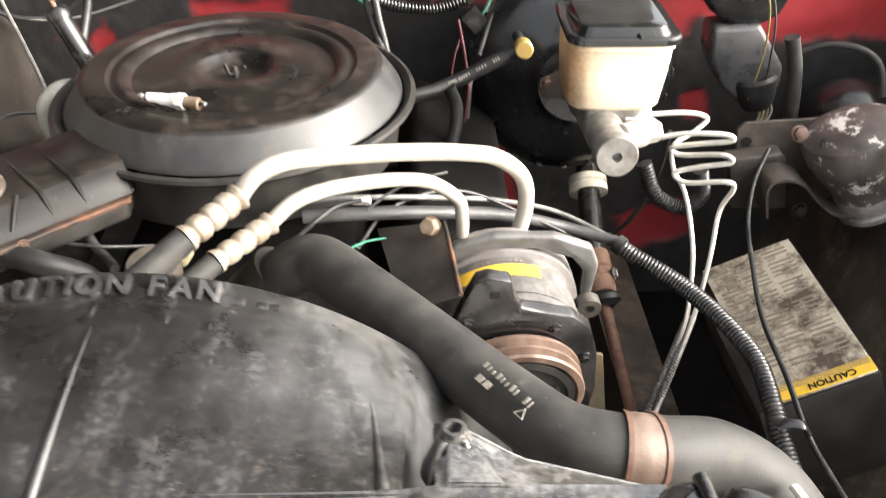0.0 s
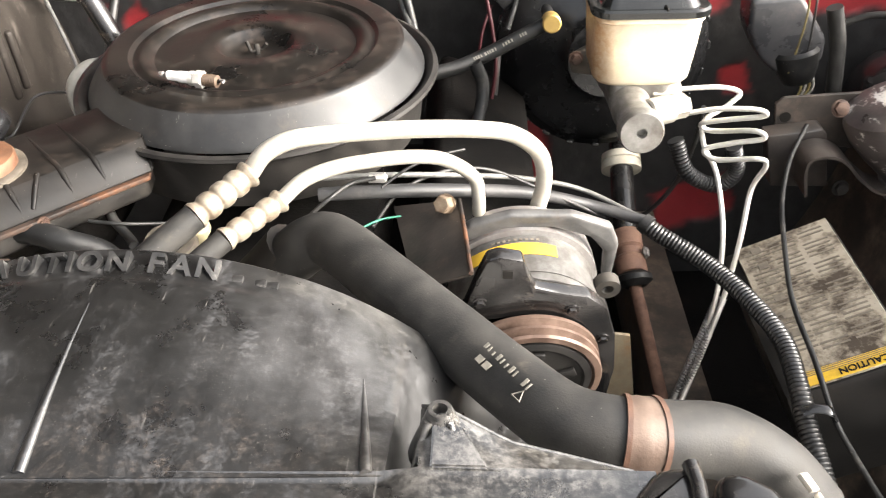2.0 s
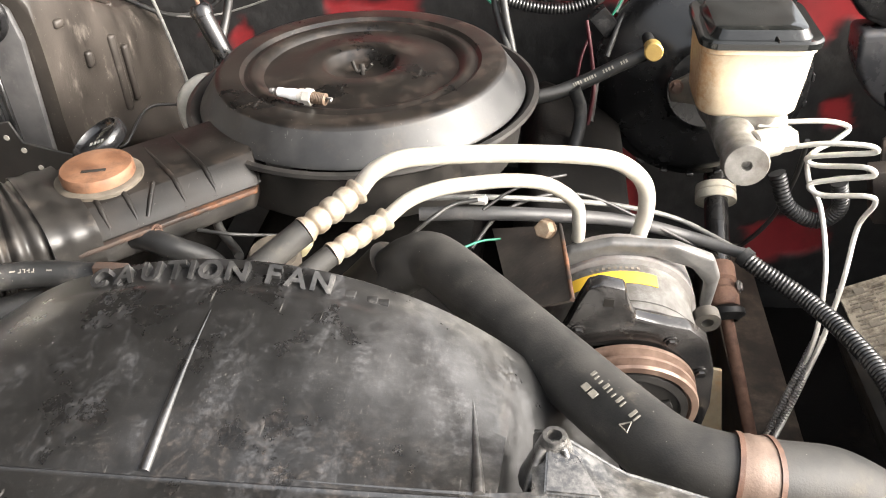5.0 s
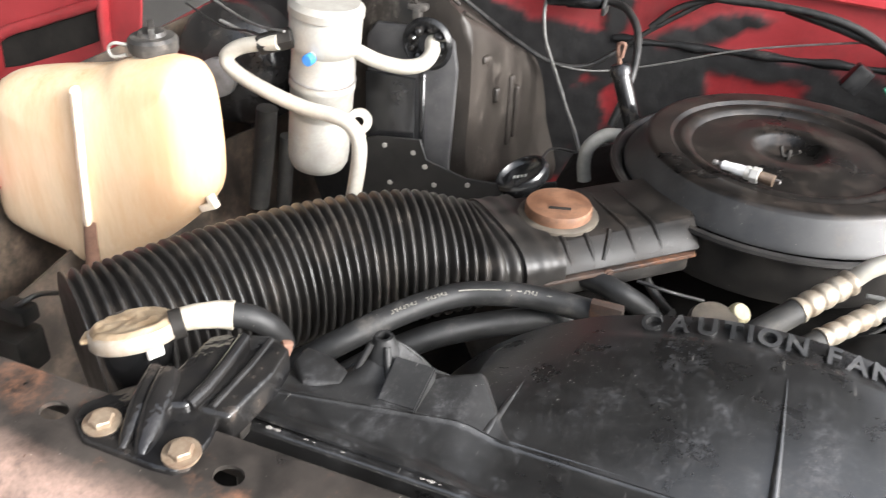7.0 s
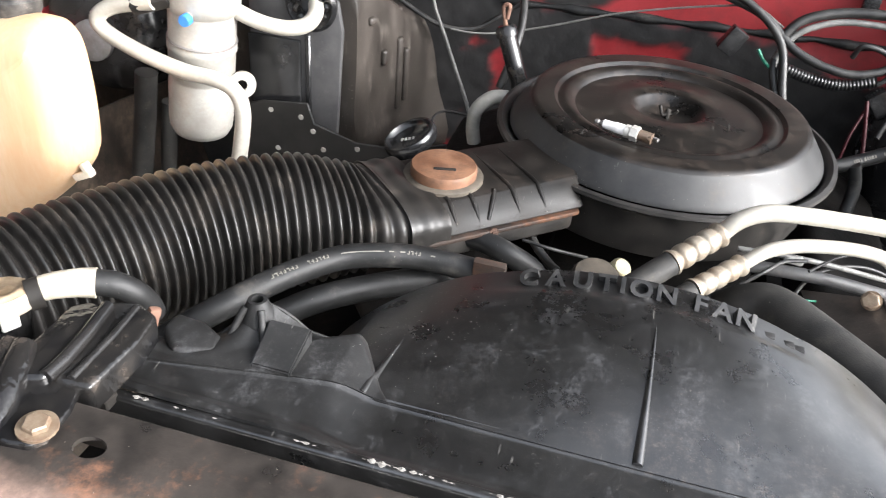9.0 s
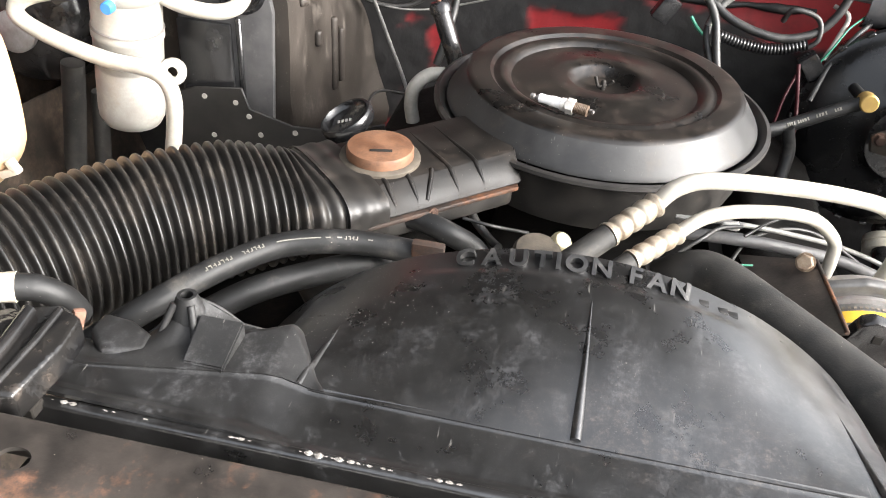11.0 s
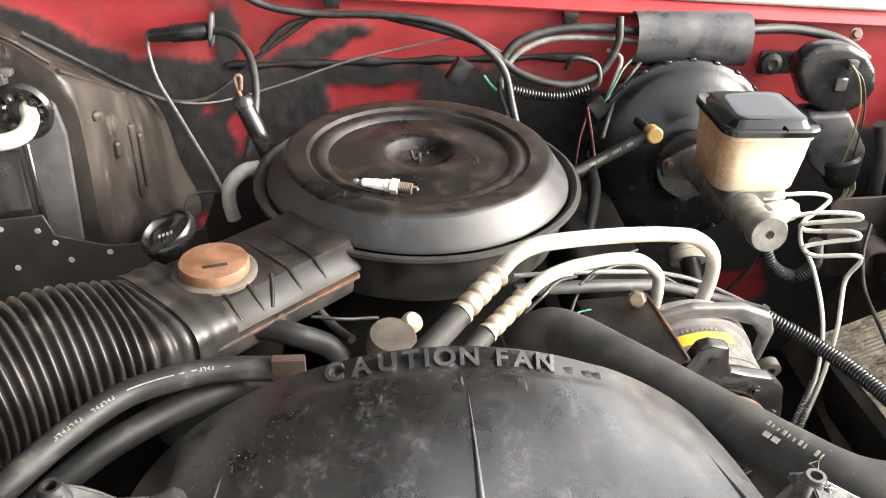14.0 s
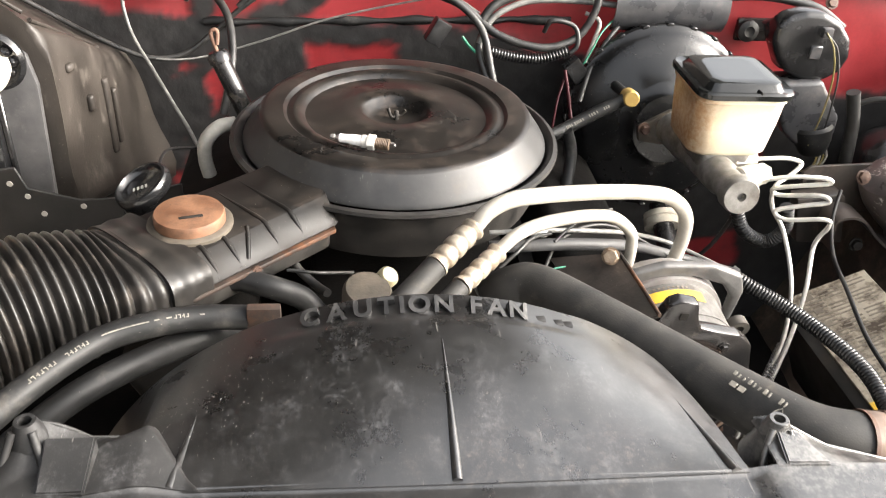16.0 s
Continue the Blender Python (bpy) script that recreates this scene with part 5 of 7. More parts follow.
for k in (6, 7, 8, 9, 11, 12, 13, 14, 15, 18, 19, 20, 21, 24, 25, 26):
    d = (bh[k + 1] - bh[k]).normalized()
    nn = (Vector((0.1, -0.8, 0.6)) - d * Vector((0.1, -0.8, 0.6)).dot(d)).normalized()
    part("printed_mark", rbox((-0.0009 - 0.0004 * (k % 3), -0.0022, -0.0003), (0.0009, 0.0022, 0.0003), 0, 1, frame_at(bh[k] + nn * 0.0094, d, nn)), M_PRINT, booster_hose)

mc = thing("master_cylinder", (0.44, 0.03, 0.96), "cast master cylinder with a yellowed fluid reservoir", "master cylinder")
MA = (Vector((0.43, -0.11, 0.988)) - Vector((0.435, 0.16, 0.955))).normalized()
M0 = Vector((0.435, 0.17, 0.954))
part("flange", prism([(-0.055, -0.012), (0, -0.03), (0.055, -0.012), (0.055, 0.012), (0, 0.03), (-0.055, 0.012)], 0, 0.012, frame_at(M0, (1, 0, 0.2), MA), 0.003, 2), M_DARKCAST, mc, "dirty brown cast flange")
part("stud_nut", hexbolt(M0 + Vector((-0.046, -0.01, 0.0)), MA, 0.0075, 0.012, 0.01), M_RUSTBOLT, mc)
part("bore", lathe([(0, 0), (0.027, 0), (0.027, 0.09), (0.024, 0.1), (0.024, 0.22), (0.021, 0.225), (0.021, 0.262), (0.025, 0.264), (0.025, 0.28), (0.023, 0.284), (0.006, 0.284), (0.005, 0.276), (0, 0.276)], M0, MA, 32), M_ALU_CAST, mc)
part("outlet", joined(rod((0.445, -0.062, 0.986), (0.474, -0.05, 0.987), 0.0165, 20), rod((0.47, -0.052, 0.987), (0.492, -0.043, 0.987), 0.0145, 6), rod((0.455, -0.012, 0.99), (0.49, -0.008, 0.99), 0.012, 6)), M_ALU, mc, "pale hexagon outlet fittings")


def rounded(x0, y0, x1, y1, r, n=6):
    out = []
    for cx, cy, d in ((x1 - r, y1 - r, 0), (x0 + r, y1 - r, 90), (x0 + r, y0 + r, 180), (x1 - r, y0 + r, 270)):
        out += [(cx + r * math.cos(radians(d + 90 * k / n)), cy + r * math.sin(radians(d + 90 * k / n))) for k in range(n + 1)]
    return out


def stack(levels, n=6):
    """A rounded tank from levels of z, half-width, half-depth and corner radius round the reservoir's middle."""
    bm = bmesh.new()
    rings = [[bm.verts.new((x, y, z)) for x, y in rounded(0.4425 - w, 0.025 - d, 0.4425 + w, 0.025 + d, r, n)] for z, w, d, r in levels]
    for p, q in zip(rings, rings[1:]):
        for k in range(len(p)):
            bm.faces.new((p[k], p[(k + 1) % len(p)], q[(k + 1) % len(p)], q[k]))
    bm.faces.new(rings[0][::-1])
    bm.faces.new(rings[-1])
    return bm


part("reservoir", stack([(1.0, 0.046, 0.04, 0.02), (1.002, 0.052, 0.047, 0.022), (1.008, 0.056, 0.052, 0.024), (1.05, 0.0585, 0.058, 0.022), (1.081, 0.06, 0.061, 0.022), (1.083, 0.0618, 0.063, 0.022), (1.09, 0.0618, 0.063, 0.022)]), M_CREAM, mc, "yellowed translucent fluid reservoir, stained orange")
part("neck", rbox((0.407, -0.022, 0.972), (0.478, 0.07, 1.012), 0.014, 4), M_ALU_CAST, mc)
cap = part("cap", stack([(1.0885, 0.0625, 0.065, 0.02), (1.0905, 0.0655, 0.068, 0.022), (1.097, 0.0655, 0.068, 0.022), (1.0995, 0.063, 0.0655, 0.02), (1.0985, 0.059, 0.061, 0.018), (1.0975, 0.0545, 0.057, 0.016), (1.1, 0.0525, 0.055, 0.015), (1.1068, 0.049, 0.0515, 0.014), (1.108, 0.0455, 0.048, 0.012), (1.1078, 0.03, 0.034, 0.01)]), M_GLOSS, mc, "glossy black rubber-lined cap")
part("cap_notch", rbox((0.455, -0.042, 1.0965), (0.458, -0.029, 1.1015), 0.001, 1), M_INK_HOLE, cap)

# ---- brake lines ----
coil = [(0.495, -0.03, 0.968), (0.53, -0.045, 0.982), (0.57, -0.058, 0.987), (0.578, -0.06, 0.98), (0.545, -0.045, 0.968), (0.518, -0.03, 0.955), (0.53, -0.03, 0.945), (0.57, -0.062, 0.962), (0.58, -0.068, 0.955),
        (0.55, -0.055, 0.942), (0.522, -0.045, 0.928), (0.535, -0.055, 0.92), (0.575, -0.078, 0.934), (0.585, -0.08, 0.925)]
lines = thing("brake_line", (0.55, -0.05, 0.9), "coiled pale steel brake lines below the master cylinder", "brake line")
part("line", tube(coil + [(0.576, -0.076, 0.890), (0.563, -0.111, 0.840), (0.550, -0.134, 0.770), (0.532, -0.151, 0.690), (0.507, -0.177, 0.620)], 0.0032, 10), M_STEEL, lines)
part("line", tube([(0.49, -0.0, 0.985), (0.54, 0.0, 0.987), (0.566, 0.0, 0.979), (0.55, -0.01, 0.967), (0.522, -0.025, 0.955), (0.525, -0.03, 0.925)] + [(0.539, -0.050, 0.900), (0.544, -0.090, 0.860), (0.543, -0.118, 0.820), (0.541, -0.133, 0.760), (0.528, -0.140, 0.680), (0.500, -0.168, 0.610)], 0.0032, 10), M_STEEL, lines)
for a in ([(0.552, -0.128, 0.765), (0.508, -0.173, 0.615)], [(0.544, -0.127, 0.755), (0.502, -0.163, 0.605)]):
    part("spring_guard", ribbed(a, 0.0052, 0.004, 0.0018, 10, 6), M_DULL, lines)

# ---- steering shaft ----
steer = thing("steering_shaft", (0.48, 0.1, 0.7), "rusty steering shaft with a rubber boot and pale collar", "steering shaft")
part("collar", lathe([(0.018, 0), (0.03, 0.002), (0.031, 0.012), (0.029, 0.014), (0.031, 0.017), (0.031, 0.028), (0.018, 0.03)], (0.481, 0.235, 0.755), (-0.01, -0.75, -0.55), 28), M_WHITE, steer, "pale plastic collar")
part("upper_shaft", rod((0.481, 0.25, 0.765), (0.472, 0.07, 0.69), 0.018, 18), M_BLACKMETAL, steer)
part("joint", lathe([(0.012, -0.036), (0.021, -0.034), (0.0225, -0.028), (0.0225, -0.008), (0.019, -0.004), (0.019, 0.006), (0.0225, 0.01), (0.0225, 0.03), (0.02, 0.034), (0.012, 0.036)], (0.474, 0.062, 0.69), (0.06, -0.87, -0.42), 26), M_RUST, steer, "rusty universal joint")
part("joint_bolt", hexbolt((0.494, 0.05, 0.7), (0.9, -0.2, 0.35), 0.007, 0.006, 0.009), M_DULL, steer)
part("boot", lathe([(0.018, 0), (0.026, 0.006), (0.026, 0.014), (0.014, 0.022)], (0.478, 0.035, 0.675), (0.1, -0.75, -0.55), 20), M_RUBBER_DARK, steer)
part("lower_shaft", rod((0.478, 0.03, 0.67), (0.52, -0.14, 0.52), 0.009, 14), M_RUST, steer, "rusty lower shaft")

# ---- battery ----
battery = thing("battery", (0.655, -0.135, 0.58), "black car battery with a dirty peeling cream label", "battery")
BQ = frame_at((0.638, -0.172, 0.805), (-0.03, 0.99, 0), (-0.42, 0, 0.9))
part("case", rbox((-0.125, -0.062, -0.17), (0.125, 0.075, -0.004), 0.008, 2, BQ), M_COLD, battery)
lab = part("label", rbox((-0.122, -0.058, -0.004), (0.122, 0.058, 0.0), 0.001, 1, BQ), M_LABEL, battery, "dirty cream paper label")
part("yellow_band", rbox((-0.122, -0.058, 0.0), (-0.102, 0.058, 0.0012), 0.0003, 1, BQ), M_YELLOW, lab)
part("warning_word", letters("CAUTION", 0.0115, BQ @ pose(-0.1115, -0.012, 0.0014, 0, 0, 90), 0.0003), M_INK_HOLE, lab)
for k in range(3):
    part("band_stripe", rbox((-0.1095 + 0.0026 * k, -0.056, 0.001), (-0.1086 + 0.0026 * k, 0.05, 0.0016), 0, 1, BQ), M_FADED, lab)
rows_of_print = []
for c0 in (-0.048, -0.012, 0.02):
    for k in range(26):
        if (k * 7 + int(c0 * 500)) % 5:
            rows_of_print.append(rbox((0.108 - 0.0075 * k, c0, 0.0002), (0.1105 - 0.0075 * k, c0 + 0.03 - 0.008 * ((k * 3) % 3), 0.0008), 0, 1, BQ))
tagged(part("print", joined(*rows_of_print), M_FADED, lab), kind="stuff")
for k in range(6):
    part("printed_mark", rbox((0.10 - 0.03 * k, 0.028, 0.0), (0.112 - 0.03 * k, 0.04, 0.001), 0.0003, 1, BQ), M_FADED, lab)

# ---- battery tray and bracket at the driver's side ----
tray = thing("support_bracket", (0.75, 0.12, 0.8), "dark folded steel bracket with chipped white paint", "bracket")
def on_front(px):
    return [(p[0], p[2]) for p in px]


FRONT = frame_at((0, 0, 0), (1, 0, 0), (0, -1, 0))
part("back_plate", prism(on_front([(0.676, 0.160, 0.879), (0.687, 0.160, 0.889), (0.896, 0.160, 0.901), (0.952, 0.160, 0.903), (0.996, 0.160, 0.773), (0.686, 0.160, 0.824)]), -0.166, -0.16, FRONT, 0.001), M_TRAY, tray)
# Dark disc painted as the shade in the hole.
part("plate_hole", lathe([(0, 0), (0.008, 0), (0.008, 0.001), (0, 0.001)], (0.693, 0.158, 0.859), (0, -1, 0), 16), M_INK_HOLE, tray)
part("step_plate", prism(on_front([(0.662, 0.130, 0.845), (0.737, 0.130, 0.855), (0.745, 0.130, 0.848), (0.767, 0.130, 0.759), (0.683, 0.130, 0.761)]), -0.16, -0.128, FRONT, 0.003, 2), M_TRAY, tray)
H0, H1 = Vector((0.813, 0.110, 0.913)), Vector((0.879, 0.100, 0.770))
HL = (H1 - H0).length
part("horn", lathe([(0, 0), (0.05, 0.0), (0.066, 0.06 * HL), (0.07, 0.14 * HL), (0.067, 0.3 * HL), (0.056, 0.5 * HL), (0.045, 0.66 * HL), (0.039, 0.76 * HL), (0.03, 0.77 * HL)], H0, H1 - H0, 36), M_CHIPPED, tray, "tapered housing with chipped white paint")
part("horn_collar", lathe([(0.03, 0.74 * HL), (0.041, 0.75 * HL), (0.043, 0.78 * HL), (0.043, 0.87 * HL), (0.038, 0.89 * HL), (0.042, 0.92 * HL), (0.042, 0.97 * HL), (0.03, 1.0 * HL), (0, 1.0 * HL)], H0, H1 - H0, 32), M_DULL, tray, "rusty banded collar")
part("hook", thick(grid(lambda u, v: curve_points([(0.711, 0.070, 0.780), (0.702, 0.070, 0.817), (0.705, 0.070, 0.839), (0.729, 0.070, 0.846), (0.756, 0.070, 0.836), (0.786, 0.070, 0.806), (0.823, 0.070, 0.784), (0.894, 0.070, 0.784)], 6)[int(round(u * 42))] + Vector((0, 0.05 * v, 0)), 42, 3), 0.004), M_TRAY, tray)
part("hook_bolt", hexbolt((0.771, 0.100, 0.776), (0, -1, 0.2), 0.009, 0.01, 0.012), M_DARKSTEEL, tray)
part("bolt", hexbolt((0.738, 0.098, 0.904), (0, -0.9, 0.4), 0.0095, 0.009, 0.012), M_RUSTBOLT, tray)

# ---- wiper motor ----
wiper = thing("wiper_motor", (0.68, 0.28, 0.98), "black wiper motor with a rounded plastic cover on the firewall", "wiper motor")
WC = [(0.610, 0.250, 1.064), (0.610, 0.250, 1.091), (0.625, 0.250, 1.108), (0.654, 0.250, 1.116), (0.685, 0.250, 1.115), (0.718, 0.250, 1.100), (0.742, 0.250, 1.073), (0.750, 0.250, 1.041), (0.740, 0.250, 1.016), (0.715, 0.250, 1.000), (0.680, 0.250, 1.000), (0.647, 0.250, 1.013), (0.624, 0.250, 1.036)]
FY = frame_at((0, 0, 0), (1, 0, 0), (0, -1, 0))
part("cover", prism([(p[0], p[2]) for p in WC], -0.29, -0.25, FY, 0.01, 3), M_PLASTIC, wiper)
part("cover_tab", rbox((0.675, 0.246, 1.04), (0.695, 0.251, 1.062), 0.002, 1), M_WIPER, wiper)
WB = [(0.608, 0.270, 1.081), (0.646, 0.270, 1.096), (0.683, 0.270, 1.001), (0.647, 0.270, 1.011)]
part("mount", prism([(p[0], p[2]) for p in WB], -0.31, -0.28, FY, 0.004, 2), M_BLACKMETAL, wiper)
part("motor_body", prism([(q[0], q[2]) for q in [(0.641, 0.22, 1.0), (0.645, 0.22, 0.955), (0.668, 0.22, 0.912), (0.698, 0.22, 0.885), (0.722, 0.22, 0.896), (0.762, 0.22, 0.905), (0.76, 0.22, 0.94), (0.728, 0.22, 0.982), (0.712, 0.22, 1.005)]], -0.3, -0.24, FY, 0.008, 3), M_WIPER, wiper, "glossy grey-black plug housing")
part("plug_wire", tube([(0.680, 0.225, 1.092), (0.699, 0.225, 1.067), (0.713, 0.225, 1.025), (0.717, 0.225, 0.972), (0.713, 0.225, 0.921), (0.710, 0.225, 0.895)], 0.0014, 6), M_YWIRE, wiper)
part("plug_wire", tube([(0.678, 0.226, 1.092), (0.705, 0.226, 1.067), (0.723, 0.226, 1.020), (0.729, 0.226, 0.966), (0.731, 0.226, 0.905)], 0.0016, 6), M_WIRE, wiper)
part("boot", lathe([(0.03, 0.0), (0.034, 0.006), (0.03, 0.03), (0.022, 0.05), (0.02, 0.052), (0.017, 0.048)], (0.722, 0.252, 0.922), (0.25, -0.15, -1), 20), M_RUBBER_DARK, wiper, "split rubber boot")
for k in range(4):
    part("boot_wire", tube([(0.726 + 0.006 * k, 0.24, 0.9), (0.735 + 0.006 * k, 0.23, 0.872), (0.728 + 0.004 * k, 0.225, 0.852), (0.712 + 0.003 * k, 0.225, 0.845)], 0.0018, 6), M_GREYHOSE if k % 2 else M_YWIRE, wiper)
part("plug", rbox((-0.008, -0.006, -0.008), (0.008, 0.006, 0.008), 0.002, 2, Matrix.Translation((0.689, 0.240, 1.087))), M_WIPER, wiper)
part("mount_ear", rbox((0.585, 0.338, 1.035), (0.66, 0.35, 1.075), 0.006, 2), M_BLACKMETAL, wiper, "flat black mounting ear")
solo("grommet", lathe([(0.012, 0), (0.018, 0.002), (0.018, 0.01), (0.009, 0.014), (0.006, 0.012), (0, 0.012)], (0.603, 0.339, 1.055), (0, -1, 0.1), 24), M_RUBBER_DARK, "black rubber grommet in the red firewall", "grommet")
solo("cowl_bolt", hexbolt((0.735, 0.33, 1.108), (0, -0.9, 0.4), 0.008, 0.006, 0.011), M_RUSTBOLT, "dull bolt in the red cowl", "bolt")

# ---- conduit above the booster ----
cond = thing("cable_conduit", (0.45, 0.31, 1.1), "black half-round plastic cable conduit, greyed for its highlight, with cables at its ends", "conduit")


def conduit(u, v):
    a = radians(-70 + 200 * v)
    return Vector((0.352 + 0.188 * u, 0.318 - 0.036 * math.cos(a), 1.102 + 0.044 * math.sin(a)))


# Lighter grey puts the black conduit's highlight into its colour.
part("shell", thick(grid(conduit, 6, 20), 0.003), M_WIPER, cond)
part("rod", tube([(0.53, 0.315, 1.117), (0.6, 0.325, 1.118), (0.66, 0.325, 1.112), (0.71, 0.315, 1.1), (0.75, 0.3, 1.075)], 0.008, 10), M_WIRE, cond)

# ---- heater case ----
case = thing("heater_case", (-0.45, 0.2, 0.85), "dusty dark brown moulded heater case on the firewall", "heater case")
CASE = [
    [(-0.64, 0.05, 0.85), (-0.64, 0.05, 1.12), (-0.615, 0.05, 1.172), (-0.53, 0.05, 1.182), (-0.47, 0.05, 1.146), (-0.444, 0.05, 1.1), (-0.444, 0.05, 0.95), (-0.46, 0.05, 0.85)],
    [(-0.66, 0.13, 0.84), (-0.66, 0.13, 1.1), (-0.635, 0.13, 1.135), (-0.53, 0.13, 1.125), (-0.452, 0.13, 1.1), (-0.43, 0.13, 1.07), (-0.428, 0.13, 0.93), (-0.44, 0.13, 0.84)],
    [(-0.7, 0.25, 0.8), (-0.7, 0.25, 1.08), (-0.66, 0.25, 1.11), (-0.56, 0.25, 1.085), (-0.455, 0.25, 1.035), (-0.425, 0.25, 1.01), (-0.42, 0.25, 0.86), (-0.43, 0.25, 0.8)],
    [(-0.77, 0.355, 0.74), (-0.77, 0.355, 1.1), (-0.66, 0.355, 1.116), (-0.6, 0.355, 1.085), (-0.5, 0.355, 1.02), (-0.43, 0.355, 0.985), (-0.4, 0.355, 0.88), (-0.4, 0.355, 0.74)],
]


def case_bm():
    bm = bmesh.new()
    rows = []
    for ring in CASE:
        loop = curve_points(ring + ring[:1], 5)[:-1]
        rows.append([bm.verts.new(p) for p in loop])
    n = len(rows[0])
    for a, b in zip(rows, rows[1:]):
        for k in range(n):
            bm.faces.new((a[k], a[(k + 1) % n], b[(k + 1) % n], b[k]))
    front = bm.faces.new(rows[0])
    bmesh.ops.bevel(bm, geom=list(front.edges), offset=0.01, segments=3, affect="EDGES", profile=0.6)
    return bm


part("shell", case_bm(), M_BOX, case, sharp=50)
part("side_panel", prism([(-0.6, 0.87), (-0.6, 1.09), (-0.585, 1.112), (-0.485, 1.115), (-0.466, 1.1), (-0.459, 1.06), (-0.468, 0.87)], -0.05, -0.038, frame_at((0, 0, 0), (1, 0, 0), (0, -1, 0)), 0.004, 2), M_GREYPANEL, case, "grey moulded side panel")
part("panel_step", rbox((-0.6, 0.031, 0.86), (-0.52, 0.04, 1.04), 0.004, 2), M_PLASTIC, case)
part("panel_groove", rbox((-0.514, 0.034, 0.86), (-0.506, 0.04, 1.05), 0.002, 1), M_PLASTIC, case)
for x, y, z, w, h in ((-0.427, 0.125, 1.0, 0.006, 0.012), (-0.424, 0.19, 0.95, 0.007, 0.06), (-0.421, 0.215, 0.94, 0.006, 0.045), (-0.449, 0.24, 1.03, 0.014, 0.008), (-0.436, 0.09, 1.065, 0.008, 0.006)):
    part("moulded_lump", rbox((-w, -0.007, -h), (w, 0.007, h), 0.005, 3, pose(x, y, z, 0, 0, 70)), M_BOX, case)
for pts in ([(-0.63, 0.056, 1.176), (-0.53, 0.056, 1.186), (-0.466, 0.058, 1.148)], [(-0.46, 0.06, 1.138), (-0.447, 0.14, 1.092), (-0.448, 0.25, 1.036)]):
    part("seam", tube(pts, 0.003, 8), M_BOX, case, "moulded seam along the edge of the case")
for x, z in ((-0.522, 1.142), (-0.53, 1.176)):
    part("clip", joined(rbox((x - 0.014, 0.036, z - 0.005), (x + 0.014, 0.052, z + 0.004), 0.003, 2), rbox((x - 0.005, 0.034, z - 0.016), (x + 0.005, 0.05, z), 0.002, 2)), M_CAPGREY, case)
part("clip_rod", rod((-0.522, 0.041, 1.125), (-0.528, 0.041, 1.17), 0.003, 8), M_BOX, case)
part("pale_strip", rbox((-0.5, 0.038, 0.893), (-0.47, 0.0445, 0.899), 0.001, 1), M_WHITE, case)
mount = thing("mounting_bracket", (-0.53, 0.02, 0.85), "black drilled steel bracket with bare holes", "bracket")
part("plate", prism([(q[0], q[2]) for q in [(-0.640, 0.020, 0.755), (-0.607, 0.020, 0.933), (-0.576, 0.020, 0.945), (-0.504, 0.020, 0.954), (-0.494, 0.020, 0.923), (-0.429, 0.020, 0.906), (-0.361, 0.020, 0.910), (-0.294, 0.020, 0.932), (-0.288, 0.020, 0.810)]], -0.022, -0.018, frame_at((0, 0, 0), (1, 0, 0), (0, -1, 0)), 0.001), M_COLD, mount)
for q in [(-0.561, 0.017, 0.934), (-0.495, 0.017, 0.912), (-0.552, 0.017, 0.873), (-0.479, 0.017, 0.885), (-0.426, 0.017, 0.897), (-0.514, 0.017, 0.931)]:
    part("hole", lathe([(0, 0), (0.004, 0), (0.004, 0.001), (0, 0.001)], q, (0, -1, 0), 14), M_GREYHOSE, mount)

# ---- accumulator ----
acc = thing("accumulator", (-0.63, -0.045, 0.9), "silver aluminium accumulator bottle with pipes", "accumulator")
A0, A1 = Vector((-0.642, -0.045, 0.908)), Vector((-0.614, -0.05, 1.15))
part("bottle", lathe([(0, 0), (0.026, 0.001), (0.039, 0.008), (0.0435, 0.018), (0.0445, 0.03), (0.0445, 0.086), (0.0425, 0.09), (0.0425, 0.093), (0.0445, 0.097), (0.0445, 0.132), (0.0462, 0.135), (0.0462, 0.141), (0.0445, 0.144), (0.0445, 0.19)], A0, A1 - A0, 40), M_BOTTLE, acc)
part("head", lathe([(0.0445, 0.188), (0.048, 0.192), (0.049, 0.2), (0.049, 0.232), (0.0465, 0.237), (0.051, 0.239), (0.051, 0.249), (0.044, 0.256), (0, 0.256)], A0, A1 - A0, 40), M_BOTTLE, acc)
part("seam_ring", lathe([(0.0448, 0.145), (0.0466, 0.1462), (0.0466, 0.1478), (0.0448, 0.149)], A0, A1 - A0, 40), M_DULL, acc, "dark seam ring")
part("pipe_fitting", rod((-0.69, -0.102, 1.104), (-0.645, -0.085, 1.117), 0.0145, 6), M_DARKSTEEL, acc, "dark pipe fitting")
part("port_stem", rod((-0.614, -0.085, 1.1), (-0.613, -0.103, 1.1), 0.0055, 12), M_BOTTLE, acc)
part("port", rod((-0.612, -0.1, 1.098), (-0.612, -0.112, 1.098), 0.0078, 16), M_BLUE, acc, "blue plastic port cap")
part("left_pipe", tube([(-0.66, -0.1, 1.112), (-0.712, -0.105, 1.1), (-0.736, -0.11, 1.084), (-0.729, -0.11, 1.066), (-0.683, -0.11, 1.046), (-0.623, -0.11, 1.031), (-0.573, -0.11, 1.027), (-0.548, -0.11, 1.016), (-0.539, -0.11, 0.992), (-0.542, -0.11, 0.955), (-0.552, -0.11, 0.9)], 0.0105, 14), M_ALU, acc)
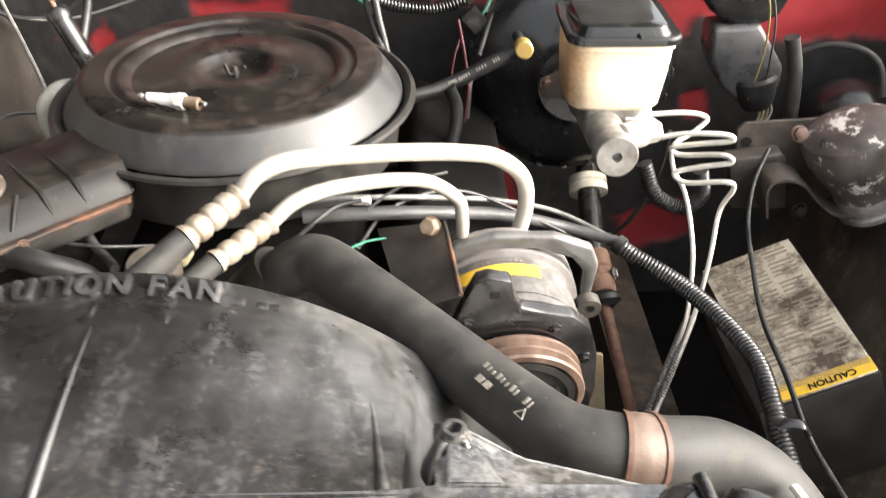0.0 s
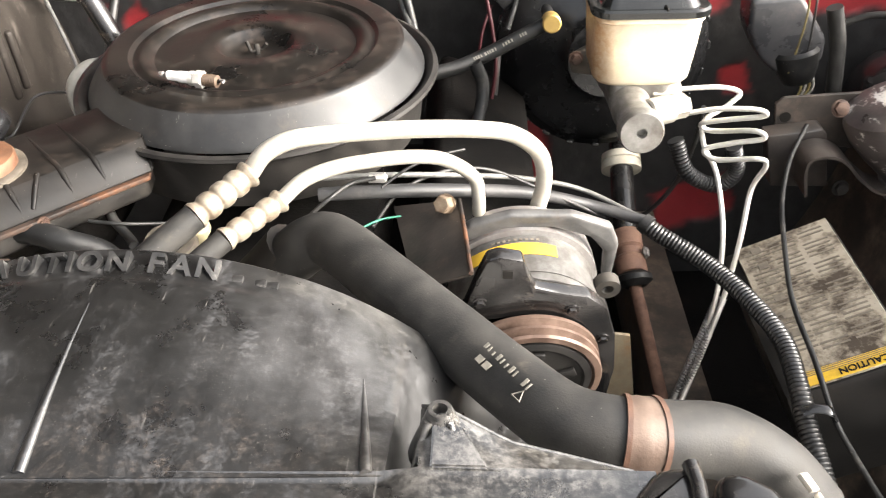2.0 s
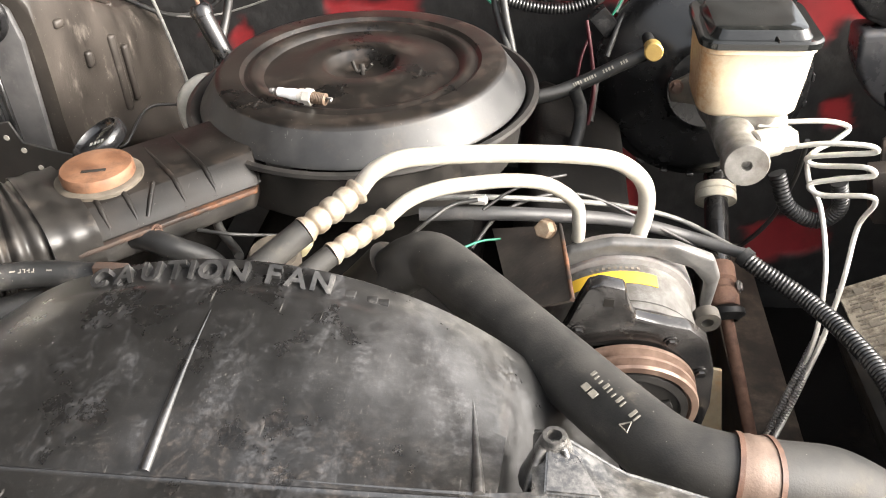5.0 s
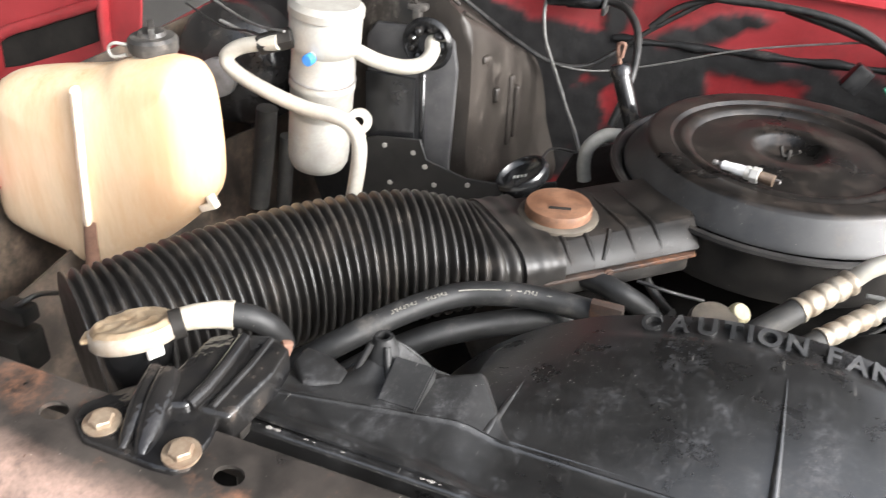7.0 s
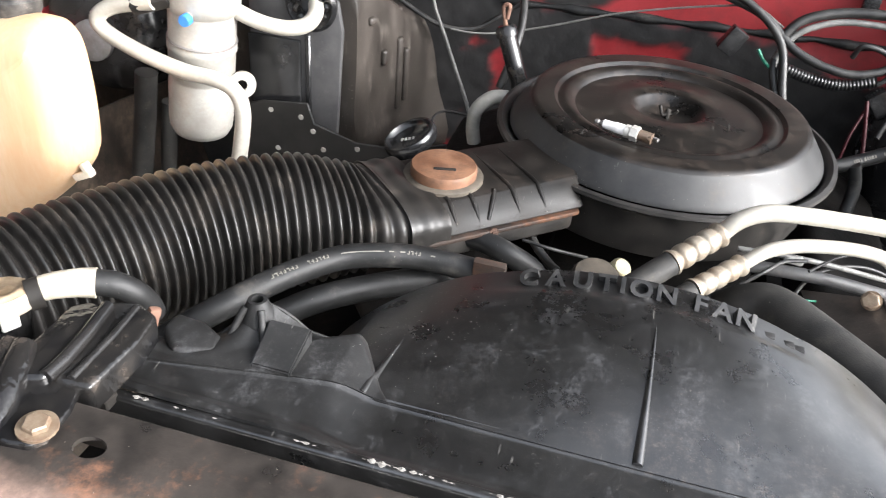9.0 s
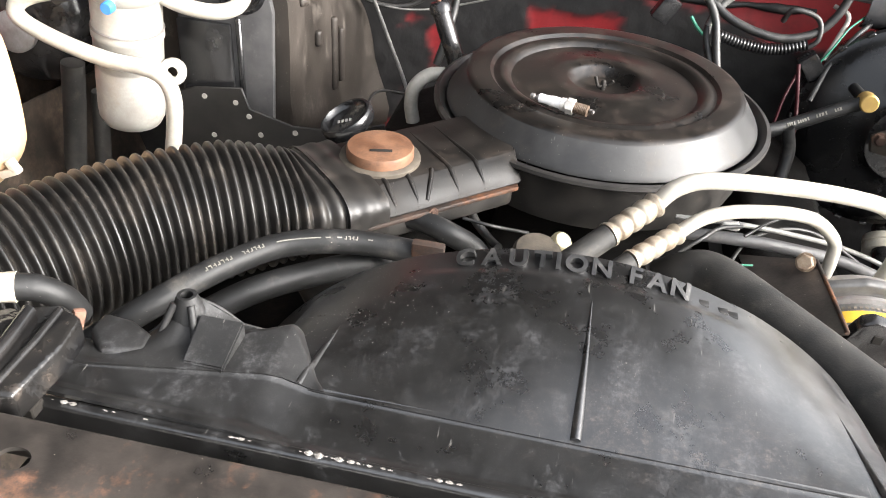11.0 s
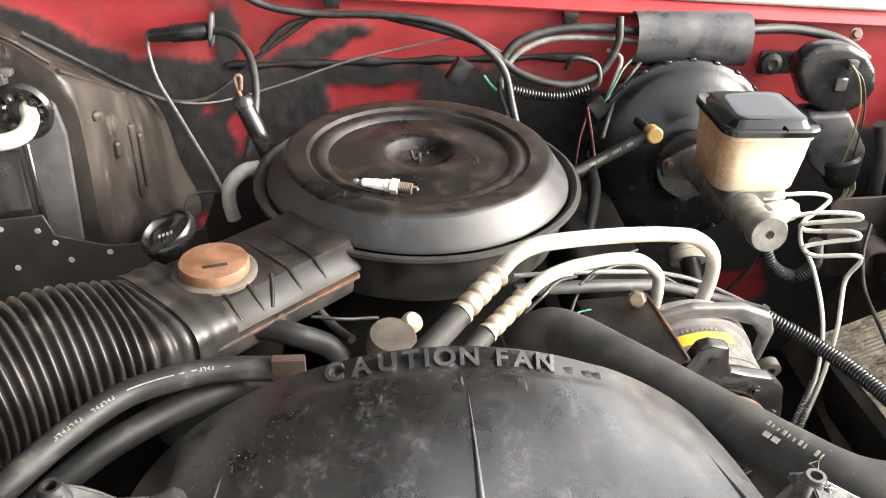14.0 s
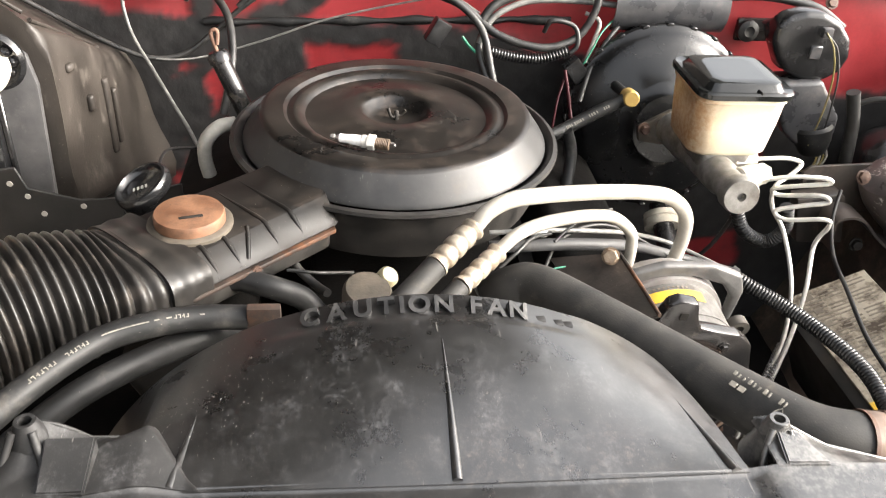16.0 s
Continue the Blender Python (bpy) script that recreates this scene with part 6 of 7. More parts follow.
part("right_pipe", tube([(-0.578, -0.04, 1.096), (-0.548, -0.032, 1.083), (-0.515, -0.022, 1.077), (-0.493, -0.006, 1.08), (-0.488, 0.014, 1.09), (-0.494, 0.03, 1.098), (-0.497, 0.05, 1.098)], 0.0105, 14), M_ALU, acc)
part("pipe_seal", lathe([(0.014, 0.0), (0.037, 0.0), (0.038, 0.006), (0.033, 0.011), (0.027, 0.008), (0.014, 0.006)], (-0.503, 0.039, 1.094), (0, -1, 0), 28), M_PLASTIC, acc, "black rubber seal round the pipe")
for k in range(9):
    a = k * math.tau / 9
    part("butyl_lump", lathe([(0, -0.007), (0.005, -0.005), (0.0075, 0), (0.005, 0.005), (0, 0.007)], (-0.503 + 0.022 * math.cos(a), 0.031 - 0.003 * math.sin(k * 2.3), 1.094 + 0.021 * math.sin(a)), (math.sin(k * 1.7), 0.3, math.cos(k * 2.9)), 9), M_HOLD, acc, "glossy black butyl lump")
part("eyelet", lathe([(0.007, -0.006), (0.018, -0.006), (0.0185, 0), (0.018, 0.006), (0.007, 0.006), (0.007, -0.006)], (-0.574, -0.04, 0.993), (0.35, -0.9, 0.25), 24), M_ALU, acc)

# ---- coolant tank ----
tank = thing("coolant_tank", (-0.86, -0.2, 0.75), "yellowed translucent plastic coolant tank in the corner", "coolant tank")
def pillow(outline, y0, y1, b, sub=5):
    """A moulded tank: a rounded outline in x and z, deep in y, with full soft edges."""
    loop = curve_points([(x, 0, z) for x, z in outline + outline[:1]], sub)[:-1]
    n = len(loop)
    out = []
    for k in range(n):
        d = (loop[(k + 1) % n] - loop[k - 1]).normalized()
        out.append(Vector((d.z, 0, -d.x)))
    bm = bmesh.new()
    rings = []
    steps = [radians(q) for q in range(5, 91, 17)]
    for y, sign in ((y0, 1), (y1, -1)):
        for a in (steps if sign > 0 else steps[::-1]):
            rings.append([bm.verts.new(p - w * b * (1 - math.sin(a)) + Vector((0, y + sign * b * (1 - math.cos(a)), 0))) for p, w in zip(loop, out)])
    for p, q in zip(rings, rings[1:]):
        for k in range(n):
            bm.faces.new((p[k], p[(k + 1) % n], q[(k + 1) % n], q[k]))
    for edge, y, sign in ((rings[0], y0, -1), (rings[-1], y1, 1)):
        mid = sum((v.co for v in edge), Vector()) / n
        last = edge
        for share in (0.75, 0.5, 0.25):
            ring = [bm.verts.new(mid.lerp(v.co, share) + Vector((0, sign * 0.006 * (1 - share * share), 0))) for v in edge]
            for k in range(n):
                bm.faces.new((last[k], last[(k + 1) % n], ring[(k + 1) % n], ring[k]))
            last = ring
        tip = bm.verts.new(mid + Vector((0, sign * 0.006, 0)))
        for k in range(n):
            bm.faces.new((last[k], last[(k + 1) % n], tip))
    return bm


TP = [(-1.026, 1.0), (-1.013, 1.04), (-0.985, 1.062), (-0.926, 1.078), (-0.829, 1.097), (-0.79, 1.112), (-0.722, 1.124), (-0.692, 1.112), (-0.679, 1.075), (-0.678, 0.984), (-0.692, 0.935), (-0.759, 0.868), (-0.869, 0.789), (-0.94, 0.796), (-1.045, 0.83), (-1.048, 0.935)]
part("shell", pillow(TP[::-1], -0.28, -0.185, 0.045), M_TANK, tank, sharp=80)
c = Vector((-0.767, -0.215, 1.122))
part("neck", lathe([(0.024, -0.03), (0.027, -0.022), (0.027, -0.004), (0.025, 0.0)], c, (0, 0, 1), 28), M_WHITE, tank, "white neck")
part("cap", lathe([(0.029, -0.004), (0.0305, 0.0), (0.0305, 0.012), (0.027, 0.016), (0.018, 0.017), (0.016, 0.022), (0, 0.023)], c, (0, 0, 1), 22), M_CAPGREY, tank, "dusty black ribbed cap")
part("cap_tab", rbox((-0.004, -0.02, 0.016), (0.004, 0.02, 0.03), 0.002, 2, Matrix.Translation(c) @ pose(0, 0, 0, 0, 0, 40)), M_CAPGREY, tank)
part("cap_loop", tube([c + Vector(p) for p in ((-0.022, -0.02, 0.006), (-0.038, -0.026, 0.008), (-0.048, -0.026, -0.001), (-0.042, -0.026, -0.01), (-0.024, -0.022, -0.006))], 0.0022, 8), M_GREYHOSE, tank)
st = [(-0.84, -0.283, 1.078), (-0.847, -0.287, 0.994), (-0.861, -0.286, 0.888)]
part("strap", tube(st, 0.015, 12, 6, True, 0.4), M_STRAP, tank, "pale strap moulded on the front")
part("foot_tab", joined(rbox((-0.012, -0.006, -0.006), (0.016, 0.006, 0.004), 0.003, 2, pose(-0.688, -0.25, 0.935, 0, -25, 0)), rbox((0.006, -0.006, -0.004), (0.015, 0.006, 0.014), 0.003, 2, pose(-0.688, -0.25, 0.935, 0, -25, 0))), M_STRAP, tank, "broken moulded corner tab")
part("tube", tube([(-0.861, -0.282, 0.886), (-0.869, -0.282, 0.843), (-0.876, -0.282, 0.795)], 0.01, 10), M_RUST, tank)

# ---- radiator cap and hold-down ----
M_CAPRIM = mat("bright_tin", (0.42, 0.38, 0.33), (0.25, 0.2, 0.15), (0.35, 0.5), metal=0.3, scale=50, bump=0.1, dust=(0.4, 0.32, 0.24), dust_amount=0.2, dust_scale=30)
rad = thing("radiator_filler", (-0.415, -0.69, 1.11), "old tin radiator cap on a black filler neck", "radiator filler")
RC = Vector((-0.415, -0.686, 1.13))
part("neck", lathe([(0.018, -0.05), (0.022, -0.045), (0.0245, -0.012), (0.0245, 0)], RC, (0.05, 0, 1), 28), M_BLACKMETAL, rad)
CT = Matrix.Translation(RC) @ pose(0, 0, 0, -11, -13, 0)
CAPX = Vector((-0.24, 0.2, 1)).normalized()
CF = frame_at(RC, (1, 0, 0.24), CAPX)


def cap_sheet(u, v):
    a, r = math.tau * u, 0.029 * v
    z = 0.006 + 0.0012 * math.exp(-((v - 0.82) / 0.08) ** 2) - 0.0025 * max(0, v - 0.9) / 0.1 + 0.0016 * noise.noise(Vector((4 * v * math.cos(a), 4 * v * math.sin(a), 1.3))) + 0.0007 * noise.noise(Vector((11 * v * math.cos(a), 11 * v * math.sin(a), 0)))
    return CF @ Vector((r * math.cos(a), r * math.sin(a), z))


part("cap_top", grid(cap_sheet, 48, 16), M_RADCAP, rad, "wrinkled tan tin top of the cap", 80)
part("cap_rim", lathe([(0.026, -0.006), (0.0285, -0.0065), (0.0296, -0.005), (0.0296, 0.002), (0.0285, 0.0045), (0.026, 0.0045)], RC, CAPX, 40), M_CAPRIM, rad, "bright scraped rim of the cap")
for s in (0, 180):
    part("ear", prism([(0.018, -0.012), (0.032, -0.008), (0.0335, 0.008), (0.018, 0.012)], -0.001, 0.003, CT @ pose(0, 0, 0, 0, 0, 40 + s), 0.001), M_RADCAP, rad)
    part("lug", rbox((-0.006, -0.0268, -0.014), (0.006, -0.024, 0.0), 0.001, 1, CT @ pose(0, 0, 0, 0, 0, 70 + s)), M_STEEL, rad)
solo("overflow_tube", sweep([Vector(q) for q in [(-0.392, -0.669, 1.134), (-0.383, -0.662, 1.135), (-0.371, -0.654, 1.135), (-0.361, -0.649, 1.134)]], lambda s, t: 0.0082 + 0.002 * s / t, 14), M_WHITE, "cracked cream plastic overflow fitting", "fitting")
solo("overflow_clamp", sweep([Vector(q) for q in [(-0.393, -0.675, 1.133), (-0.387, -0.669, 1.134)]], 0.0105, 14), M_DARKSTEEL, "dark wire clamp on the overflow fitting", "clamp")
solo("overflow_hose", tube([(-0.363, -0.649, 1.134), (-0.352, -0.642, 1.130), (-0.343, -0.635, 1.120), (-0.341, -0.628, 1.108), (-0.342, -0.622, 1.095)], 0.009, 12), M_RUBBER_DARK, "thin black rubber overflow hose", "hose")
hold = thing("radiator_holddown", (-0.34, -0.72, 1.1), "black pressed radiator hold-down bracket bolted to the support", "bracket")


def smooth(lo, hi, x):
    k = max(0.0, min(1.0, (x - lo) / (hi - lo)))
    return k * k * (3 - 2 * k)


def pad(pts, lo, hi, bevel, seg=3):
    return prism([(q[0], q[1]) for q in pts], lo, hi, None, bevel, seg)


part("foot", pad([(-0.399, -0.762), (-0.403, -0.75), (-0.39, -0.728), (-0.377, -0.714), (-0.345, -0.716), (-0.322, -0.725), (-0.316, -0.742), (-0.314, -0.766), (-0.32, -0.773), (-0.335, -0.7745), (-0.383, -0.7735)], 1.117, 1.1238, 0.0022), M_HOLD, hold, "bolted foot with scuffed paint")
for x0, x1, r in ((-0.344, -0.366, 0.0085), (-0.357, -0.376, 0.006)):
    part("bead", sweep([Vector((x0, -0.7705, 1.122)).lerp(Vector((x1, -0.713, 1.131)), k / 12) for k in range(13)], lambda s, t: 0.001 + r * math.sin(math.pi * min(1.0, 0.06 + 0.72 * s / t)) ** 0.7, 16), M_HOLD, hold, "raised glossy bead with paint worn off")
part("front_panel", pad([(-0.375, -0.729, 1.131), (-0.373, -0.720, 1.131), (-0.366, -0.707, 1.131), (-0.366, -0.684, 1.131), (-0.366, -0.671, 1.131), (-0.357, -0.663, 1.131), (-0.345, -0.663, 1.131), (-0.341, -0.692, 1.131), (-0.338, -0.715, 1.131), (-0.339, -0.732, 1.131), (-0.353, -0.738, 1.131)], 1.11, 1.131, 0.0035), M_HOLD, hold, "stepped glossy panel")
part("rear_panel", pad([(-0.357, -0.663, 1.127), (-0.347, -0.653, 1.127), (-0.331, -0.648, 1.127), (-0.314, -0.656, 1.127), (-0.311, -0.681, 1.127), (-0.314, -0.727, 1.127), (-0.335, -0.728, 1.127), (-0.341, -0.727, 1.127), (-0.341, -0.708, 1.127)], 1.104, 1.1265, 0.0035), M_HOLD, hold, "stepped glossy panel")
part("fold", sweep([Vector(q) for q in [(-0.345, -0.662, 1.129), (-0.341, -0.690, 1.129), (-0.339, -0.714, 1.129), (-0.340, -0.730, 1.129)]], 0.0046, 10), M_BLACKMETAL, hold)
part("fold", sweep([Vector(q) for q in [(-0.330, -0.654, 1.126), (-0.328, -0.682, 1.126), (-0.328, -0.707, 1.126), (-0.328, -0.724, 1.126)]], 0.0028, 8), M_BLACKMETAL, hold)
part("fold_end", rbox((-0.004, -0.003, -0.01), (0.004, 0.003, 0.006), 0.002, 2, pose(-0.322, -0.649, 1.118, 0, 20, 50)), M_RUST, hold, "rusty folded end")
part("white_pad", sweep([Vector(q) for q in [(-0.326, -0.720, 1.112), (-0.326, -0.700, 1.112), (-0.324, -0.679, 1.112), (-0.323, -0.668, 1.112)]], 0.0042, 10), M_WHITE, hold, "white rubber edge")
solo("shroud_bracket", pad([(-0.326, -0.636, 1.098), (-0.325, -0.618, 1.098), (-0.303, -0.620, 1.098), (-0.284, -0.630, 1.098), (-0.281, -0.646, 1.098), (-0.308, -0.655, 1.098)], 1.07, 1.098, 0.004), M_SHROUD, "boxy dark bracket between radiator and shroud", "bracket")
hold2 = thing("radiator_holddown", (0.36, -0.66, 1.08), "glossy black pressed hold-down over the radiator end", "bracket")
part("pad", pad([(0.315, -0.670, 1.100), (0.331, -0.649, 1.100), (0.339, -0.644, 1.100), (0.351, -0.643, 1.100), (0.357, -0.648, 1.100), (0.354, -0.679, 1.100), (0.316, -0.680, 1.100)], 1.05, 1.1, 0.009, 4), M_BLACKMETAL, hold2)
part("pad", pad([(0.366, -0.644, 1.094), (0.380, -0.642, 1.094), (0.398, -0.654, 1.094), (0.397, -0.681, 1.094), (0.362, -0.678, 1.094)], 1.05, 1.094, 0.008, 4), M_BLACKMETAL, hold2, "worn grey glossy end")
part("fold", sweep([Vector(q) for q in [(0.352, -0.645, 1.100), (0.353, -0.659, 1.100), (0.351, -0.680, 1.100)]], 0.0045, 10), M_BLACKMETAL, hold2)
for x, y in ((-0.323, -0.7605), (-0.38, -0.759)):
    part("bolt", hexbolt((x, y, 1.1238), (0.06, -0.05, 1), 0.0076, 0.0062, 0.0112), M_WORNBOLT, hold, "worn tan zinc bolt")

# ---- front hoses at the passenger side ----
HH = curve_points([(-0.161, -0.392, 1.025), (-0.202, -0.398, 1.030), (-0.236, -0.412, 1.035), (-0.273, -0.430, 1.035), (-0.299, -0.459, 1.035), (-0.321, -0.494, 1.035), (-0.342, -0.525, 1.030), (-0.363, -0.545, 1.020), (-0.390, -0.556, 1.000)], 10)
heater = thing("heater_hose", tuple(HH[40]), "black rubber hose with a printed line", "hose")
part("hose_body", sweep(HH, 0.0115, 14), M_RUBBER_DARK, heater)
def printed(k, half, w, off=0.0):
    i0 = int(k)
    at = HH[i0].lerp(HH[i0 + 1], k - i0)
    d = (HH[i0 + 1] - HH[i0]).normalized()
    nn = Vector((0.15, -0.6, 0.8))
    nn = (nn - d * nn.dot(d)).normalized()
    part("printed_mark", rbox((-half, -w + off, -0.0004), (half, w + off, 0.0004), 0, 1, frame_at(at + nn * 0.0114, d, nn)), M_PRINT, heater)


for k0, count in ((13.0, 4), (35.0, 6), (43.0, 7)):
    for q in range(count):
        printed(k0 + q * 0.95, 0.0004, 0.0017)
        printed(k0 + q * 0.95 + 0.3, 0.0008, 0.0004, 0.0013 - 0.0013 * (q % 3))
for k in (22.0, 23.0, 24.0, 25.0, 26.0, 27.0, 28.0, 29.0, 30.0, 31.0):
    printed(k, 0.0021, 0.0005)
for k in (17.5, 20.0, 9.5):
    printed(k, 0.0022, 0.0006)
lower = thing("lower_hose", (-0.2, -0.43, 1.0), "black rubber hose low behind the shroud", "hose")
part("hose_body", tube([(-0.155, -0.350, 0.990), (-0.203, -0.388, 1.000), (-0.253, -0.422, 1.000), (-0.294, -0.461, 1.000), (-0.333, -0.495, 0.985), (-0.360, -0.520, 0.970)], 0.0125, 12), M_RUBBER_DARK, lower)
part("hose_end", sweep([Vector((-0.335, -0.545, 0.972)), Vector((-0.352, -0.557, 0.966))], 0.0138, 14), M_RUBBER_DARK, lower)
solo("water_hose", tube([(-0.210, -0.274, 0.985), (-0.177, -0.280, 0.985), (-0.144, -0.288, 0.980), (-0.119, -0.278, 0.960), (-0.104, -0.278, 0.940)], 0.0125, 12), M_RUBBER_DARK, "black rubber hose under the duct", "hose")
solo("hose_clip", rbox((-0.16, -0.403, 1.015), (-0.13, -0.393, 1.042), 0.002, 2), M_SEAMRUST, "small rusty steel hose clip", "clip")
fill = thing("oil_filler", (-0.31, -0.07, 0.93), "black oil filler tube with its cap", "oil filler")
part("tube", tube([(-0.33, -0.06, 0.9), (-0.33, -0.065, 0.94), (-0.318, -0.08, 0.975)], 0.019, 16), M_PLASTIC, fill)
FC, FA = Vector((-0.314, -0.084, 0.98)), Vector((-0.42, -0.2, 0.88)).normalized()
oil_cap = part("cap", lathe([(0.02, -0.004), (0.034, -0.002), (0.036, 0.004), (0.036, 0.01), (0.034, 0.014), (0.031, 0.0145), (0.029, 0.008), (0.026, 0.0055), (0, 0.0055)], FC, FA, 36), M_PLASTIC, fill, "black dished filler cap with pale print")
for k in range(6):
    part("printed_mark", rbox((-0.014 + 0.005 * k, -0.003, 0.0058), (-0.011 + 0.005 * k, 0.003, 0.0064), 0, 1, frame_at(FC, (1, 0.2, 0.3), FA)), M_PRINT_LIGHT, oil_cap)
sensor = thing("vacuum_switch", (-0.04, -0.25, 0.93), "round grey switch with a pale yellow plug", "switch")
part("body", lathe([(0, 0), (0.026, 0), (0.027, 0.02), (0.024, 0.026), (0, 0.027)], (-0.052, -0.27, 0.945), (0.1, -0.2, 1), 24), M_DARKCAST, sensor)
part("plug", lathe([(0, 0), (0.011, 0), (0.012, 0.018), (0.009, 0.022), (0, 0.022)], (-0.034, -0.245, 0.955), (0.4, -0.4, 0.8), 14), M_PALEYELLOW, sensor, "pale yellow plastic plug")
solo("breather_hose", tube([(-0.223, 0.070, 0.997), (-0.244, 0.060, 0.996), (-0.261, 0.050, 0.980), (-0.265, 0.050, 0.954), (-0.261, 0.050, 0.928)], 0.01, 12), M_GREYHOSE, "pale grey breather hose behind the air cleaner", "hose")

# ---- firewall wiring ----
relay = thing("relay", (-0.33, 0.33, 1.1), "black relay with a metal tab on the firewall", "relay")
part("body", lathe([(0, 0), (0.0095, 0), (0.011, 0.004), (0.011, 0.03), (0.0135, 0.034), (0.0145, 0.085), (0.0125, 0.09), (0, 0.09)], (-0.41, 0.325, 1.098), (1, 0, 0.1), 20), M_PLASTIC, relay)
part("tab", prism([(-0.024, -0.012), (-0.012, -0.018), (0.016, -0.016), (0.026, -0.006), (0.024, 0.01), (-0.01, 0.018), (-0.024, 0.012)], -0.003, 0.003, frame_at((-0.314, 0.325, 1.109), (0.1, 0, 1), (1, 0, -0.1)), 0.001), M_FLANGE, relay, "grey flange plate")
dip = thing("dipstick_tube", (-0.22, 0.1, 0.98), "black dipstick tube with a rusty handle", "dipstick")
part("tube", rod((-0.244, 0.118, 1.07), (-0.2, 0.1, 0.97), 0.013, 18), M_BLACKMETAL, dip)
part("cap", lathe([(0.013, 0), (0.0155, 0.001), (0.0155, 0.01), (0.011, 0.016), (0, 0.016)], (-0.242, 0.118, 1.066), (-0.35, 0.1, 0.9), 18), M_BLACKMETAL, dip)
part("handle", tube([(-0.247, 0.12, 1.08), (-0.253, 0.122, 1.105), (-0.245, 0.122, 1.108), (-0.246, 0.12, 1.09)], 0.003, 8), M_RUST, dip)
WIRES = [
    ("wire", [(-0.316, 0.330, 1.106), (-0.278, 0.300, 1.106), (-0.248, 0.250, 1.089), (-0.237, 0.200, 1.056), (-0.239, 0.160, 1.021), (-0.249, 0.140, 0.978)], 0.006, M_WIRE, "thick black wire from the relay"),
    ("wire", [(-0.414, 0.330, 1.102), (-0.413, 0.320, 1.071), (-0.400, 0.300, 1.033), (-0.365, 0.250, 0.999), (-0.331, 0.200, 0.967), (-0.301, 0.150, 0.946), (-0.274, 0.100, 0.922)], 0.0028, M_WIREGREY, "grey wire down to the engine"),
    ("wire", [(-0.602, 0.330, 1.099), (-0.558, 0.330, 1.074), (-0.514, 0.330, 1.048), (-0.465, 0.320, 1.025), (-0.392, 0.320, 0.993), (-0.333, 0.330, 0.995), (-0.278, 0.340, 1.034), (-0.240, 0.340, 1.067), (-0.167, 0.340, 1.121)], 0.004, M_WIRE, "black taped wire along the firewall"),
    ("wire", [(-0.393, 0.320, 0.991), (-0.341, 0.320, 0.989), (-0.289, 0.330, 0.994), (-0.207, 0.330, 1.020), (-0.099, 0.330, 1.059), (0.033, 0.320, 1.094), (0.094, 0.310, 1.104), (0.137, 0.295, 1.086)], 0.0016, M_WIREGREY, "thin grey wire along the firewall"),
    ("wire", [(-0.046, 0.330, 1.131), (0.040, 0.310, 1.117), (0.102, 0.300, 1.099), (0.137, 0.290, 1.076), (0.164, 0.280, 1.058), (0.208, 0.270, 1.045), (0.253, 0.270, 1.042), (0.298, 0.280, 1.059), (0.322, 0.290, 1.102), (0.322, 0.300, 1.143)], 0.0065, M_WIRE, "thick black wire loop by the booster"),
    ("wire", [(0.138, 0.290, 1.072), (0.163, 0.300, 1.100), (0.217, 0.310, 1.116), (0.288, 0.310, 1.121), (0.359, 0.310, 1.116)], 0.0075, M_WIRE, "black wire into the conduit"),
    ("wire", [(0.136, 0.275, 1.043), (0.146, 0.285, 1.065), (0.168, 0.295, 1.087), (0.217, 0.305, 1.104), (0.290, 0.310, 1.105), (0.362, 0.310, 1.100)], 0.005, M_WIREGREY, "grey wire into the conduit"),
    ("wire", [(0.172, 0.170, 0.927), (0.165, 0.200, 0.960), (0.150, 0.240, 0.994), (0.136, 0.270, 1.033), (0.143, 0.290, 1.058)], 0.006, M_WIRE, "black wire rising from the manifold"),
    ("wire", [(-0.011, 0.330, 1.119), (0.033, 0.330, 1.124), (0.085, 0.310, 1.100)], 0.003, M_YWIRE, "yellow wire at the connector"),
    ("wire", [(0.108, 0.270, 1.056), (0.119, 0.270, 1.042), (0.131, 0.270, 1.031)], 0.0025, M_GREEN, "green wire below the connector"),
    ("wire", [(0.361, 0.300, 1.085), (0.334, 0.280, 1.065), (0.315, 0.260, 1.039), (0.295, 0.250, 1.006)], 0.0016, M_GREEN, "green wire beside the booster"),
    ("wire", [(0.368, 0.300, 1.072), (0.342, 0.270, 1.055), (0.316, 0.250, 1.015), (0.297, 0.220, 0.971)], 0.004, M_WIRE, "black wire beside the booster"),
    ("wire", [(0.275, 0.250, 0.996), (0.260, 0.220, 0.961), (0.256, 0.200, 0.902), (0.268, 0.160, 0.821)], 0.0022, M_REDWIRE, "magenta wire behind the air cleaner"),
    ("wire", [(0.283, 0.200, 0.942), (0.278, 0.180, 0.882), (0.272, 0.150, 0.806)], 0.005, M_WIRE, "black wire behind the air cleaner"),
    ("wire", [(0.557, 0.100, 0.908), (0.559, 0.120, 0.839), (0.547, 0.140, 0.760), (0.521, 0.160, 0.699), (0.485, 0.180, 0.655)], 0.0035, M_WIRE, "black line below the booster"),
]
for name, pts, r, m, text in WIRES:
    solo(name, tube(pts, r, 8), m, text, "wire", "engine bay wires")
solo("ribbed_loom", ribbed([(0.151, 0.270, 1.034), (0.192, 0.270, 1.025), (0.238, 0.270, 1.023), (0.281, 0.270, 1.037)], 0.009, 0.005, 0.0013, 12, 6), M_LOOM, "ribbed black loom on the firewall", "wiring loom")
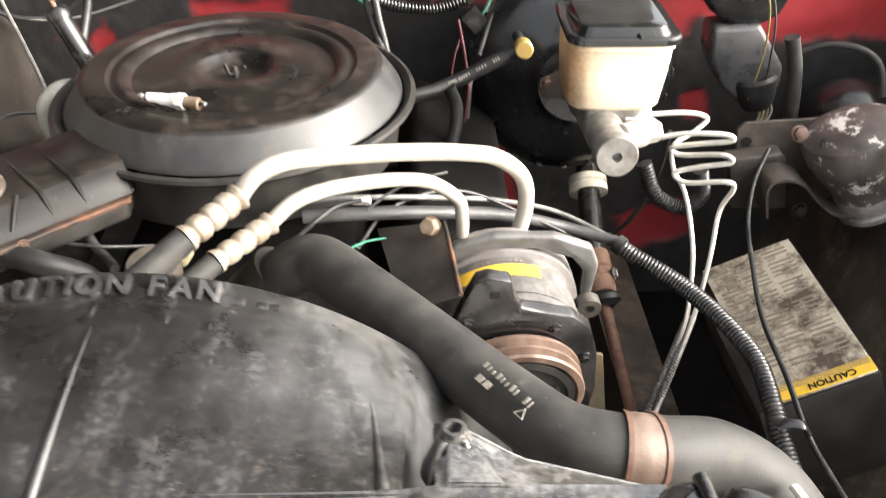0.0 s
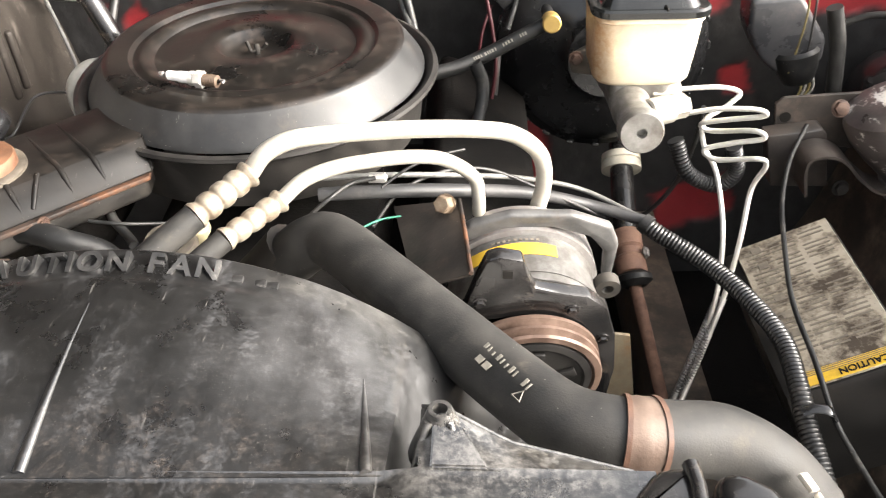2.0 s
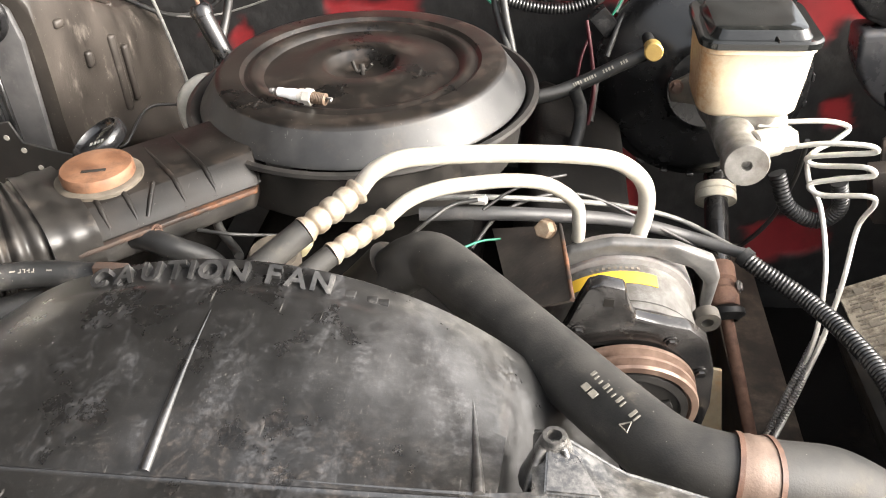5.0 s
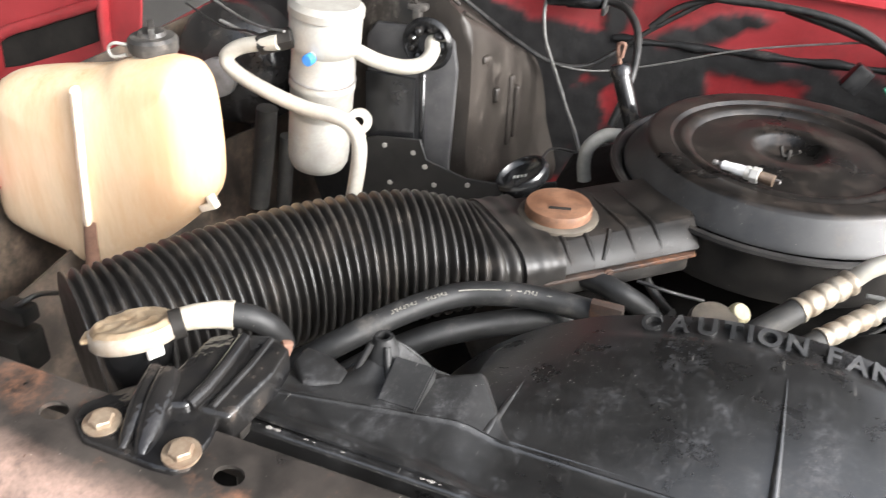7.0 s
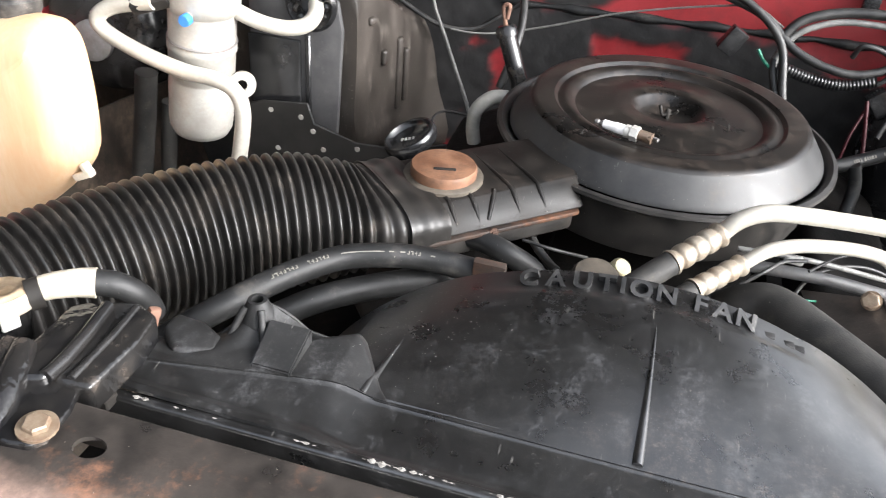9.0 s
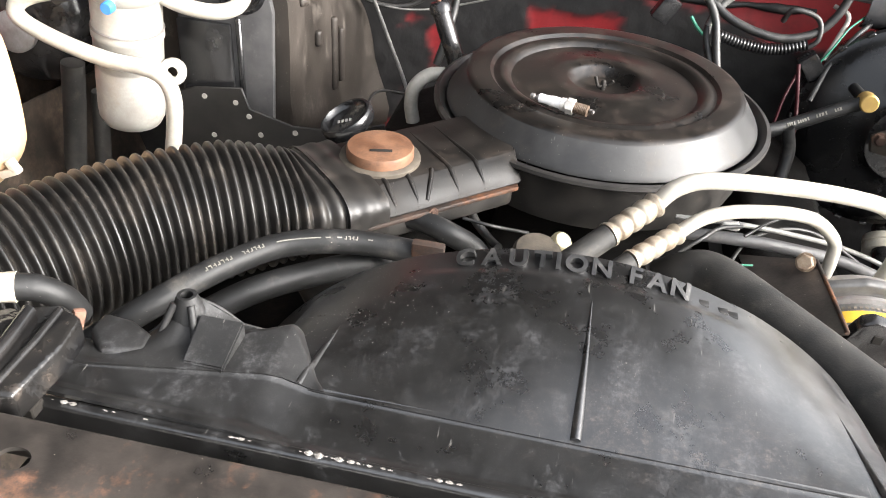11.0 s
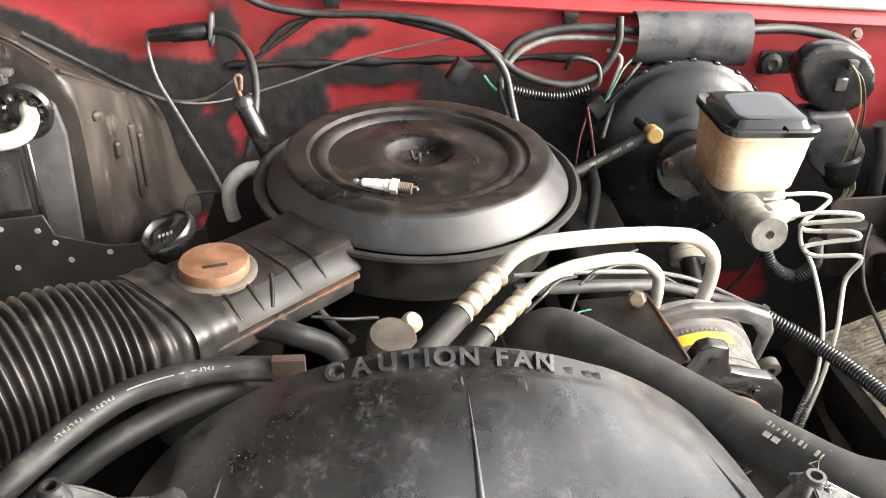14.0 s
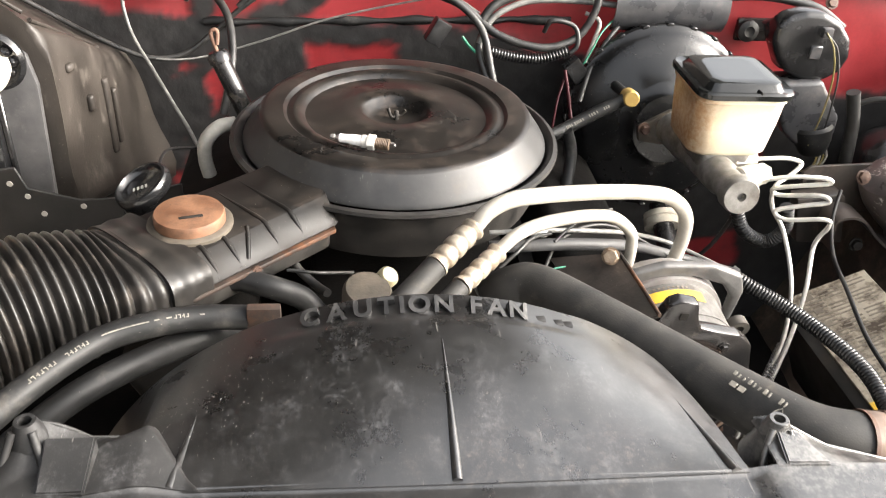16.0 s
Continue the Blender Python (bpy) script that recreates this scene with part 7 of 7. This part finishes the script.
solo("ribbed_loom", ribbed([(0.512, 0.050, 0.887), (0.532, 0.040, 0.843), (0.573, 0.040, 0.822), (0.592, 0.030, 0.849), (0.579, 0.020, 0.895)], 0.011, 0.005, 0.0015, 12, 6), M_LOOM, "ribbed black loom under the master cylinder", "wiring loom")
for p, rz in (((0.069, 0.272, 1.062), 30), ((0.292, 0.25, 1.012), -40)):
    solo("connector", rbox((-0.014, -0.009, -0.02), (0.014, 0.009, 0.02), 0.003, 2, Matrix.Translation(p) @ pose(0, 0, 0, 0, rz, 10)), M_PLASTIC, "black plastic wiring connector", "connector", "wiring connectors")

# ---- corner behind the tank ----
corner = thing("cowl_corner", (-1.0, 0.25, 1.05), "red cowl corner with a dark sheet for the shade in its opening", "cowl corner")
FQ = frame_at((0, 0, 0), (1, 0, 0), (0, -1, 0))
part("panel", prism([(q[0], q[2]) for q in [(-1.604, 0.250, 1.013), (-1.167, 0.250, 1.064), (-1.193, 0.250, 0.935), (-1.243, 0.250, 0.847), (-1.670, 0.250, 0.668), (-1.755, 0.250, 0.630)]], -0.256, -0.25, FQ, 0.002), M_RED, corner)
# Dark sheet laid on the panel in place of the opening's shade.
part("opening", prism([(q[0], q[2]) for q in [(-1.566, 0.249, 0.870), (-1.422, 0.249, 0.926), (-1.293, 0.249, 0.980), (-1.298, 0.249, 0.908), (-1.363, 0.249, 0.880), (-1.517, 0.249, 0.820), (-1.573, 0.249, 0.805)]], -0.2505, -0.2475, FQ, 0.001), M_INK_HOLE, corner, "dark sheet for the shade in the opening")
part("rim", tube([(-1.609, 0.245, 0.785), (-1.570, 0.245, 0.873), (-1.423, 0.245, 0.934), (-1.273, 0.245, 0.990)], 0.012, 10, 6), M_RED, corner)
part("rim", tube([(-1.264, 0.245, 1.012), (-1.273, 0.245, 0.957), (-1.278, 0.245, 0.890)], 0.012, 10, 6), M_RED, corner)

blower = thing("blower_motor", (-0.944, 0.150, 0.932), "black blower motor with a round grey plate", "blower motor")
BLW = Vector((-0.931, 0.160, 0.946))
part("housing", lathe([(0, -0.1), (0.1, -0.1), (0.11, -0.02), (0.1, 0.0), (0.06, 0.02), (0, 0.02)], BLW, (0.1, -1, 0.1), 36), M_BLACKMETAL, blower)
part("plate", lathe([(0, 0), (0.034, 0), (0.034, 0.012), (0.028, 0.016), (0, 0.016)], Vector((-0.930, 0.130, 0.939)), (0.1, -1, 0.1), 28), M_DULL, blower, "grey round motor plate")
part("wire", tube([(-0.895, 0.100, 1.051), (-0.864, 0.100, 1.042), (-0.819, 0.080, 1.041), (-0.773, 0.050, 1.053)], 0.003, 8), M_WIREGREY, blower)

# ---- small things ----
EXTRA = [
    ("wire", [(-0.812, -0.020, 1.125), (-0.750, -0.050, 1.118), (-0.698, -0.080, 1.121), (-0.650, -0.100, 1.128)], 0.0018, M_WIREGREY, "thin grey wire to the accumulator"),
    ("wire", [(-0.879, 0.000, 1.107), (-0.800, -0.030, 1.093), (-0.731, -0.060, 1.104), (-0.677, -0.100, 1.113)], 0.0018, M_WIRE, "thin black wire to the accumulator"),
    ("wire", [(0.266, 0.220, 1.024), (0.276, 0.200, 0.974), (0.280, 0.180, 0.932), (0.272, 0.160, 0.881)], 0.0028, M_REDWIRE, "dark red wire beside the booster"),
    ("wire", [(0.249, 0.100, 0.978), (0.260, 0.100, 0.946), (0.256, 0.080, 0.914), (0.245, 0.050, 0.897)], 0.009, M_RUBBER_DARK, "short black hose behind the air cleaner"),
    ("wire", [(0.156, -0.240, 1.006), (0.181, -0.220, 1.015), (0.211, -0.200, 1.017), (0.236, -0.180, 1.012)], 0.0016, M_WIRE, "thin black wire behind the pipes"),
    ("wire", [(0.089, -0.280, 0.999), (0.109, -0.270, 1.013), (0.128, -0.250, 1.017), (0.151, -0.240, 1.017)], 0.0022, M_WIRE, "thin black wire under the pipes"),
    ("wire", [(0.145, -0.250, 0.966), (0.171, -0.200, 0.976), (0.217, -0.150, 0.968), (0.267, -0.120, 0.949), (0.333, -0.100, 0.905), (0.405, -0.080, 0.855)], 0.0022, M_WIRE, "thin black wire arching behind the pipes"),
    ("wire", [(0.131, -0.270, 0.975), (0.144, -0.260, 0.977), (0.157, -0.250, 0.976), (0.173, -0.240, 0.972)], 0.0012, M_GREEN, "green wire below the pipes"),
    ("wire", [(-0.138, -0.200, 0.968), (-0.126, -0.220, 0.957), (-0.105, -0.240, 0.948), (-0.093, -0.260, 0.953)], 0.005, M_WIRE, "black line under the air cleaner"),
    ("wire", [(-0.136, -0.250, 0.977), (-0.101, -0.250, 0.973), (-0.065, -0.220, 0.952)], 0.002, M_WIRE, "thin black wire under the air cleaner"),
    ("wire", [(-0.371, 0.000, 0.930), (-0.324, -0.020, 0.945), (-0.317, 0.050, 0.963), (-0.282, 0.100, 0.944)], 0.002, M_WIRE, "thin wire behind the oil filler"),
    ("wire", [(-0.747, -0.520, 0.931), (-0.725, -0.520, 0.949), (-0.724, -0.500, 0.946), (-0.751, -0.450, 0.907)], 0.003, M_WIRE, "black wire by the radiator"),
    ("wire", [(0.741, 0.200, 1.004), (0.757, 0.200, 0.956), (0.765, 0.200, 0.913), (0.770, 0.200, 0.878)], 0.011, M_WIRE, "thick black harness beside the wiper motor"),
    ("wire", [(0.781, 0.250, 0.959), (0.814, 0.240, 0.975), (0.853, 0.220, 0.978), (0.881, 0.200, 0.961), (0.890, 0.180, 0.919)], 0.005, M_RUBBER, "grey hose arching over the fender"),
    ("wire", [(-0.287, 0.330, 1.192), (-0.260, 0.330, 1.161), (-0.217, 0.330, 1.142), (-0.146, 0.330, 1.133), (-0.073, 0.320, 1.136), (0.001, 0.310, 1.134), (0.060, 0.300, 1.122), (0.109, 0.285, 1.097), (0.140, 0.270, 1.064), (0.154, 0.245, 1.012), (0.167, 0.220, 0.960), (0.172, 0.190, 0.925)], 0.006, M_WIRE, "black harness along the upper firewall"),
    ("wire", [(-0.242, 0.340, 1.071), (-0.203, 0.340, 1.108), (-0.147, 0.340, 1.130)], 0.005, M_WIRE, "black taped wire behind the relay"),
    ("wire", [(0.242, 0.290, 1.060), (0.251, 0.280, 1.082), (0.288, 0.280, 1.073), (0.294, 0.270, 1.045), (0.274, 0.270, 1.026)], 0.004, M_WIRE, "black wire loop on the firewall"),
    ("wire", [(0.308, 0.300, 1.089), (0.330, 0.290, 1.079), (0.323, 0.280, 1.051), (0.308, 0.260, 1.021)], 0.0035, M_GREYHOSE, "tan wire beside the booster"),
]
for name, pts, r, m, text in EXTRA:
    solo(name, tube(pts, r, 8), m, text, "wire", "engine bay wires")
for pts, r in (([(-0.772, 0.030, 0.948), (-0.785, 0.030, 0.868), (-0.804, 0.030, 0.765)], 0.017), ([(-0.756, 0.060, 0.891), (-0.765, 0.060, 0.828), (-0.774, 0.060, 0.756)], 0.013)):
    solo("drain_hose", tube(pts, r, 14), M_RUBBER, "dusty grey rubber hose behind the accumulator", "hose", "hoses behind the accumulator")
solo("splash_plate", prism([(q[0], q[2]) for q in [(0.397, -0.120, 0.704), (0.447, -0.120, 0.696), (0.467, -0.120, 0.565), (0.399, -0.120, 0.569)]], 0.115, 0.12, frame_at((0, 0, 0), (1, 0, 0), (0, -1, 0)), 0.001), M_TAN, "dirty tan plate beside the compressor", "plate")
tie = thing("cable_tie", (0.575, -0.364, 0.820), "black plastic cable tie round the loom", "cable tie")
part("strap", tube([(0.557, -0.370, 0.830), (0.567, -0.370, 0.835), (0.581, -0.373, 0.835), (0.589, -0.373, 0.825)], 0.006, 8, 6, True, 0.4), M_PLASTIC, tie)
solo("washer_dome", lathe([(0.075, -0.03), (0.072, 0.0), (0.06, 0.03), (0.035, 0.045), (0, 0.05)], (0.897, 0.260, 0.850), (0, -0.3, 1), 30), M_BLACKMETAL, "dusty black rounded housing on the inner fender", "housing")
solo("terminal_clip", rbox((-0.01, -0.006, -0.004), (0.01, 0.006, 0.004), 0.002, 1, Matrix.Translation((0.148, -0.200, 0.992))), M_STEEL, "small bright metal clip", "clip")
solo("fender_connector", rbox((-0.018, -0.012, -0.01), (0.018, 0.012, 0.01), 0.004, 2, Matrix.Translation((-0.738, -0.520, 0.932))), M_DARKSTEEL, "black connector by the radiator", "connector", "wiring connectors")
solo("fender_block", rbox((-0.03, -0.02, -0.03), (0.03, 0.02, 0.02), 0.006, 2, Matrix.Translation((-0.760, -0.520, 0.884))), M_DARKSTEEL, "dark bracket by the radiator", "bracket")
for pt in ((-0.128, 0.345, 1.150), (0.254, 0.345, 1.122)):
    solo("harness_clip", rbox((-0.012, -0.006, -0.012), (0.012, 0.006, 0.014), 0.003, 2, Matrix.Translation(pt)), M_PLASTIC, "black plastic harness clip on the firewall", "clip", "harness clips")
